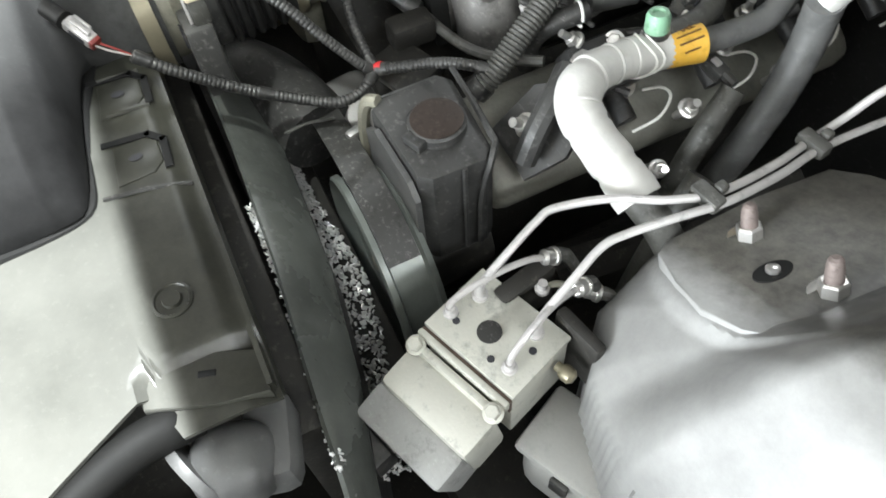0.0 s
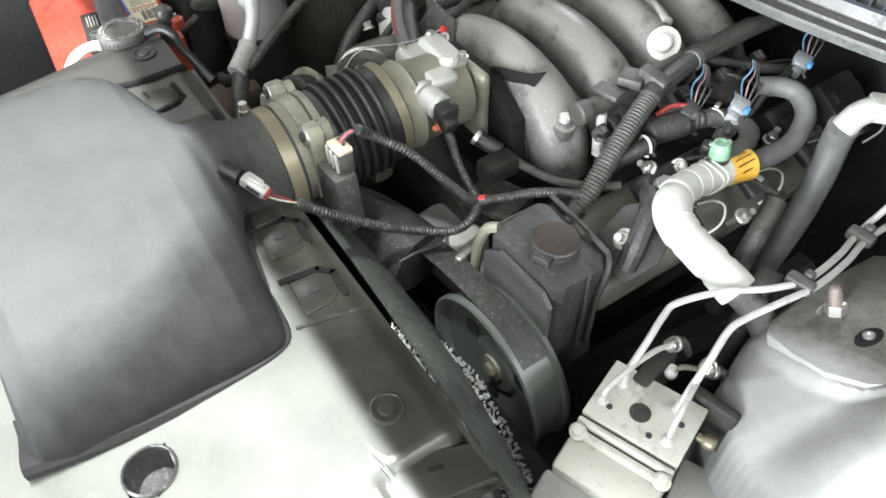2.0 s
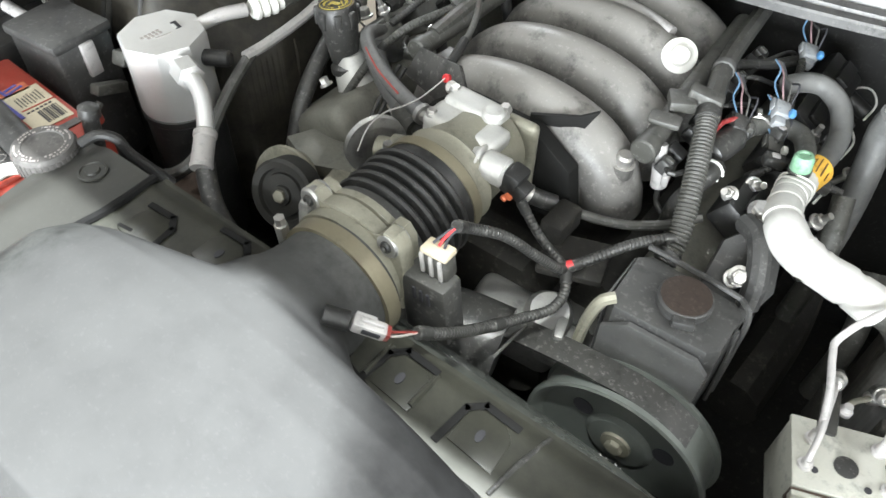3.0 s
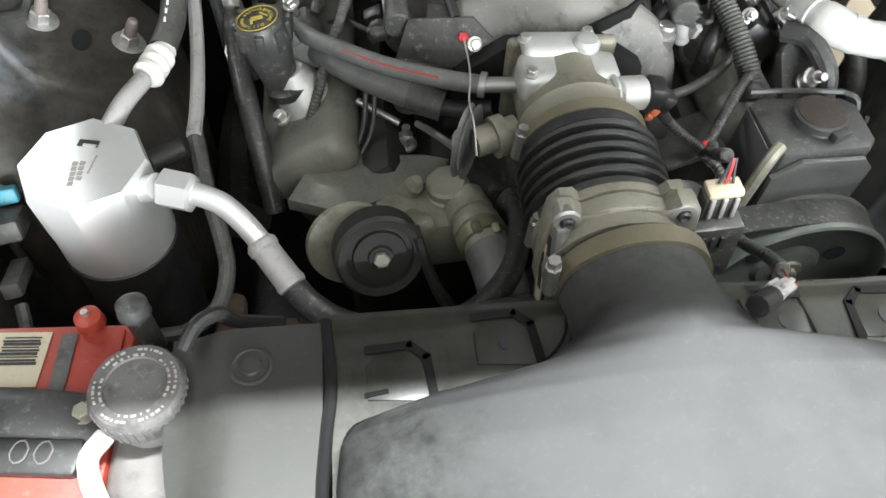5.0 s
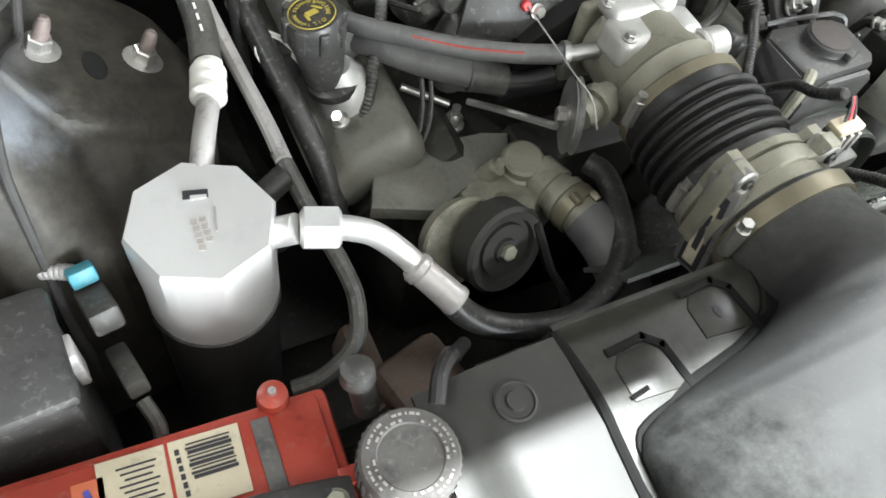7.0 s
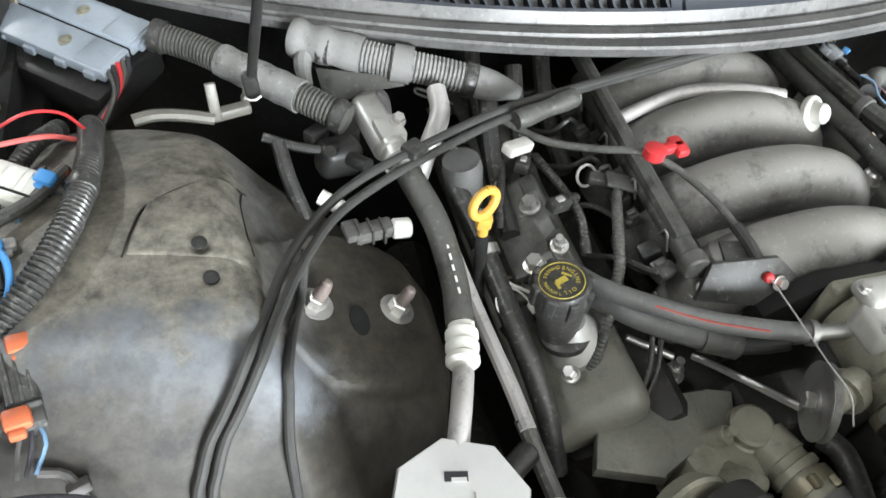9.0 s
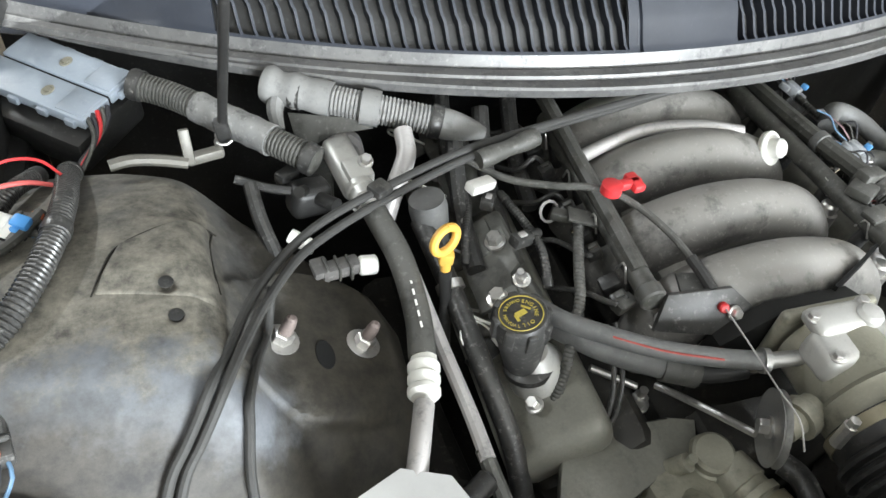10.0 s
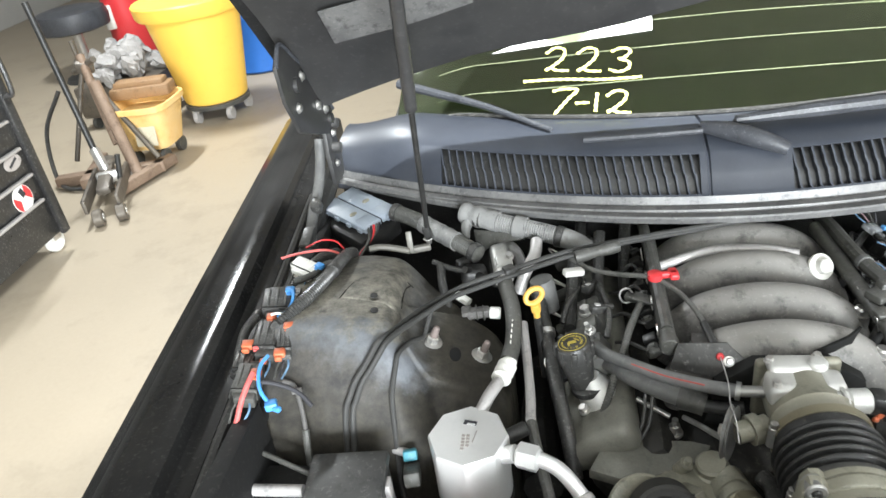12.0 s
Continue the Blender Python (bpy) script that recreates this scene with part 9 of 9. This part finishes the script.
for k, pts in enumerate(([(0.225, 0.050, 0.765), (0.245, 0.075, 0.775), (0.262, 0.110, 0.770), (0.285, 0.150, 0.772), (0.292, 0.200, 0.785)],
                         [(0.232, 0.110, 0.778), (0.225, 0.165, 0.790), (0.215, 0.205, 0.800), (0.205, 0.26, 0.805)],
                         [(-0.275, 0.015, 0.790), (-0.268, 0.060, 0.802), (-0.272, 0.110, 0.800), (-0.28, 0.16, 0.795)],
                         [(-0.345, 0.080, 0.772), (-0.335, 0.115, 0.785), (-0.318, 0.160, 0.782), (-0.31, 0.20, 0.78)])):
    harness("coil_loom", "thin black loom lying across the ignition coils", pts, 0.0050, loom_plastic, group="coil looms")
for x, y, z, a in ((0.243, 0.078, 0.782, 30), (0.232, 0.128, 0.785, 70), (0.296, 0.110, 0.752, 10), (0.262, 0.005, 0.748, 45), (-0.286, 0.075, 0.805, 20), (-0.298, 0.150, 0.795, 60)):
    sm = thing("coil_plug", (x, y, z - 0.01), "small dark coil plug with a pale lock", "connector", "coil plugs")
    part("shell", block((x, y, z), (0.026, 0.016, 0.014), (0, 12, a), 0.003), plastic_dark, sm)
    part("boot", rod(Vector((x, y, z)) + Vector((0.012 * math.cos(math.radians(a)), 0.012 * math.sin(math.radians(a)), 0)), Vector((x, y, z)) + Vector((0.026 * math.cos(math.radians(a)), 0.026 * math.sin(math.radians(a)), -0.003)), 0.0055, n=10), rubber, sm)
    part("lock", block((x, y, z + 0.0075), (0.010, 0.007, 0.004), (0, 12, a), 0.001), tube_steel, sm)

# crumpled bright fins deep behind the shroud's rail
chips = bmesh.new()
dice = random.Random(8)
for k in range(900):
    x = dice.uniform(0.07, 0.47)
    y0, w = between(((0.07, -0.296, 0.012), (0.18, -0.296, 0.020), (0.25, -0.302, 0.036), (0.32, -0.312, 0.036), (0.40, -0.328, 0.032), (0.47, -0.34, 0.030)), x)
    block((x, y0 + dice.uniform(0, 1) * w, 0.598 + dice.uniform(0, 0.010)), (0.0014, dice.uniform(0.002, 0.006), 0.004), (dice.uniform(-50, 50), dice.uniform(-30, 30), dice.uniform(-80, 80)), 0, chips)
tagged(part("fin_strip", chips, alu_bright, radiator, "bright bent cooling fins"), kind="stuff")
part("lower_core", block((0.23, -0.30, 0.575), (0.40, 0.07, 0.04), bevel=0.004), engine_dark, radiator)
